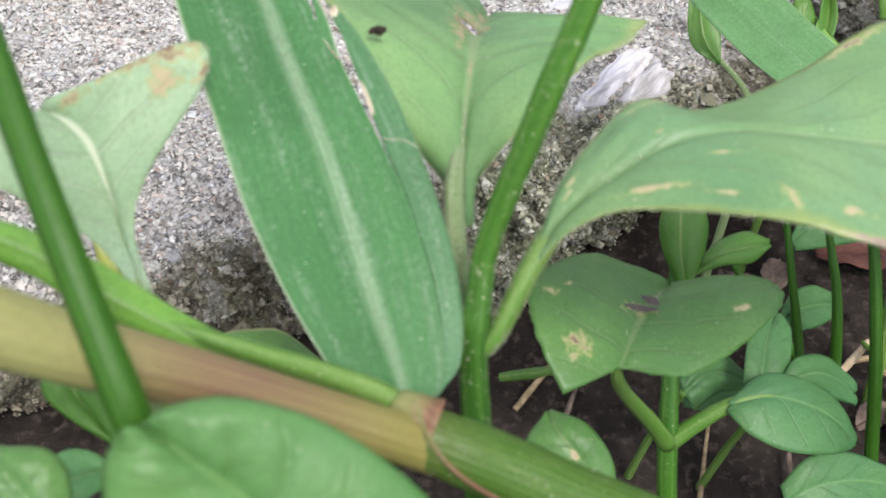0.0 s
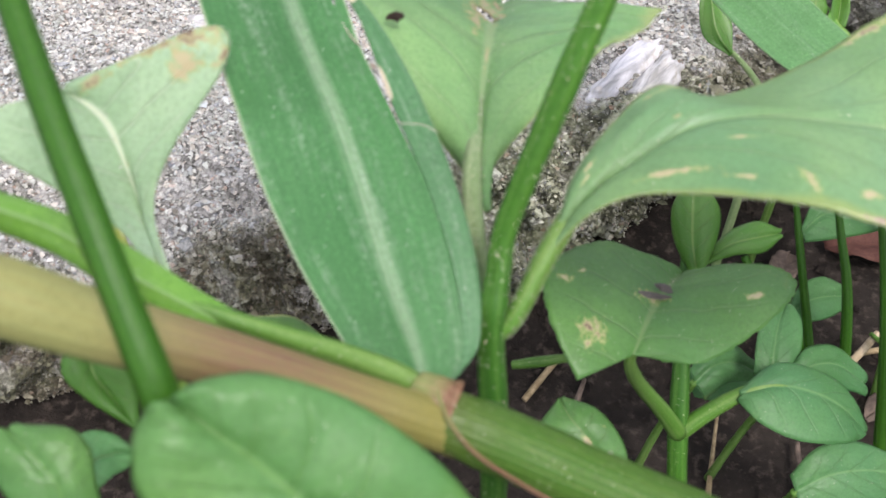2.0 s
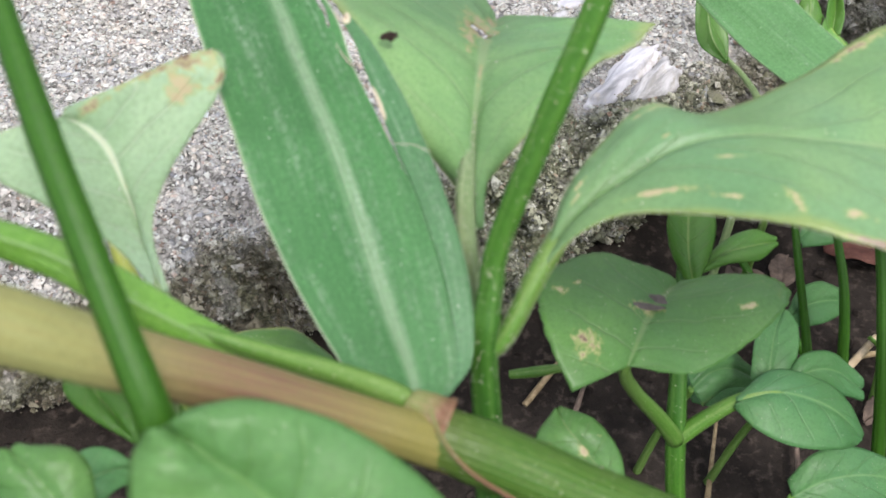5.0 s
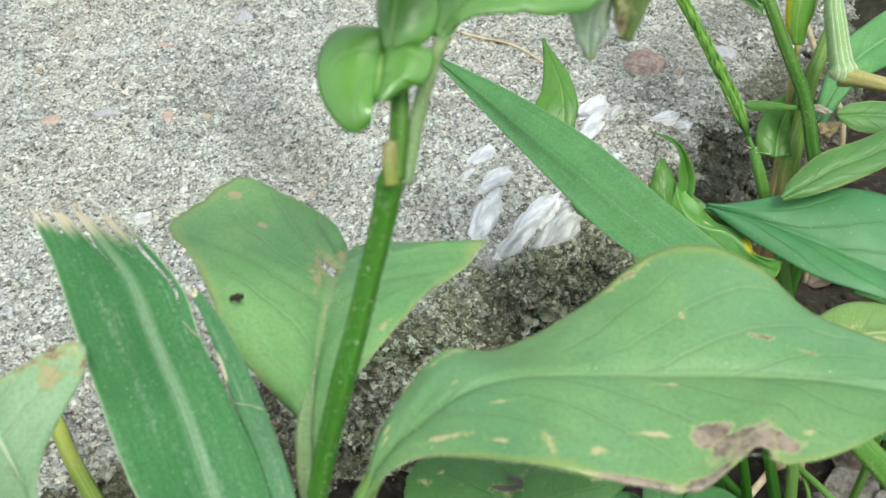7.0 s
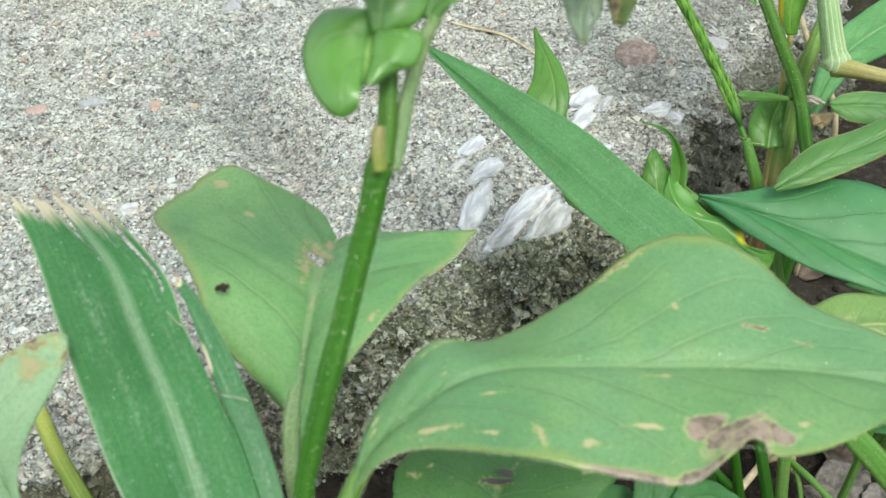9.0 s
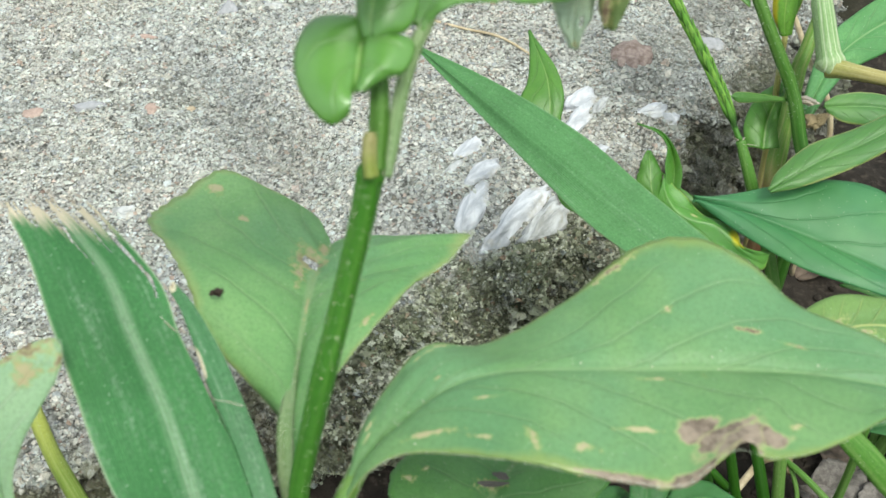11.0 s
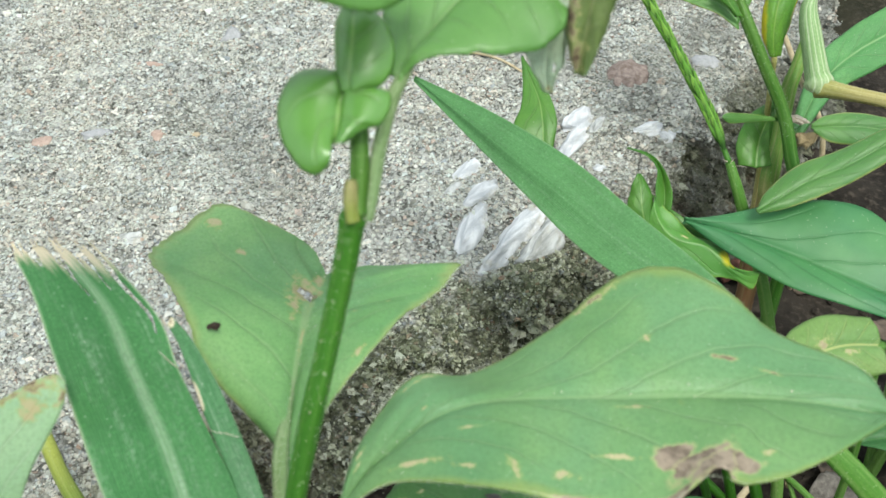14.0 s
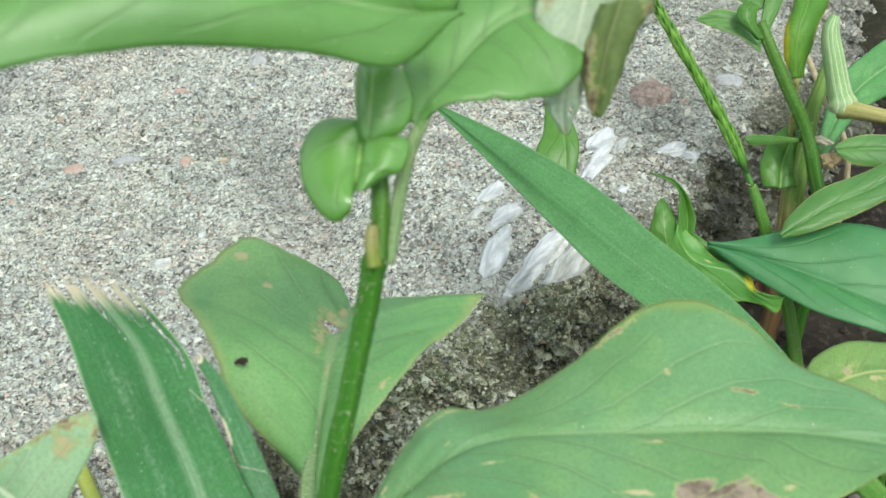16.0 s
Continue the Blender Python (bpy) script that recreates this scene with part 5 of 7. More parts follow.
TOP_PETIOLE = [(19.6, 85.7, 178.6, 0.62), (20.6, 88.7, 181.3, 0.75), (21.7, 92, 184.9, 0.87), (23.4, 94.8, 188.8, 0.86), (25.2, 97, 191.1, 0.74), (26.8, 99.1, 192.1, 0.43)]
MID_PETIOLE = [(1.9, 96.2, 134.2, 0.22), (1.5, 88.8, 134.6, 0.79), (1.1, 82.5, 134.6, 1.14), (1.4, 76.7, 133.4, 1.15), (1.9, 73.1, 132.4, 1.1), (3, 67.8, 129.6, 0.99), (4.1, 63.5, 127.3, 0.92)]
RIGHT_PETIOLE = [(3.9, 61.7, 128.1, 0.84), (5.8, 62.5, 130, 1.08), (7.4, 64.6, 132.2, 1.21), (9.4, 68.1, 135, 1.27), (11.6, 71.6, 137, 1.35), (13.5, 74.4, 138.3, 1.29)]
LOW_STEM = [(45.1, 119.7, 74.6, 1.2), (45.2, 112.7, 67.5, 1.54), (45.7, 103.6, 57.4, 1.78), (46.4, 96.5, 47.6, 2.14), (48.4, 90.9, 34, 2.1), (54.4, 82.7, 2.6, 2.3)]
LOW_PETIOLE = [(46.1, 95.5, 48.2, 1.8), (40.1, 93.3, 60.6, 1.54), (32.5, 88.4, 77.3, 1.26), (27.9, 82.9, 92.1, 0.97), (28, 82.1, 97.3, 0.34)]
LOW_ARM = [(46.4, 96, 47.3, 1.81), (51.2, 98.1, 51.5, 1.68), (57, 99.9, 56.3, 1.43), (62.7, 100.9, 58.4, 0.77), (67.9, 101.1, 57.7, 0.28)]
SIDE_TWIG = [(10.8, 91.2, 77, 0.78), (16, 90.8, 79.2, 0.97), (20, 90.3, 81.4, 0.76), (29.9, 90.5, 82.8, 0.57)]
SPIKE_STEM = [(75.2, 210.5, 131.5, 0.67), (81.3, 202, 122.6, 0.8), (87.2, 193.9, 113.4, 0.94), (92.1, 185.9, 105, 1.08), (95.7, 178.4, 97.7, 1.35)]
SPIKE_CULM = [(95.7, 178.6, 97.9, 1.18), (97.3, 174.7, 92.9, 1.41), (99.3, 170.7, 86.3, 1.53), (103.6, 163.3, 72.5, 1.64), (107.3, 154.6, 53.0, 1.68), (110.8, 143.0, 25.0, 1.72), (112.0, 134.0, 2.0, 1.76)]
THREAD_STALK = [(58, 174.4, 82.9, 0.56), (65, 171.6, 77.2, 0.71), (68.4, 168.6, 72.9, 0.85), (68.9, 166.6, 65.5, 0.94), (69.5, 163.5, 46, 1.06)]
HAIRY_STEM = [(107.8, 227.8, 110.9, 1.51), (110.2, 222.3, 105.4, 1.66), (114.4, 216.3, 96.4, 1.75), (119, 210.9, 86.6, 1.85), (121.4, 205.3, 76.8, 1.94), (124.7, 198.9, 56.3, 2.1)]
PALE_SHEATH = [(125.7, 223.5, 113.8, 1.18), (124.5, 221, 110, 2.22), (125.2, 216.5, 104.2, 2.67), (126.3, 211.4, 97.7, 2.98), (126.7, 209.3, 95.6, 3.73), (126.3, 208.7, 93.7, 3.29)]
BROWN_BRANCH = [(126.3, 208.5, 94.9, 2.98), (129.8, 205.4, 95.8, 2.21), (135.4, 201.1, 96.7, 1.89), (147.7, 193, 97.8, 1.83)]
STRAW_STALK = [(124.7, 244.9, 94.1, 0.74), (128, 239.7, 87.5, 0.82), (131.6, 234.2, 79, 0.83), (138.7, 221.5, 60.5, 0.84)]
RIGHT_STEM = [(130.1, 230.9, 95.4, 1.58), (126.1, 224.1, 89.2, 1.89), (123.6, 220.4, 84.4, 2.22), (121.5, 214.4, 73.1, 2.25), (119.3, 209.3, 62.7, 2.77), (118.9, 206, 49.8, 3.01)]
LEAF_BASE = [(-27.7, 54.1, 144.2, 0.14), (-24.6, 53.8, 142.7, 0.66), (-19.9, 53.5, 140.5, 1.01), (-12.4, 53.8, 136.2, 1.27), (-6.7, 53.7, 132.8, 1.42), (-2, 52.7, 130.1, 1.5)]
COLLAR = [(-4.3, 53, 131.6, 1.85), (-2.6, 52, 131.4, 2.49), (-1.4, 51.4, 131, 2.85), (-0.2, 51, 130.7, 3.08)]
SHEATH_MARGIN = [(-1.9, 51.4, 133.8, 0.26), (-1.3, 49.8, 133.3, 0.26), (0.1, 47.7, 132.1, 0.26), (2.7, 45.8, 130.3, 0.26), (6.6, 44.4, 128.1, 0.26), (11.5, 43, 125.4, 0.26)]
DIM_STEM_A = [(77, 167.5, 63.3, 0.26), (79.4, 162.5, 55.3, 0.6), (82, 156.8, 46.8, 0.81), (84.6, 149.8, 37.2, 1.03), (89.5, 141.2, 21, 1.2), (96, 128.9, -2.1, 1.32), (104.9, 119.8, -29, 1.4)]
DIM_STEM_B = [(83.3, 159.5, 69.7, 0.25), (86.1, 153.8, 61.2, 0.64), (88.5, 147.9, 52.4, 0.91), (91.8, 139.8, 41.9, 1.18), (95, 131.6, 26, 1.35), (99.7, 122.1, -1.2, 1.44)]
DIM_STEM_C = [(84.8, 151.5, 82.6, 0.29), (88.5, 145.5, 73.8, 0.77), (91.5, 140.2, 65.5, 1.09), (94.3, 130.9, 53.9, 1.35), (98, 119.5, 35.5, 1.52), (104, 108.8, 7.3, 1.69)]
DIM_STEM_D = [(74.4, 158, 28.4, 1.01), (81.2, 151.6, 20.5, 1.16), (91.5, 144.7, 10.9, 1.32), (104.4, 136.3, -2.5, 1.35)]
WEB_FIBRE = [(-9.2, 84.9, 143, 0.05), (-8.2, 82.8, 141.9, 0.05), (-6.6, 81.4, 142.7, 0.05), (-5, 80.6, 143.4, 0.05), (-3.2, 80.4, 142.5, 0.05)]


# ---- ground ----
def graded(lo, hi, fine_lo, fine_hi, step, grow=1.25):
    mid = list(np.arange(fine_lo, fine_hi + step / 2, step))
    out, s = [], step
    x = fine_hi
    while x < hi:
        s *= grow
        x += s
        out.append(min(x, hi))
    low, s, x = [], step, fine_lo
    while x > lo:
        s *= grow
        x -= s
        low.append(max(x, lo))
    return np.array(low[::-1] + mid + out)


def grid_faces(nx, ny, keep=None):
    i = np.arange((nx - 1) * (ny - 1))
    r, c = i // (nx - 1), i % (nx - 1)
    q = r * nx + c
    f = np.stack([q, q + 1, q + nx + 1, q + nx], 1)
    if keep is not None:
        k = keep.ravel()
        f = f[k[f].any(axis=1)]
    return f.tolist()


gx, gy = graded(-60, 60, -0.3, 0.35, 0.004), graded(-60, 60, -0.1, 0.5, 0.004)
GX, GY = np.meshgrid(gx, gy)
fade = np.exp(-((GX / 1.5) ** 2 + (GY / 1.5) ** 2))
GZ = fade * (0.004 * rough(GX * 25, GY * 25, 4, 5)) + 0.02 * (1 - fade) * rough(GX * 0.8, GY * 0.8, 3, 9)
ground = mesh_ob("ground", np.stack([GX.ravel(), GY.ravel(), GZ.ravel()], 1), grid_faces(len(gx), len(gy)), m_soil)
tagged(ground, "dark crumbly soil with thin litter", "soil", kind="structure")

# ---- concrete slab ----
EDGE = [(-0.62, 0.105), (-0.30, 0.118), (-0.10, 0.126), (-0.078, 0.128), (-0.062, 0.135), (-0.040, 0.146), (-0.018, 0.150), (-0.002, 0.161),
        (0.010, 0.170), (0.022, 0.182), (0.036, 0.190), (0.056, 0.195), (0.069, 0.202), (0.081, 0.217), (0.090, 0.234), (0.100, 0.2435), (0.107, 0.2535), (0.121, 0.2665), (0.137, 0.286),
        (0.160, 0.315), (0.20, 0.38), (0.24, 0.50), (0.22, 0.80), (-0.62, 0.82)]
SLAB_TOP = 0.0485


def edge_distance(x, y):
    best = np.full(x.shape, 1e9)
    inside = np.zeros(x.shape, bool)
    n = len(EDGE)
    for i in range(n):
        (ax, ay), (bx, by) = EDGE[i], EDGE[(i + 1) % n]
        t = np.clip(((x - ax) * (bx - ax) + (y - ay) * (by - ay)) / ((bx - ax) ** 2 + (by - ay) ** 2), 0, 1)
        best = np.minimum(best, np.hypot(x - ax - t * (bx - ax), y - ay - t * (by - ay)))
        cross = ((ay > y) != (by > y)) & (x < (bx - ax) * (y - ay) / (by - ay + 1e-12) + ax)
        inside ^= cross
    return np.where(inside, best, -best)


PITS = [(0.0881, 0.2554, 0.0024, 0.0045), (-0.1112, 0.2884, 0.0026, 0.0042), (-0.1085, 0.2758, 0.0022, 0.0026), (-0.0887, 0.3096, 0.0016, 0.0018), (-0.0906, 0.2733, 0.0016, 0.0018), (-0.1082, 0.2818, 0.0012, 0.0016), (-0.0615, 0.2609, 0.0014, 0.0014), (-0.0306, 0.2321, 0.0018, 0.0020), (-0.1169, 0.2554, 0.0016, 0.0016), (-0.0171, 0.2444, 0.0015, 0.0018)]


def slab_height(x, y):
    d = edge_distance(x, y) + 0.0016 * rough(x * 90, y * 90, 3, 21)
    z = SLAB_TOP - 0.0085 * np.exp(-np.clip(d, -0.004, None) / 0.0065) - 0.022 * np.clip((0.0032 - d) / 0.0042, 0, 1) ** 2
    z = z + 0.0017 * rough(x * 34, y * 34, 3, 31) + 0.0008 * rough(x * 210, y * 210, 4, 41) + 0.0011 * rough(x * 70 + y * 18, y * 130, 3, 45)
    z = z + np.exp(-np.clip(d, 0, None) / 0.010) * 0.0032 * rough(x * 120, y * 120, 4, 51)
    for px, py, wide, deep in PITS:
        z = z - deep * np.exp(-((x - px) / wide) ** 2 - ((y - py) / (wide * 0.7)) ** 2)
    # a shallow hollow worn into the top
    return z - 0.0085 * np.exp(-(((x + 0.036 + 0.55 * (y - 0.252)) / 0.017) ** 2 + ((y - 0.254) / 0.034) ** 2))


sx, sy = graded(-0.66, 0.30, -0.17, 0.17, 0.0009), graded(0.06, 0.86, 0.10, 0.36, 0.0009)
SX, SY = np.meshgrid(sx, sy)
SZ = slab_height(SX, SY)
slab = mesh_ob("concrete_slab", np.stack([SX.ravel(), SY.ravel(), SZ.ravel()], 1), grid_faces(len(sx), len(sy), edge_distance(SX, SY) > -0.0005), m_concrete)
tagged(slab, "weathered grey concrete slab with worn broken edge", "slab")


def broken_face():
    """The slab's rough broken side, rounded over at the top and undercut towards the soil."""
    loop = np.array(EDGE + EDGE[:1])
    run = np.concatenate([[0], np.cumsum(np.linalg.norm(np.diff(loop, axis=0), axis=1))])
    near = np.arange(run[1], run[22], 0.0008)
    s = np.concatenate([np.linspace(0, run[1], 40)[:-1], near, np.linspace(run[22], run[-1], 160)])
    line = np.stack([np.interp(s, run, loop[:, 0]), np.interp(s, run, loop[:, 1])], 1)
    for _ in range(6):
        line[1:-1] = 0.25 * line[:-2] + 0.5 * line[1:-1] + 0.25 * line[2:]
    t = np.gradient(line, axis=0)
    t /= np.linalg.norm(t, axis=1, keepdims=True)
    out = np.stack([t[:, 1], -t[:, 0]], 1)
    prof = sample([(-0.006, -0.0035), (-0.0015, -0.0045), (0.0022, -0.0085), (0.0036, -0.016), (0.0026, -0.025), (-0.001, -0.034), (-0.0055, -0.044), (-0.009, -0.060)], np.linspace(0, 1, 84))
    S, K = np.meshgrid(np.arange(len(s)), np.arange(len(prof)), indexing="ij")
    arc = s[S]
    zed = SLAB_TOP + prof[K, 1]
    bump = 0.0046 * rough(arc * 60, zed * 95, 4, 61) + 0.0034 * rough(arc * 150, zed * 170, 2, 65) + 0.0042 * rough(arc * 230, zed * 250, 3, 71) + 0.0035 * rough(arc * 22, zed * 14, 2, 81) - 0.0032 * np.clip(rough(arc * 140, zed * 190, 2, 83) - 0.1, 0, 1)
    off = prof[K, 0] + bump * np.clip(K / 13.0, 0.15, 1)
    # the side slopes out to the soil at its far end
    lean = np.clip((line[:, 0] - 0.072) / 0.03, 0, 1) * np.clip((0.36 - line[:, 1]) / 0.05, 0, 1)
    # and swells out below the middle of the rim
    swell = np.exp(-((line[:, 0] - 0.012) / 0.026) ** 2) * np.clip((0.3 - line[:, 1]) / 0.05, 0, 1)
    off = off + (0.026 * lean + 0.016 * swell)[S] * np.clip((SLAB_TOP - 0.006 - zed) / 0.035, 0, 1.2)
    P = np.stack([line[S, 0] + out[S, 0] * off, line[S, 1] + out[S, 1] * off, zed + 0.0013 * rough(arc * 45, zed * 45, 3, 91)], -1)
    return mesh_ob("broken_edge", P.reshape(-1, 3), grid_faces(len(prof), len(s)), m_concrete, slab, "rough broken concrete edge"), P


face_edge, FACE = broken_face()


def grain_field(name, places, radii, flat, mat, parent, label, seed):
    """Many small angular grains joined in one mesh."""
    r = np.random.RandomState(seed)
    n = len(places)
    v = np.array([(1, 0, 0), (0, 1, 0), (-1, 0, 0), (0, -1, 0), (0, 0, 1), (0, 0, -1)], float)[None] * r.uniform(0.6, 1.35, (n, 6, 1)) + r.normal(0, 0.18, (n, 6, 3))
    v[:, :, 0] *= r.uniform(0.8, 1.5, (n, 1))
    v[:, :, 2] *= flat
    tilt, turn = r.normal(0, 0.35, (n, 1)), r.uniform(0, 6.283, (n, 1))
    y, z = v[:, :, 1] * np.cos(tilt) - v[:, :, 2] * np.sin(tilt), v[:, :, 1] * np.sin(tilt) + v[:, :, 2] * np.cos(tilt)
    x = v[:, :, 0]
    v = np.stack([x * np.cos(turn) - y * np.sin(turn), x * np.sin(turn) + y * np.cos(turn), z], -1) * radii[:, None, None] + places[:, None]
    tri = np.array([(0, 1, 4), (1, 2, 4), (2, 3, 4), (3, 0, 4), (1, 0, 5), (2, 1, 5), (3, 2, 5), (0, 3, 5)])
    f = (np.arange(n)[:, None, None] * 6 + tri[None]).reshape(-1)
    me = bpy.data.meshes.new(name)
    me.vertices.add(n * 6)
    me.vertices.foreach_set("co", v.ravel())
    me.loops.add(n * 24)
    me.loops.foreach_set("vertex_index", f)
    me.polygons.add(n * 8)
    me.polygons.foreach_set("loop_start", np.arange(n * 8) * 3)
    me.polygons.foreach_set("use_smooth", [False] * (n * 8))
    me.update(calc_edges=True)
    me.validate()
    me.materials.append(mat)
    ob = new(name, me)
    ob.parent = parent
    return tagged(ob, label, kind="stuff")


_g = np.random.RandomState(77)
_px, _py = _g.uniform(-0.15, 0.15, 205000), _g.uniform(0.115, 0.37, 205000)
_d = edge_distance(_px, _py)
_keep = (_d > -0.001) & (_g.uniform(0, 1, len(_px)) < np.where(rough(_px * 75, _py * 75, 3, 15) > -0.2, 1.0, 0.45))
_px, _py = _px[_keep], _py[_keep]
_pr = 0.00034 * np.exp(_g.normal(0, 0.34, len(_px))) * np.where(_g.uniform(0, 1, len(_px)) < 0.06, 1.7, 1.0)
_pz = slab_height(_px, _py) + _pr * _g.uniform(-0.35, 0.5, len(_px))
_rim = FACE[_g.randint(0, FACE.shape[0], 60000), 12, :2] + _g.normal(0, 0.0024, (60000, 2))
_d = edge_distance(_rim[:, 0], _rim[:, 1])
_rim = _rim[(_d > -0.0008) & (_d < 0.006) & (np.abs(_rim[:, 0] - 0.01) < 0.15) & (_rim[:, 1] < 0.33)][:26000]
_rr = 0.0003 * np.exp(_g.normal(0, 0.4, len(_rim)))
_px, _py, _pr = np.concatenate([_px, _rim[:, 0]]), np.concatenate([_py, _rim[:, 1]]), np.concatenate([_pr, _rr])
_pz = np.concatenate([_pz, slab_height(_rim[:, 0], _rim[:, 1]) + _rr * _g.uniform(-0.3, 0.6, len(_rim)) + _g.normal(0, 0.0006, len(_rim))])
_bx, _by = _g.uniform(-0.15, 0.15, 15000), _g.uniform(0.125, 0.36, 15000)
_keep = edge_distance(_bx, _by) > 0.002
_bx, _by = _bx[_keep], _by[_keep]
_br = 0.0007 * np.exp(_g.normal(0, 0.3, len(_bx)))
grain_field("coarse_grains", np.stack([_bx, _by, slab_height(_bx, _by) + _br * _g.uniform(-0.25, 0.25, len(_bx))], 1), _br, 0.5, m_grains, slab, "coarser flat grit in the worn concrete", 5)
grain_field("sand_grains", np.stack([_px, _py, _pz], 1), _pr, 0.7, m_grains, slab, "exposed pale sand grains of the concrete", 3)
_fi, _fj = _g.randint(0, FACE.shape[0], 190000), _g.randint(3, 78, 190000)
_fp = FACE[_fi, _fj]
_fp = _fp[(_fp[:, 0] > -0.13) & (_fp[:, 1] < 0.36) & (_fp[:, 0] < 0.2)][:105000]
_fp = _fp + _g.normal(0, 0.0005, _fp.shape)
grain_field("edge_grains", _fp, 0.0003 * np.exp(_g.normal(0, 0.5, len(_fp))) * np.where(_g.uniform(0, 1, len(_fp)) < 0.12, 2.2, 1.0), 1.0, m_grains, face_edge, "crumbly sand grains of the broken edge", 4)


def pebble(x, y, length, width, turn, mat, label, height=0.35, rise=0.2, seed=1, cuts=0.18, tilt=0.0):
    """A stone set in the slab's surface."""
    bm = bmesh.new()
    bmesh.ops.create_icosphere(bm, subdivisions=4, radius=1.0)
    pick = random.Random(seed * 7 + 1)
    planes = []
    for i in range(11):
        d = Vector((pick.gauss(0, 1), pick.gauss(0, 1), abs(pick.gauss(0, 0.8)))).normalized()
        planes.append((d, pick.uniform(0.66, 0.92)))
    for v in bm.verts:
        c = v.co
        if cuts > 0.1:
            for d, far in planes:
                over = c.dot(d) - far
                if over > 0:
                    c -= d * over * 0.9
        f = 1 + cuts * noise.noise(c * 1.1 + Vector((seed * 3.1, 0, 0))) * 1.3 - cuts * 0.9 * abs(noise.noise(c * 2.6 + Vector((0, seed, 0)))) + cuts * 0.25 * noise.noise(c * 7.1 + Vector((0, seed, 3)))
        layers = noise.noise(Vector((c.x * 1.6 + seed, c.y * 8.0, c.z * 5.0))) + 0.6 * noise.noise(Vector((c.x * 3.0, c.y * 17.0, c.z * 11.0 + seed)))
        outline = noise.noise(Vector((c.x * 3.4, c.y * 3.4, seed * 5.3)))
        c *= f * (1 + cuts * 0.2 * layers + cuts * 0.9 * outline)
        c.x = math.copysign(abs(c.x) ** 0.85, c.x)
        v.co = (c.x * length / 2, c.y * width / 2, c.z * width * height)
    z = float(slab_height(np.array([x]), np.array([y]))[0])
    ob = part("pebble", bm, mat, slab, label)
    ob.matrix_local = pose(x, y, z + width * height * (rise - 0.5), tilt, 0, turn)
    return ob


pebble(0.0336, 0.2387, 0.0195, 0.0078, 46, m_quartz, "small white quartz pebble in concrete", seed=2, rise=0.2, cuts=0.12)
pebble(0.0274, 0.2271, 0.0140, 0.0046, 60, m_quartz_grey, "thin pale grey quartz sliver in concrete", seed=19, rise=0.16, cuts=0.12)
pebble(0.0362, 0.2250, 0.0180, 0.0085, 44, m_quartz, "white quartz sliver in concrete", seed=20, rise=0.18, cuts=0.12)
pebble(0.0328, 0.2128, 0.0240, 0.0095, 66, m_quartz, "white quartz pebble in concrete", seed=3, rise=0.24, cuts=0.14)
pebble(0.0462, 0.2096, 0.0370, 0.0096, 51, m_quartz, "large smooth white quartz stone", seed=4, rise=0.22, cuts=0.2, height=0.5)
pebble(0.0528, 0.2050, 0.0330, 0.0110, 52, m_quartz_grey, "grey layered quartz stone on the rim", seed=21, rise=0.24, cuts=0.3, height=0.6)
pebble(0.0717, 0.2598, 0.0200, 0.0105, 46, m_quartz, "flaking white quartz stone", seed=6, rise=0.2, cuts=0.3)
pebble(0.0690, 0.2500, 0.0230, 0.0084, 54, m_quartz, "flat white quartz flake", seed=5, rise=0.2, cuts=0.3)
pebble(0.0768, 0.2545, 0.0100, 0.0045, 62, m_quartz_grey, "grey quartz flake", seed=22, rise=0.2, cuts=0.3)
pebble(0.0910, 0.2516, 0.0150, 0.0062, 12, m_quartz, "white quartz chip in concrete", seed=7, rise=0.18, cuts=0.25)
pebble(0.0985, 0.2508, 0.0080, 0.0085, -33, m_quartz, "white quartz chip in concrete", seed=23, rise=0.18, cuts=0.25)
pebble(0.0745, 0.2339, 0.0055, 0.0050, 20, m_quartz, "small white quartz chip", seed=24, rise=0.2)
pebble(0.0917, 0.2800, 0.0165, 0.0190, -13, m_pebble_brown, "round brown pebble flush in concrete", seed=8, rise=0.13, cuts=0.2)
pebble(-0.0534, 0.3236, 0.0085, 0.0135, -6, m_pebble_grey, "pale grey pebble in concrete", seed=9, rise=0.14)
pebble(-0.0370, 0.3258, 0.0085, 0.0048, -24, m_quartz_grey, "white chip in concrete", seed=17, rise=0.16)
pebble(-0.1150, 0.2712, 0.0110, 0.0068, 7, m_pebble_red, "brick-red pebble in concrete", seed=10, rise=0.12)
pebble(-0.0964, 0.2725, 0.0130, 0.0058, 4, m_pebble_grey, "blue-grey chip in concrete", seed=11, rise=0.14)
pebble(-0.0729, 0.2183, 0.0105, 0.0060, 20, m_quartz_grey, "white chip in concrete", seed=12, rise=0.2, cuts=0.25)
pebble(-0.0741, 0.2697, 0.0060, 0.0052, 0, m_pebble_red, "small brick-red grain", seed=13, rise=0.14)
pebble(-0.0837, 0.3104, 0.0120, 0.0036, -9, m_pebble_red, "rusty streak-like grain in concrete", seed=25, rise=0.12)
pebble(-0.0618, 0.2720, 0.0042, 0.0036, 0, m_pebble_tan, "small tan grain in concrete", seed=26, rise=0.2)
pebble(-0.0070, 0.2890, 0.0032, 0.0036, 0, m_pebble_tan, "small tan seed-like grain", seed=14, rise=0.9, cuts=0.05, height=0.6)
pebble(0.0200, 0.1890, 0.0050, 0.004, 10, m_ochre, "ochre grain on the broken edge", seed=15, rise=0.7)
pebble(0.1200, 0.2900, 0.012, 0.010, 10, m_pebble_grey, "grey pebble in concrete", seed=16, rise=0.14)
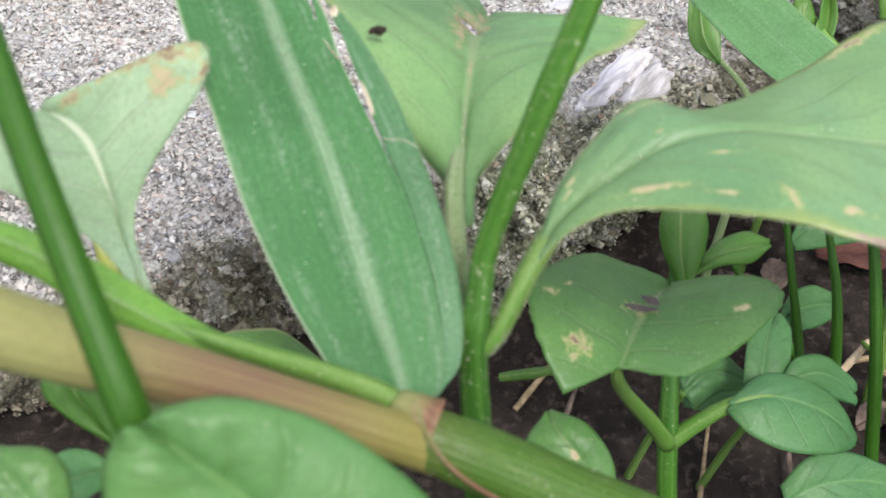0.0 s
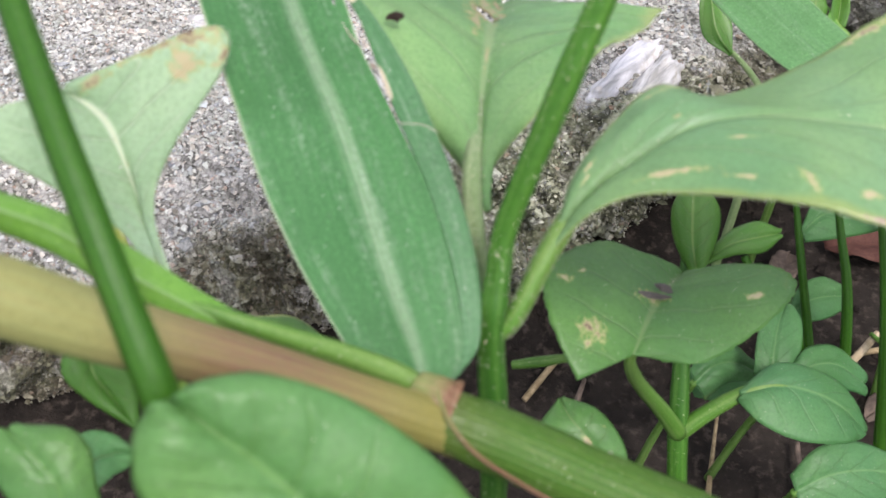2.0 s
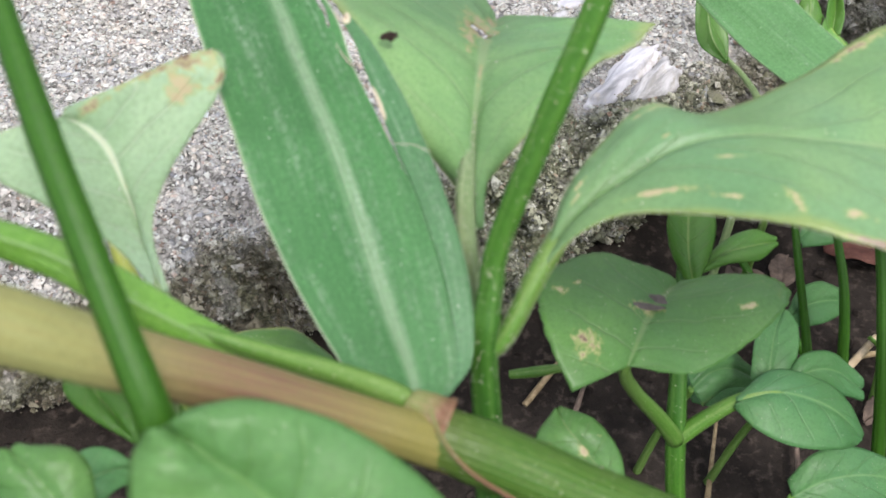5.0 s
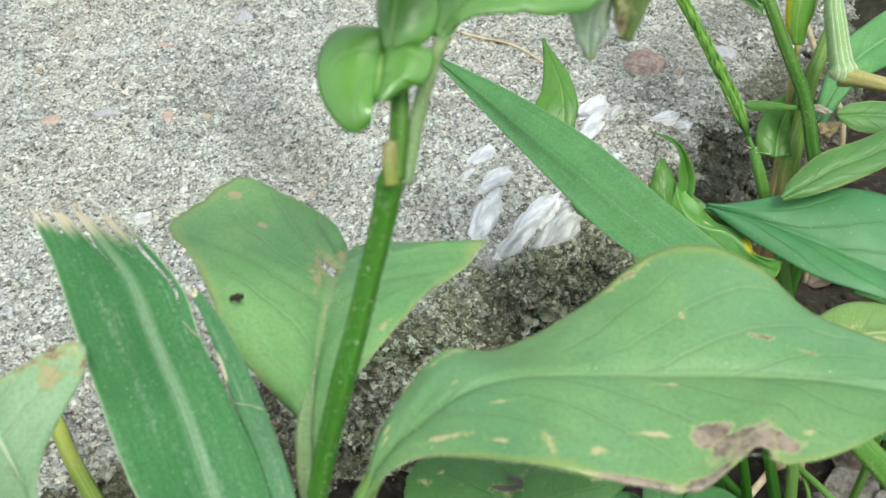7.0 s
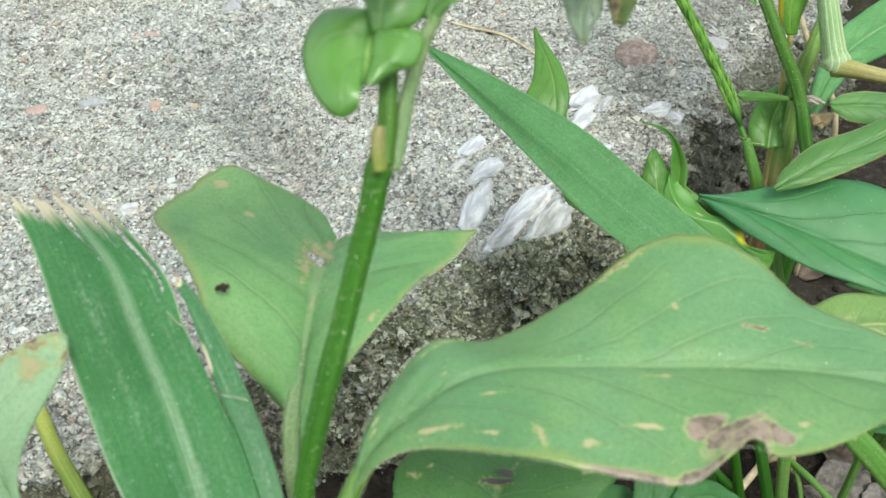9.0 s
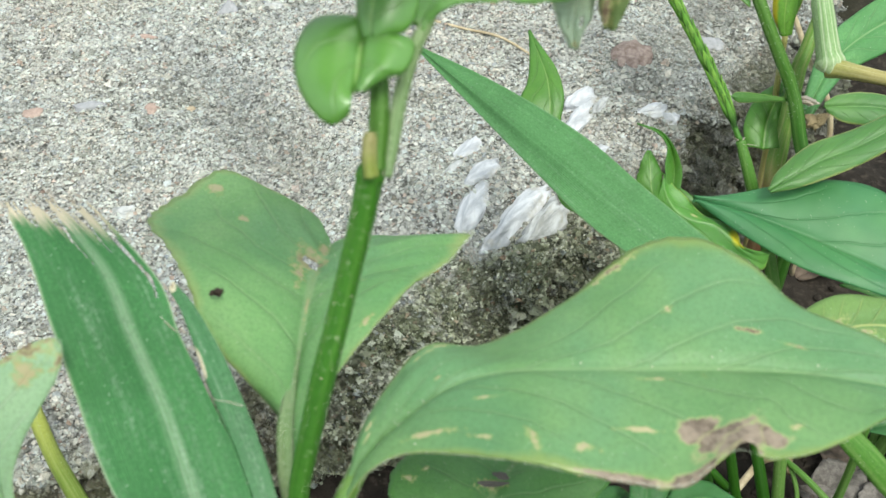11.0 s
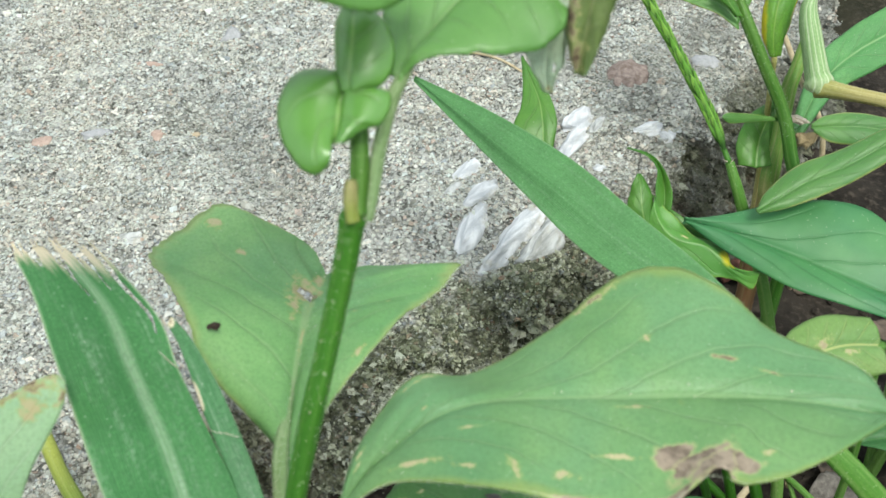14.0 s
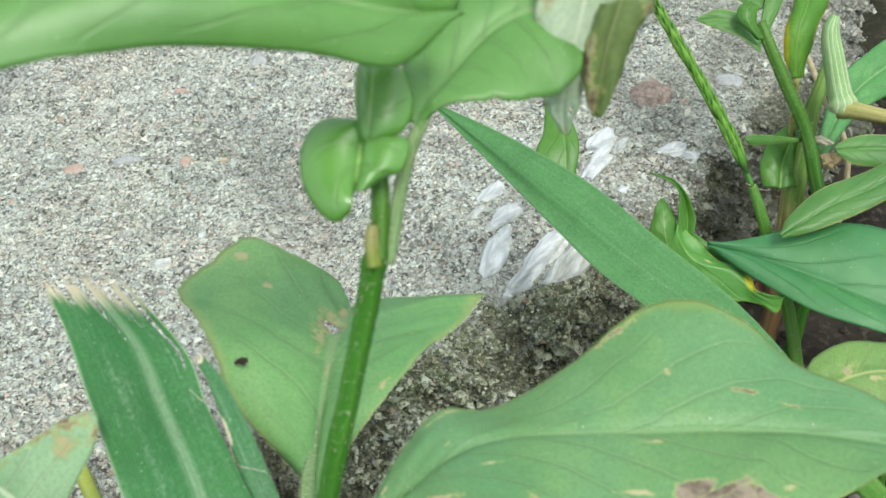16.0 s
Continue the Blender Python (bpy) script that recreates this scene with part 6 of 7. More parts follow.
pebble(0.0000, 0.2290, 0.0052, 0.0044, 50, m_pebble_grey, "pale grain in concrete", seed=18, rise=0.2)

# ---- reclined broad-bladed grass ----
grass = thing("broadleaf_grass", "reclining grass plant with broad torn green blade", "grass")
stem("stem", GRASS_STEM, m_stem_grass, grass, "smooth olive and pinkish stem", sides=24, n=90, ribs=12, depth=0.012)
stem("sheath", GRASS_SHEATH, m_sheath_ribbed, grass, "finely ribbed green sheath", sides=40, n=60, ribs=20, depth=0.015, bulge=[(0.0, 0.05, 0.05)])
blade = leaf("blade", BLADE, m_blade, grass, "broad green blade with frayed bleached tip", nu=150, nh=34, cup=-0.4, wavy=0.2, rib=0.14, thick=0.22, ragged=0.012, seed=4, fringe=0.07,
             slits=[(0.86, 0.42, 0.03), (0.9, 0.72, 0.035), (0.93, 0.2, 0.03), (0.8, 0.9, 0.05)])
leaf("torn_strip", BLADE_STRIP, m_strip, blade, "narrow strip torn from blade", nu=80, nh=5, cup=0.1, wavy=0.06, rib=0.0, thick=0.22, seed=5, ragged=0.05)
leaf("folded_blade", SHEATH_BLADE, m_sheath, grass, "folded bright green blade along the stem", nu=80, nh=8, cup=0.3, wavy=0.1, rib=-0.9, thick=0.3, seed=6)

stem("leaf_base", LEAF_BASE, m_petiole_green, grass, "rounded green base of the folded blade", n=50, ribs=3, depth=0.06)
stem("collar", COLLAR, m_collar, grass, "reddish-brown joint collar", sides=24, n=20)
stem("sheath_margin", SHEATH_MARGIN, m_collar, grass, "thin brown sheath margin", sides=8, n=60, flat=0.5)


def frayed(parent, base, away, count, length, seed):
    """Bleached fibres at a torn end."""
    r = random.Random(seed)
    for i in range(count):
        p = np.array(base) + np.array([r.uniform(-1, 1) * 0.9, r.uniform(-0.4, 0.4), r.uniform(-0.4, 0.4)])
        d = np.array(away) + np.array([r.uniform(-0.5, 0.5), r.uniform(-0.4, 0.4), r.uniform(-0.4, 0.4)])
        d = d / np.linalg.norm(d)
        L = length * r.uniform(0.5, 1.3)
        bend = np.array([r.uniform(-0.3, 0.3), r.uniform(-0.2, 0.2), r.uniform(-0.3, 0.3)]) * L
        side = np.cross(d, (0, 1, 0.3))
        side = side / np.linalg.norm(side) * r.uniform(0.12, 0.5)
        m = [p, p + d * L * 0.5 + bend * 0.3, p + d * L + bend]
        a = [m[0] - side, m[1] - side * 0.6, m[2] - side * 0.06]
        b = [m[0] + side, m[1] + side * 0.6, m[2] + side * 0.06]
        leaf("frayed_fibre", (a, m, b), m_fray, parent, "bleached torn fibre", nu=10, nh=1, thick=0.06, rib=0)


tip_l, tip_m, tip_r = np.array(BLADE[0][-1]), np.array(BLADE[1][-1]), np.array(BLADE[2][-1])
up_blade = tip_m - np.array(BLADE[1][-2])
up_blade = up_blade / np.linalg.norm(up_blade)
for s, n, L, sd in ((0.0, 4, 3.0, 1), (0.35, 3, 2.2, 2), (0.62, 3, 2.6, 3), (0.9, 3, 2.8, 4)):
    frayed(blade, (tip_l * (1 - s) + tip_r * s) - up_blade * 0.5, up_blade, n, L, sd)
frayed(blade, np.array(BLADE[2][-3]) + np.array([0.2, 0, 0.2]), up_blade + np.array([0.2, 0, 0.3]), 3, 2.0, 7)
frayed(blade, BLADE_STRIP[0][-1], up_blade, 3, 1.8, 8)
frayed(blade, BLADE_STRIP[0][-3], up_blade + np.array([-0.6, 0, 0]), 2, 1.6, 9)

stem("torn_fibre", WEB_FIBRE, m_fray, blade, "loose bleached fibre", sides=6, n=40)

# ---- near stalk and low leaves by the grass ----
stalk = thing("green_stalk", "smooth dark green upright stalk", "stalk")
stem("stem", NEAR_STALK, m_stem_near, stalk, sides=20, n=50, ribs=6, depth=0.03)
low_weed = thing("low_weed", "low weed with rounded soft green leaves", "weed")
leaf("leaf", NEAR_LEAF, m_leaf_round, low_weed, "large rounded green leaf", nu=50, nh=12, cup=1.2, wavy=0.5, pucker=0.12, seed=7)
stem("stalk", [(*np.array(NEAR_LEAF[1][0]), 1.2), (*(np.array(NEAR_LEAF[1][0]) + (4, 4, -40)), 1.4), (*(np.array(NEAR_LEAF[1][0]) * (1, 1, 0) + (6, 10, -3)), 1.6)], m_petiole_green, low_weed)
corner_weed = thing("small_weed", "small weed with broad overlapping green leaves", "weed")
leaf("leaf", SMALL_LEAF_A, m_leaf_round, corner_weed, nu=30, nh=8, cup=0.6, wavy=0.2, seed=8)
leaf("leaf", SMALL_LEAF_B, m_leaf_near, corner_weed, nu=30, nh=8, cup=0.4, wavy=0.2, seed=9)
stem("stalk", [(*np.array(SMALL_LEAF_A[1][0]), 0.9), (*(np.array(SMALL_LEAF_A[1][0]) + (2, 6, -40)), 1.0), (*(np.array(SMALL_LEAF_A[1][0]) * (1, 1, 0) + (4, 10, -3)), 1.2)], m_petiole_green, corner_weed)
stem("stalk", [(*np.array(SMALL_LEAF_B[1][0]), 0.8), (*(np.array(SMALL_LEAF_B[1][0]) + (-2, 2, -40)), 0.9), (*(np.array(SMALL_LEAF_A[1][0]) * (1, 1, 0) + (4, 10, -3)), 1.2)], m_petiole_green, corner_weed)
under = thing("shaded_weed", "shaded weed with yellow-green drooping leaf", "weed")
leaf("leaf", UNDER_LEAF, m_leaf_fresh, under, nu=30, nh=8, cup=0.5, seed=10)
stem("stalk", [(*np.array(UNDER_LEAF[1][0]), 0.8), (*(np.array(UNDER_LEAF[1][0]) + (3, 8, -50)), 0.9), (*(np.array(UNDER_LEAF[1][0]) * (1, 1, 0) + (4, 12, -3)), 1.1)], m_petiole_green, under)
behind = thing("small_weed", "small weed with pale green oval leaf", "weed")
leaf("leaf", BACK_LEAF, m_leaf_light, behind, nu=30, nh=8, cup=0.8, seed=11)
stem("stalk", [(*np.array(BACK_LEAF[1][0]), 0.7), (*(np.array(BACK_LEAF[1][0]) + (-1, 3, -25)), 0.8), (*(np.array(BACK_LEAF[1][0]) * (1, 1, 0) + (-1, 5, -3)), 1.0)], m_petiole_green, behind)

# ---- herb with the pale drooping leaf ----
left_herb = thing("weed_herb", "weed with one pale drooping scarred leaf", "weed")
leaf("leaf", LEFT_LEAF, m_leaf_left, left_herb, "pale green scarred leaf folded along its midrib", nu=60, nh=14, cup=0.3, wavy=0.25, rib=0.5, pucker=0.08, seed=12, teeth=0.015)
_lp = LEFT_PETIOLE + [(LEFT_PETIOLE[-1][0], LEFT_PETIOLE[-1][1] + 6, -3, 1.4)]
stem("petiole", _lp, m_petiole, left_herb, "pale downy petiole", ribs=3, depth=0.1)
yellow_stalk = thing("bare_stalk", "yellow-green bare stalk against the slab", "stalk")
stem("stem", YELLOW_STALK + [(YELLOW_STALK[-1][0] + 2, YELLOW_STALK[-1][1] - 5, -3, 2.2)], m_stalk_yellow, yellow_stalk, ribs=5, depth=0.05)

# ---- main herb ----
herb = thing("weed_herb", "tall green herb with large scarred opposite leaves", "weed")
stem("stem", HERB_STEM, m_stem_herb, herb, "green upright stem with a swollen joint", sides=24, n=140, ribs=4, depth=0.05, bulge=[(0.405, 0.018, 0.12), (0.93, 0.02, 0.12)])
stem("stem_top", HERB_STEM_TOP, m_stem_top, herb, sides=18, n=40, ribs=4, depth=0.06)
stem("cut_stub", CUT_STUB, m_stub, herb, "short yellowish cut petiole stub", sides=16, n=24, ribs=3, depth=0.08, bulge=[(0.0, 0.15, 0.15), (0.97, 0.06, -0.25), (0.6, 0.2, 0.06)])
stem("top_petiole", TOP_PETIOLE, m_petiole, herb, "pale ribbed petiole", sides=16, n=40, ribs=5, depth=0.1, flat=0.6)
leaf("leaf", MID_LEAF, m_leaf_mid, herb, "light green leaf with brown-ringed hole", nu=80, nh=20, cup=0.8, wavy=0.5, rib=0.55, pucker=0.2, teeth=0.02, seed=13,
                holes=[(0.645, 0.478, 0.035, 0.022)], ragged=0.02)
stem("petiole", MID_PETIOLE, m_petiole, herb, "downy petiole", ribs=3, depth=0.1)
leaf("leaf", RIGHT_LEAF, m_leaf_right, herb, "large green leaf with tan scars and withered edge", nu=110, nh=22, cup=0.5, wavy=0.35, rib=0.6, pucker=0.16, teeth=0.012, seed=14,
                  bites=[(1, 0.748, 0.035, 0.11)])
stem("petiole", RIGHT_PETIOLE, m_petiole_green, herb, "channelled green petiole", ribs=3, depth=0.08)
leaf("bud_leaf", BUD_LEAF, m_leaf_bud, herb, "glossy rounded young leaf folded at its midrib", nu=50, nh=16, cup=1.3, rib=0.35, seed=15)
leaf("bud_leaf", BUD_TOP, m_leaf_bud, herb, "glossy rounded young leaf", nu=40, nh=12, cup=0.7, rib=0.2, seed=17)
top_leaf = leaf("top_leaf", TOP_LEAF_RIGHT, m_leaf_top, herb, "arching upper leaf", nu=50, nh=12, cup=0.8, wavy=0.3, rib=0.4, seed=18, ragged=0.05)
leaf("torn_leaf_tip", TORN_TIP, m_leaf_torn, top_leaf, "ragged pale hanging leaf tip", nu=36, nh=10, cup=0.5, wavy=0.4, seed=19, ragged=0.2, holes=[(0.8, 0.7, 0.04, 0.07)])
leaf("torn_leaf_tip", TORN_TIP_B, m_leaf_torn_dark, top_leaf, "curled brown hanging leaf tip", nu=36, nh=10, cup=1.2, wavy=0.3, seed=20, ragged=0.15)
leaf("top_leaf", TOP_LEAF_LEFT, m_leaf_top, herb, "broad upper leaf", nu=60, nh=14, cup=1.0, wavy=0.4, rib=0.4, seed=21)

# ---- lower herb beside it ----
low_herb = thing("weed_herb", "lower dark green herb with scarred leaf", "weed")
leaf("leaf", LOW_LEAF, m_leaf_low, low_herb, "dark green leaf with brown scars", nu=60, nh=16, cup=0.5, wavy=0.4, rib=0.3, pucker=0.1, teeth=0.02, seed=22)
stem("stem", LOW_STEM + [(LOW_STEM[-1][0] + 1, LOW_STEM[-1][1] + 2, -3, 2.4)], m_stem_herb, low_herb, ribs=4, depth=0.05)
stem("petiole", LOW_PETIOLE, m_petiole_green, low_herb, n=30)
stem("petiole", LOW_ARM, m_petiole_green, low_herb, n=30)
leaf("leaf", ARM_LEAF, m_leaf_shaded, low_herb, nu=40, nh=10, cup=0.6, wavy=0.3, seed=23)
leaf("leaf", ARM_LEAF_UP, m_leaf_shaded, low_herb, nu=40, nh=10, cup=0.4, wavy=0.2, seed=24)
leaf("leaf", DIM_LEAF_A, m_leaf_shaded, low_herb, nu=30, nh=8, cup=0.5, seed=25)
leaf("bud_leaf", LOW_BUD_A, m_leaf_fresh, low_herb, nu=30, nh=8, cup=1.0, seed=26)
leaf("bud_leaf", LOW_BUD_B, m_leaf_fresh, low_herb, nu=30, nh=8, cup=0.6, seed=27)
side_weed = thing("small_weed", "small weed with one oval green leaf", "weed")
leaf("leaf", SIDE_LEAF, m_leaf_low, side_weed, nu=30, nh=8, cup=0.5, seed=28)
stem("stalk", [(*np.array(SIDE_LEAF[1][0]), 0.9), (*(np.array(SIDE_LEAF[1][0]) + (2, 6, -40)), 1.0), (*(np.array(SIDE_LEAF[1][0]) * (1, 1, 0) + (3, 12, -3)), 1.2)], m_petiole_green, side_weed)
stem("twig", SIDE_TWIG, m_petiole_green, side_weed, n=30)
far_low = thing("small_weed", "small weed with broad green leaf near soil", "weed")
leaf("leaf", FAR_LOW_LEAF, m_leaf_shaded, far_low, nu=30, nh=8, cup=0.5, seed=29)
stem("stalk", [(*np.array(FAR_LOW_LEAF[1][0]), 0.9), (*(np.array(FAR_LOW_LEAF[1][0]) + (2, 4, -20)), 1.0), (*(np.array(FAR_LOW_LEAF[1][0]) * (1, 1, 0) + (3, 6, -3)), 1.2)], m_petiole_green, far_low)

# ---- weeds at the right end of the slab ----
lance = thing("lance_grass", "grass with one long pointed green blade", "grass")
leaf("blade", LANCE_BLADE, m_lance, lance, "long pointed green blade", nu=90, nh=12, cup=-0.5, wavy=0.1, rib=0.5, seed=30)
_b = np.array(LANCE_BLADE[1][-1])
stem("stem", [(*_b, 2.3), (*(_b + (9.4, -6.3, -9.3)), 2.6), (*(_b + (18, -10, -22)), 2.6), (_b[0] + 30, _b[1] - 12, 30, 2.4), (_b[0] + 36, _b[1] - 12, -3, 2.4)], m_petiole_green, lance, "flattened bright green stem", n=60, flat=0.6)
lance_herb = thing("lance_leaf_herb", "herb with smooth pointed dark green leaves", "weed")
leaf("leaf", RIGHT_LANCE, m_leaf_dark, lance_herb, "dark green pointed leaf", nu=70, nh=16, cup=0.9, wavy=0.15, rib=0.15, pucker=0.06, seed=31)
leaf("leaf", UPPER_LANCE, m_leaf_light, lance_herb, "light green pointed leaf", nu=60, nh=12, cup=0.6, wavy=0.15, rib=0.35, seed=32)
leaf("leaf", UPPER_LANCE_B, m_leaf_light, lance_herb, "light green pointed leaf", nu=40, nh=10, cup=0.5, wavy=0.15, seed=33)
_e = [np.array(k[1][-1]) for k in (RIGHT_LANCE, UPPER_LANCE, UPPER_LANCE_B)]
_foot = np.array([_e[0][0] + 12, _e[0][1] + 6, -3])
for q in _e:
    stem("stalk", [(*q, 1.1), (*(q * 0.55 + _foot * 0.45 + (6, 0, 8)), 1.4), (*_foot, 1.8)], m_petiole_green, lance_herb)
curl_herb = thing("curled_weed", "weed with folded and curled young leaves", "weed")
leaf("leaf", CURL_LEAF, m_leaf_fresh, curl_herb, "narrow curled leaf", nu=40, nh=8, cup=0.12, rib=0.06, thick=0.14, seed=34, teeth=0.03)
leaf("leaf", FOLD_LEAF, m_leaf_folded, curl_herb, "folded leaf with yellow edge", nu=60, nh=12, cup=0.1, wavy=0.4, rib=0.05, thick=0.14, seed=35, teeth=0.05, ragged=0.05)
leaf("leaf", FOLD_TIP, m_leaf_fresh, curl_herb, "upright tip of a folded leaf", nu=30, nh=8, cup=0.3, wavy=0.3, rib=0.1, thick=0.14, seed=55, teeth=0.04)
leaf("leaf", FOLD_BACK, m_leaf_fresh, curl_herb, "narrow dark leaf edge", nu=30, nh=6, cup=0.1, wavy=0.2, rib=0.05, thick=0.14, seed=56)
_b = np.array(CURL_LEAF[1][0])
stem("stalk", [(*_b, 0.7), (_b[0] + 3, _b[1] + 4, _b[2] - 40, 1.0), (_b[0] + 6, _b[1] + 6, -3, 1.2)], m_petiole_green, curl_herb)
half_herb = thing("curled_weed", "thin weed with long twisted leaf against slab", "weed")
leaf("leaf", HALF_LEAF, m_leaf_fresh, half_herb, nu=60, nh=8, cup=0.3, wavy=0.2, rib=0.12, thick=0.16, seed=36)
stem("stalk", THREAD_STALK + [(THREAD_STALK[-1][0], THREAD_STALK[-1][1] - 4, -3, 1.1)], m_petiole, half_herb, n=40)


def spikelets(line, mats, parent, rows=15):
    """Overlapping pointed scales in alternating ranks along the seed head."""
    r = random.Random(5)
    for i in range(rows * 3):
        side = (-1, 1, 0)[i % 3]
        u = 0.01 + 0.93 * i / (rows * 3)
        p, rad, t = stem_point(line, u)
        t = -t
        x = np.cross(t, (0.2, -0.9, 0.4))
        x = x / np.linalg.norm(x)
        y = np.cross(x, t)
        y = y if y[1] < 0 else -y
        out = x * side + y * (1.0 if side == 0 else 0.45)
        out = out / np.linalg.norm(out)
        grow = 0.65 + 0.35 * min(1.0, u * 4)
        w, L = 0.86 * grow * r.uniform(0.85, 1.15), 7.4 * grow * r.uniform(0.8, 1.2)
        base = p + out * rad * 0.4 - t * 0.5
        m = [base, base + t * L * 0.35 + out * 0.8, base + t * L * 0.7 + out * 1.0, base + t * L + out * 1.15]
        sd = np.cross(out, t)
        sd = sd / np.linalg.norm(sd)
        k = (0.4, 1.0, 0.75, 0.04)
        a = [m[j] - sd * w * k[j] - out * 0.45 * k[j] for j in range(4)]
        b = [m[j] + sd * w * k[j] - out * 0.45 * k[j] for j in range(4)]
        leaf("spikelet", (a, m, b), mats[i % 2], parent, nu=10, nh=3, thick=0.12, rib=-0.1)


spike = thing("seed_spike", "slender green grass seed head on a stalk", "grass")
axis = stem("seed_axis", [(x, y, z, r * 0.55) for x, y, z, r in SPIKE_STEM], m_stem_herb, spike, n=40)
spikelets(SPIKE_STEM, (m_spike_a, m_spike_b), axis)
stem("stem", SPIKE_CULM + [(SPIKE_CULM[-1][0] + 2, SPIKE_CULM[-1][1] - 3, -3, 2.4)], m_petiole_green, spike, n=60, ribs=6, depth=0.04)
_p = np.array(SPIKE_STEM[-1][:3])
frayed(axis, _p, (0.2, -0.3, 0.5), 5, 2.0, 12)

hairy = thing("hairy_weed", "hairy-stemmed weed with a crown of small leaves", "weed")
stem("stem", HAIRY_STEM + [(HAIRY_STEM[-1][0], HAIRY_STEM[-1][1], -3, 2.2)], m_stem_top, hairy, n=60, ribs=5, depth=0.04)
for k, rows in enumerate((CROWN_LEAF_A, CROWN_LEAF_B, CROWN_LEAF_C, CROWN_LEAF_D)):
    leaf("leaf", rows, m_leaf_fresh if k == 1 else m_leaf_light, hairy, nu=30, nh=8, cup=0.25, wavy=0.25, rib=0.1, thick=0.15, seed=40 + k)
_r = np.random.RandomState(8)
roots = []
for i in range(260):
    p, rad, t = stem_point(HAIRY_STEM, _r.uniform(0, 0.75))
    d = np.cross(t, _r.normal(0, 1, 3))
    d = d / np.linalg.norm(d)
    roots.append((p + d * rad, d))
bristles("hairs", roots, m_hair, hairy, "short pale hairs", 1.0, 0.03)
yellow = thing("yellowing_weed", "fresh green leaf with yellow-orange margin", "weed")
leaf("leaf", YELLOW_LEAF, m_leaf_turning, yellow, nu=40, nh=10, cup=0.8, wavy=0.3, rib=0.3, seed=45)
_b = np.array(YELLOW_LEAF[1][0])
stem("stalk", [(*_b, 0.8), (_b[0] + 4, _b[1] + 2, _b[2] * 0.5, 1.0), (_b[0] + 6, _b[1] + 3, -3, 1.2)], m_stalk_brown, yellow)
jointed = thing("jointed_grass", "jointed grass stalk with a pale striped sheath", "grass")
stem("sheath", PALE_SHEATH, m_stalk_pale, jointed, "pale striped sheath", sides=24, n=50, ribs=12, depth=0.05)
stem("branch", BROWN_BRANCH, m_stalk_brown, jointed, "brownish branch", n=30)
_b = np.array(BROWN_BRANCH[-1][:3])
stem("stem", [(*_b, 1.8), (_b[0] + 25, _b[1] + 5, _b[2] * 0.6, 1.8), (_b[0] + 35, _b[1] + 10, -3, 1.9)], m_stalk_brown, jointed)
dry_stalk = thing("dry_stalk", "thin dry straw-coloured stalk", "stalk")
stem("stem", STRAW_STALK + [(STRAW_STALK[-1][0] + 1, STRAW_STALK[-1][1] - 2, -3, 0.9)], m_straw, dry_stalk, n=40)
red_weed = thing("red_footed_weed", "weed with reddish stem foot and broad leaves", "weed")
stem("stem", RIGHT_STEM + [(RIGHT_STEM[-1][0], RIGHT_STEM[-1][1], -3, 3.0)], m_stalk_red, red_weed, n=50, ribs=5, depth=0.05)
leaf("leaf", BROAD_BACK, m_leaf_near, red_weed, nu=40, nh=10, cup=0.8, wavy=0.3, rib=0.3, seed=46)
leaf("leaf", BACK_GREEN_A, m_leaf_fresh, red_weed, nu=40, nh=10, cup=0.8, wavy=0.3, rib=0.3, seed=47)
leaf("leaf", THIN_LEAF, m_leaf_light, red_weed, nu=30, nh=6, cup=0.05, rib=0.05, thick=0.14, seed=48)
ylow = thing("yellowing_weed", "low yellow-green scarred leaf on a short stalk", "weed")
leaf("leaf", LOW_YELLOW_LEAF, m_leaf_yellow, ylow, nu=40, nh=10, cup=0.8, wavy=0.3, rib=0.3, seed=49)
_b = np.array(LOW_YELLOW_LEAF[1][-1])
stem("stalk", [(*_b, 0.9), (_b[0] + 6, _b[1] + 2, _b[2] * 0.5, 1.0), (_b[0] + 8, _b[1] + 3, -3, 1.2)], m_petiole_green, ylow)

# ---- straw lying on the slab ----
straw = thing("dry_straw", "thin dry straw lying on the slab", "straw")
_s = []
for x, y in ((0.0200, 0.3075), (0.0345, 0.3020), (0.0480, 0.2925), (0.0640, 0.2740)):
    _s.append((x / MM, y / MM, float(slab_height(np.array([x]), np.array([y]))[0]) / MM + 0.8, 0.5))
stem("stem", _s, m_straw, straw, n=40, sides=8)

# ---- shaded weeds behind the lower herb ----
for k, (line, label) in enumerate(((DIM_STEM_A, "upright shaded green stalk"), (DIM_STEM_B, "upright shaded green stalk"), (DIM_STEM_C, "thick shaded green stalk"), (DIM_STEM_D, "thin leaning green stalk"))):
    w = thing("weed_stalk", label, "stalk", "shaded weed stalks")
    foot = [] if line[-1][2] < 2 else [(line[-1][0] + 2, line[-1][1] + 3, -3, line[-1][3])]
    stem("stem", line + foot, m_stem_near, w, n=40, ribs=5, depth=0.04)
    for rows, owner in ((DIM_LEAF_B, 0), (DIM_LEAF_E, 0)):
        if owner == k:
            leaf("leaf", rows, m_leaf_shaded, w, nu=30, nh=8, cup=0.6, wavy=0.3, rib=0.3, seed=60 + k)
for k, rows in enumerate((DIM_LEAF_F, DIM_LEAF_G)):
    w = thing("small_weed", "small low weed with rounded green leaf", "weed")
    leaf("leaf", rows, m_leaf_shaded, w, nu=30, nh=8, cup=0.6, wavy=0.3, rib=0.3, seed=70 + k)
    b = np.array(rows[1][0])
    stem("stalk", [(*b, 0.8), (b[0] - 2, b[1] + 3, b[2] * 0.5, 0.9), (b[0] - 3, b[1] + 5, -3, 1.1)], m_petiole_green, w)


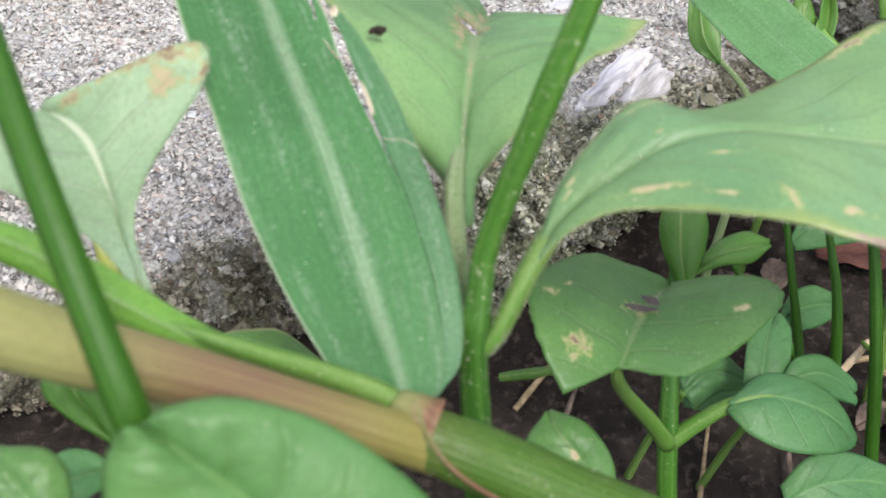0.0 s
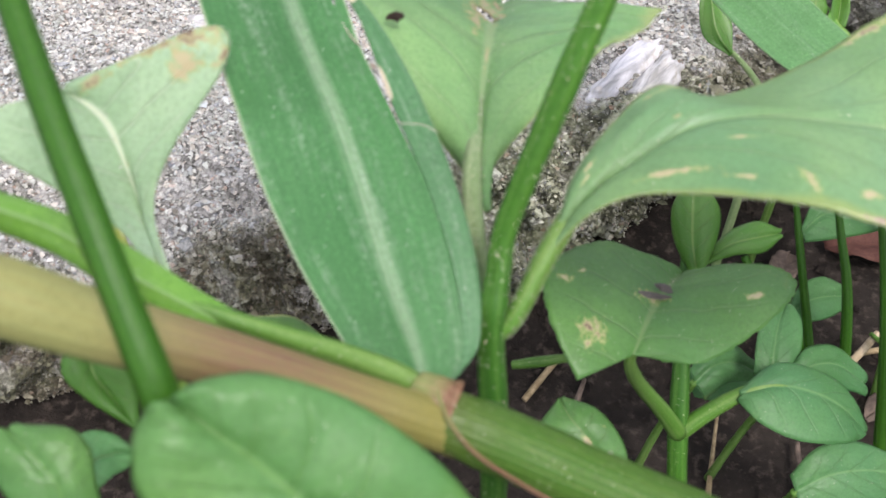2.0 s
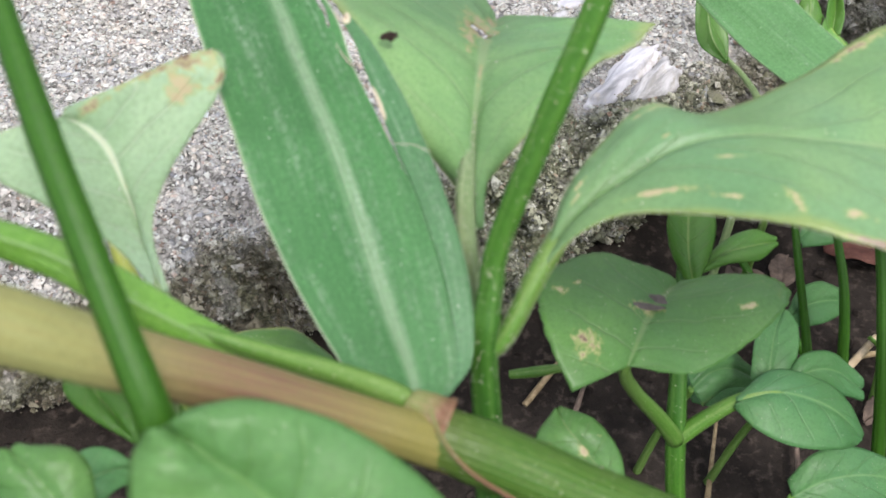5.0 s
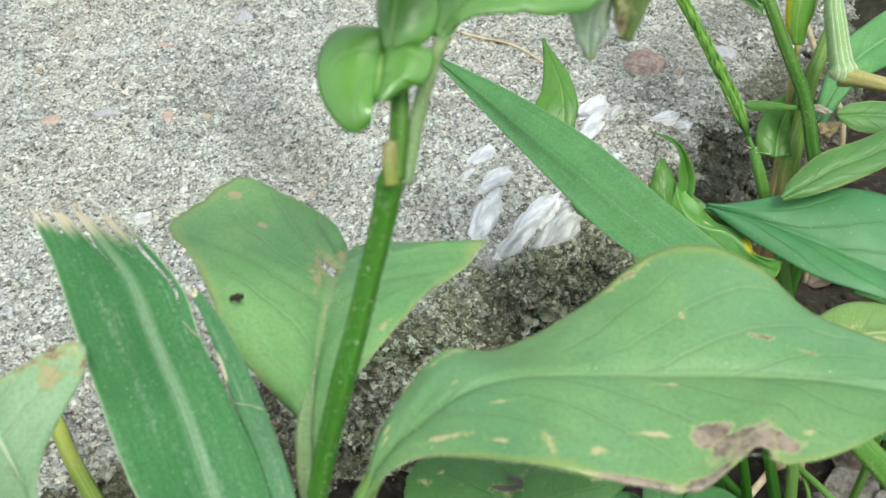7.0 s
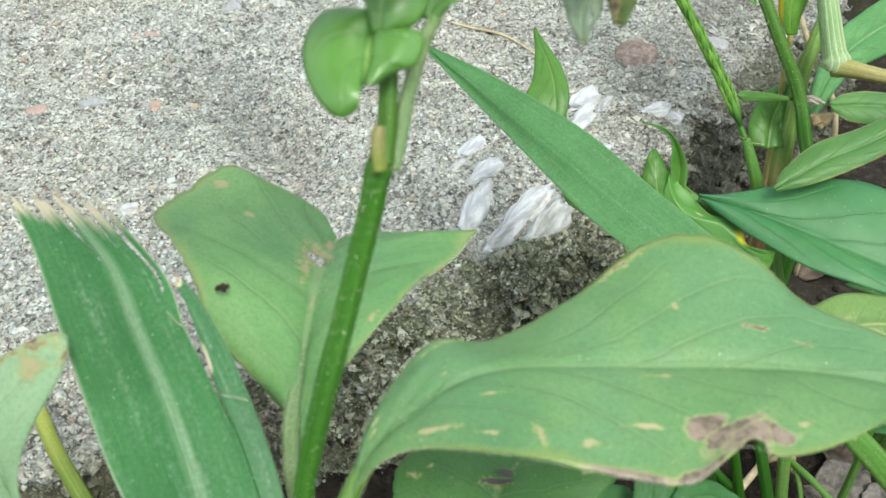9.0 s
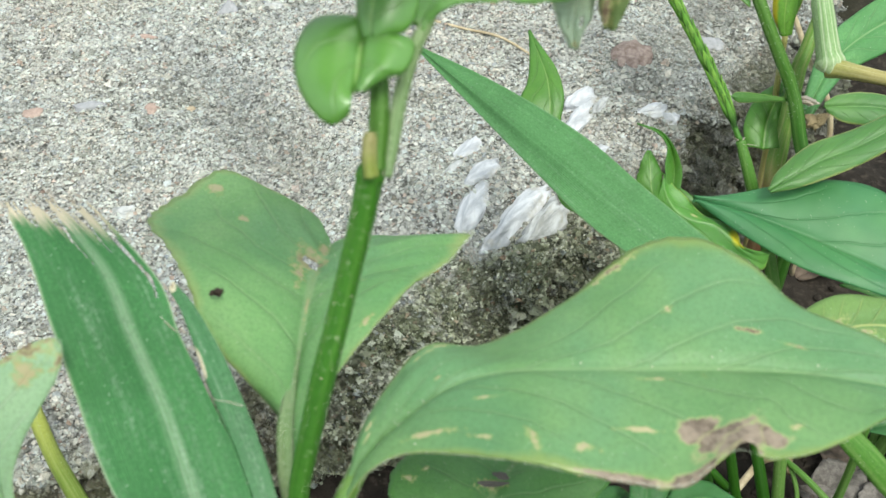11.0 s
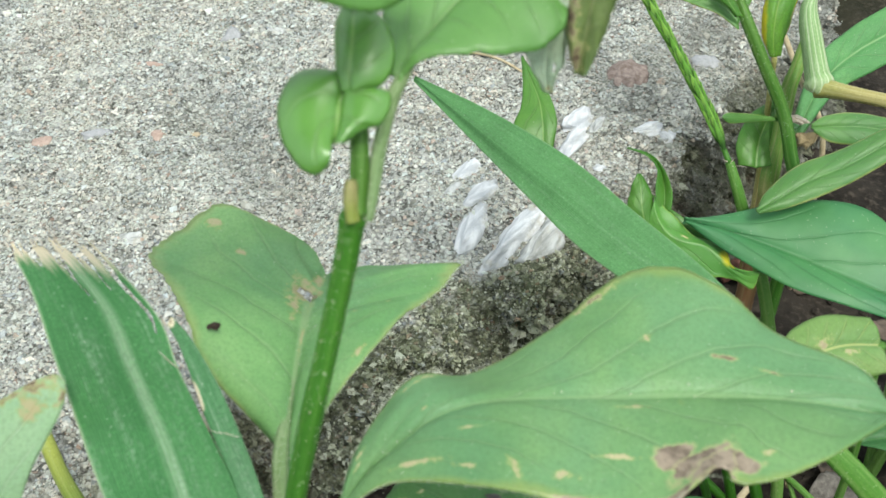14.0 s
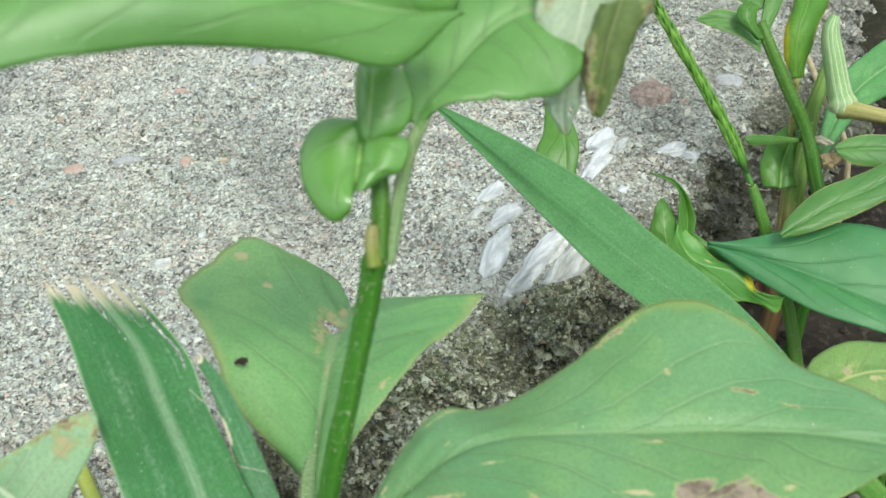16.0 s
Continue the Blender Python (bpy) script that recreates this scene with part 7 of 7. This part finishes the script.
# ---- low weeds crowding the soil ----
def ground_weed(x, y, tall, count, seed, mat):
    r = random.Random(seed)
    w = thing("small_weed", "low weed with several small oval leaves", "weed", "low weeds on the soil")
    lean = (r.uniform(-6, 6), r.uniform(-6, 6))
    line = [(x + lean[0], y + lean[1], tall, 0.5), (x + lean[0] * 0.4, y + lean[1] * 0.4, tall * 0.5, 0.8), (x, y, -3, 1.0)]
    stem("stem", line, m_petiole_green, w, n=24, sides=10)
    for i in range(count):
        a = i * 2.4 + r.uniform(-0.4, 0.4)
        p, rad, t = stem_point(line, 0.02 + 0.5 * i / count)
        L, half = r.uniform(13, 24), r.uniform(3.6, 6.0)
        dx, dy, rise = math.cos(a), math.sin(a), r.uniform(0.1, 0.7)
        rows = ([], [], [])
        for q, (u, k) in enumerate(((0, 0.05), (0.25, 0.7), (0.55, 1.0), (0.8, 0.65), (1.0, 0.02))):
            c = (p[0] + dx * L * u, p[1] + dy * L * u, p[2] + L * (rise * u - 0.55 * u * u))
            for j, s in enumerate((-1, 0, 1)):
                rows[j].append((c[0] - dy * half * k * s, c[1] + dx * half * k * s, c[2] + abs(s) * half * k * 0.25))
        leaf("leaf", rows, mat, w, nu=24, nh=6, cup=0.3, wavy=0.4, rib=0.2, thick=0.2, seed=seed + i)


for k, (x, y, tall, count) in enumerate(((150, 140, 44, 6), (146, 172, 48, 6), (160, 160, 50, 6))):
    ground_weed(x, y, tall, count, 300 + 11 * k, (m_leaf_shaded, m_leaf_low, m_leaf_shaded, m_leaf_fresh)[k % 4])


# ---- litter on the soil ----
def ground_height(x, y):
    f = np.exp(-((x / 1.5) ** 2 + (y / 1.5) ** 2))
    return float(f * (0.004 * rough(np.array([x * 25.0]), np.array([y * 25.0]), 4, 5)[0]))


_rl = random.Random(31)


def dead_leaf(x, y, size, turn, mat, label):
    w = thing("dead_leaf", label, "dead leaf", "dead leaves on the soil")
    c, sn = math.cos(turn), math.sin(turn)
    z = ground_height(x, y) / MM + 1.2
    rows = ([], [], [])
    for i in range(5):
        u = i / 4
        half = 0.42 * math.sin(math.pi * min(max(u * 0.92 + 0.05, 0), 1)) ** 0.8
        for k, v in enumerate((-half, 0.0, half)):
            px, py = (u - 0.5) * size, v * size * 0.8
            pz = z + size * (0.14 * abs(v) * 2 + 0.10 * math.sin(u * 3.1)) + _rl.uniform(-0.3, 0.6)
            rows[k].append((x / MM + c * px - sn * py, y / MM + sn * px + c * py, pz))
    leaf("blade", rows, mat, w, nu=26, nh=6, wavy=0.9, cup=0.4, ragged=0.12, thick=0.2, seed=_rl.randrange(99))


for i in range(60):
    x, y = _rl.uniform(-0.12, 0.24), _rl.uniform(0.05, 0.24)
    if edge_distance(np.array([x]), np.array([y]))[0] > -0.012:
        continue
    red = _rl.random() < 0.25
    dead_leaf(x, y, _rl.uniform(9, 26), _rl.uniform(0, 6.28), m_litter_red if red else m_litter, "curled reddish dead leaf on soil" if red else "curled grey-brown dead leaf on soil")
for x, y, size, turn in ((0.1305, 0.1400, 20, 0.5), (0.1240, 0.1330, 15, 2.3), (0.1380, 0.1310, 17, 1.2), (0.0900, 0.1330, 14, 0.9)):
    dead_leaf(x, y, size, turn, m_litter_grey, "pale grey withered leaf curled on soil")
stick = thing("dry_stick", "tan dry stick leaning among weeds", "stick")
stem("stem", [(113.0, 149.0, 10.0, 1.0), (106.0, 141.8, 9.0, 1.1), (99.0, 135.5, 6.0, 1.15), (92.0, 129.0, 1.0, 1.1)], m_straw, stick, n=40, sides=12, ribs=4, depth=0.08)
for line in ([(110.0, 147.5, 12.0, 0.6), (117.0, 138.5, 12.0, 0.95), (124.0, 130.5, 8.0, 1.05), (131.0, 123.0, 0.0, 1.1)], [(111.5, 148.0, 9.0, 0.4), (114.5, 143.0, 12.0, 0.6), (116.5, 137.0, 8.0, 0.7), (117.5, 132.0, 0.0, 0.7)]):
    shoot = thing("green_stalk", "thin bare green stalk low among weeds", "stalk", "bare green stalks")
    stem("stem", line, m_petiole_green, shoot, n=30, sides=10)
for i in range(18):
    x, y, a = _rl.uniform(0.02, 0.2), _rl.uniform(0.08, 0.19), _rl.uniform(0, 3.14)
    if edge_distance(np.array([x]), np.array([y]))[0] > -0.015:
        continue
    L = _rl.uniform(12, 40)
    w = thing("twig", "thin dry twig lying on soil", "twig", "twigs on the soil")
    pts = []
    for u in (-0.5, 0.0, 0.5):
        px, py = x + math.cos(a) * u * L * MM, y + math.sin(a) * u * L * MM
        pts.append((px / MM, py / MM, ground_height(px, py) / MM + 2.2 + _rl.uniform(0, 1.5), _rl.uniform(0.5, 1.0)))
    stem("stem", pts, m_litter_tan if i % 3 == 0 else m_litter, w, n=20, sides=8)
_v, _f = [], []
for i in range(700):
    x, y = _rl.uniform(-0.12, 0.24), _rl.uniform(0.02, 0.22)
    if edge_distance(np.array([x]), np.array([y]))[0] > -0.002:
        continue
    z, r, b = ground_height(x, y), _rl.uniform(0.6, 2.6) * MM, len(_v)
    for d in ((1, 0, 0), (-1, 0, 0), (0, 1, 0), (0, -1, 0), (0, 0, 1), (0, 0, -1), (0.6, 0.6, 0.6), (-0.6, 0.5, 0.6)):
        q = r * _rl.uniform(0.7, 1.3)
        _v.append((x + d[0] * q, y + d[1] * q, z + d[2] * q * 0.8))
    _f += [(b, b + 2, b + 6), (b + 2, b + 4, b + 6), (b + 4, b, b + 6), (b + 2, b + 1, b + 7), (b + 1, b + 4, b + 7), (b + 4, b + 2, b + 7), (b + 1, b + 3, b + 4), (b + 3, b, b + 4),
           (b, b + 3, b + 5), (b + 3, b + 1, b + 5), (b + 1, b + 2, b + 5), (b + 2, b, b + 5)]
clods = mesh_ob("soil_clods", _v, _f, m_soil, smooth=False)
tagged(clods, "loose dark soil crumbs", "soil", kind="stuff")


# ---- small debris and down ----
def crumb(name, place, size, mat, label, category, flat=0.6, seed=1, long=0.8):
    bm = bmesh.new()
    bmesh.ops.create_icosphere(bm, subdivisions=3, radius=1.0)
    for v in bm.verts:
        c = v.co
        c *= 1 + 0.75 * noise.noise(c * 1.7 + Vector((seed * 5.3, 1, 2))) + 0.3 * noise.noise(c * 4.5 + Vector((seed, 7, 2)))
        v.co = (c.x * size, c.y * size * long, c.z * size * flat)
    me = bpy.data.meshes.new(name)
    bm.to_mesh(me)
    bm.free()
    me.materials.append(mat)
    ob = tagged(new(name, me), label, category)
    ob.matrix_world = Matrix.Translation(Vector(place) * MM) @ Euler((0.6, 0.3, seed)).to_matrix().to_4x4() @ Matrix.Diagonal((MM, MM, MM, 1))
    return ob


def on_leaf(rows, u, v):
    """A place on a leaf's surface, and the way up from it. v runs from -1 to 1 across."""
    m = sample(rows[1], np.array([u, u + 0.01]))
    edge = sample(rows[0] if v < 0 else rows[2], np.array([u, u + 0.01]))
    p = m[0] + (edge[0] - m[0]) * abs(v)
    n = np.cross(m[1] - m[0], edge[0] - m[0])
    n = n / np.linalg.norm(n)
    return p, (n if n[2] > 0 else -n)


crumb("soil_crumb", (-9.3, 101.3, 142.6), 1.05, m_crumb, "black soil crumb stuck on a leaf", "crumb", 0.5, 3, 0.55)
_p, _n = on_leaf(LOW_LEAF, 0.42, -0.06)
crumb("leaf_flake", _p + _n * 0.5, 2.6, m_litter_grey, "thin grey-brown dry flake lying on a leaf", "flake", 0.12, 6.38, 0.16)
crumb("leaf_flake", _p + _n * 0.8 + np.array([1.6, 1.2, 0.2]), 1.3, m_litter_grey, "small grey dry flake on a leaf", "flake", 0.3, 6.1, 0.4)

crumb("egg_cluster", (5.4, 66.2, 128.4), 0.55, m_fray, "tiny white egg cluster on a stem joint", "eggs", 1.3, 8)
_p, _n = on_leaf(MID_LEAF, 0.2, 0.2)
crumb("soil_crumb", _p + _n * 0.3, 0.45, m_crumb, "small brown crumb on a leaf base", "crumb", 0.8, 9)
crumb("dry_flake", (124.4, 210.9, 82.0), 2.6, m_fray, "pale dry curled flake caught among weed stems", "flake", 0.35, 21, 0.6)
crumb("dry_flake", (127.0, 208.4, 76.6), 2.8, m_litter_tan, "crumpled tan dead leaf scrap among weed stems", "flake", 0.8, 22, 0.6)
_rs = np.random.RandomState(12)
roots = []
for rows, n, lo, hi in ((RIGHT_LEAF, 1300, 0.05, 0.98), (MID_LEAF, 900, 0.05, 0.9), (LEFT_LEAF, 500, 0.05, 0.9)):
    for i in range(n):
        v = _rs.choice([-1, 1])
        u = _rs.uniform(lo, hi)
        p, nn = on_leaf(rows, u, v * 0.985)
        c = sample(rows[1], np.array([u]))[0]
        roots.append((p, (p - c) / np.linalg.norm(p - c) + nn * 0.4))
_hairs = bristles("leaf_down", roots, m_hair, None, "", 0.6, 0.036)
tagged(_hairs, "fine pale down along leaf margins", "down")
roots = []
for line, n, lo, hi in ((HERB_STEM, 420, 0.3, 0.98), (RIGHT_PETIOLE, 500, 0, 1), (MID_PETIOLE, 1800, 0, 1), (LEFT_PETIOLE, 600, 0, 0.6), (TOP_PETIOLE, 120, 0, 1)):
    for i in range(n):
        p, rad, t = stem_point(line, _rs.uniform(lo, hi))
        d = np.cross(t, _rs.normal(0, 1, 3))
        d = d / np.linalg.norm(d)
        roots.append((p + d * rad * 0.97, d))
_hairs = bristles("stem_down", roots, m_hair, None, "", 0.36, 0.04)
tagged(_hairs, "fine pale down on stems and petioles", "down")
_at, _size = [], []
for line, n in ((HERB_STEM, 130), (RIGHT_PETIOLE, 50), (MID_PETIOLE, 90), (GRASS_SHEATH, 40)):
    for i in range(n):
        p, rad, t = stem_point(line, _rs.uniform(0.25 if line is HERB_STEM else 0.0, 0.97))
        d = np.cross(t, _rs.normal(0, 1, 3))
        _at.append(p + d / np.linalg.norm(d) * rad)
        _size.append(_rs.uniform(0.05, 0.14))
for rows, n in ((MID_LEAF, 110), (RIGHT_LEAF, 60), (LEFT_LEAF, 50), (LOW_LEAF, 40)):
    for i in range(n):
        p, nn = on_leaf(rows, _rs.uniform(0.05, 0.9), _rs.uniform(-0.95, 0.95))
        _at.append(p + nn * 0.3)
        _size.append(_rs.uniform(0.05, 0.13))
_grit = grain_field("leaf_grit", np.array(_at) * MM, np.array(_size) * MM, 0.8, m_fray, None, "tiny pale grit stuck to leaves and stems", 9)
tagged(_grit, "tiny pale grit stuck to leaves and stems", "grit", kind="stuff")
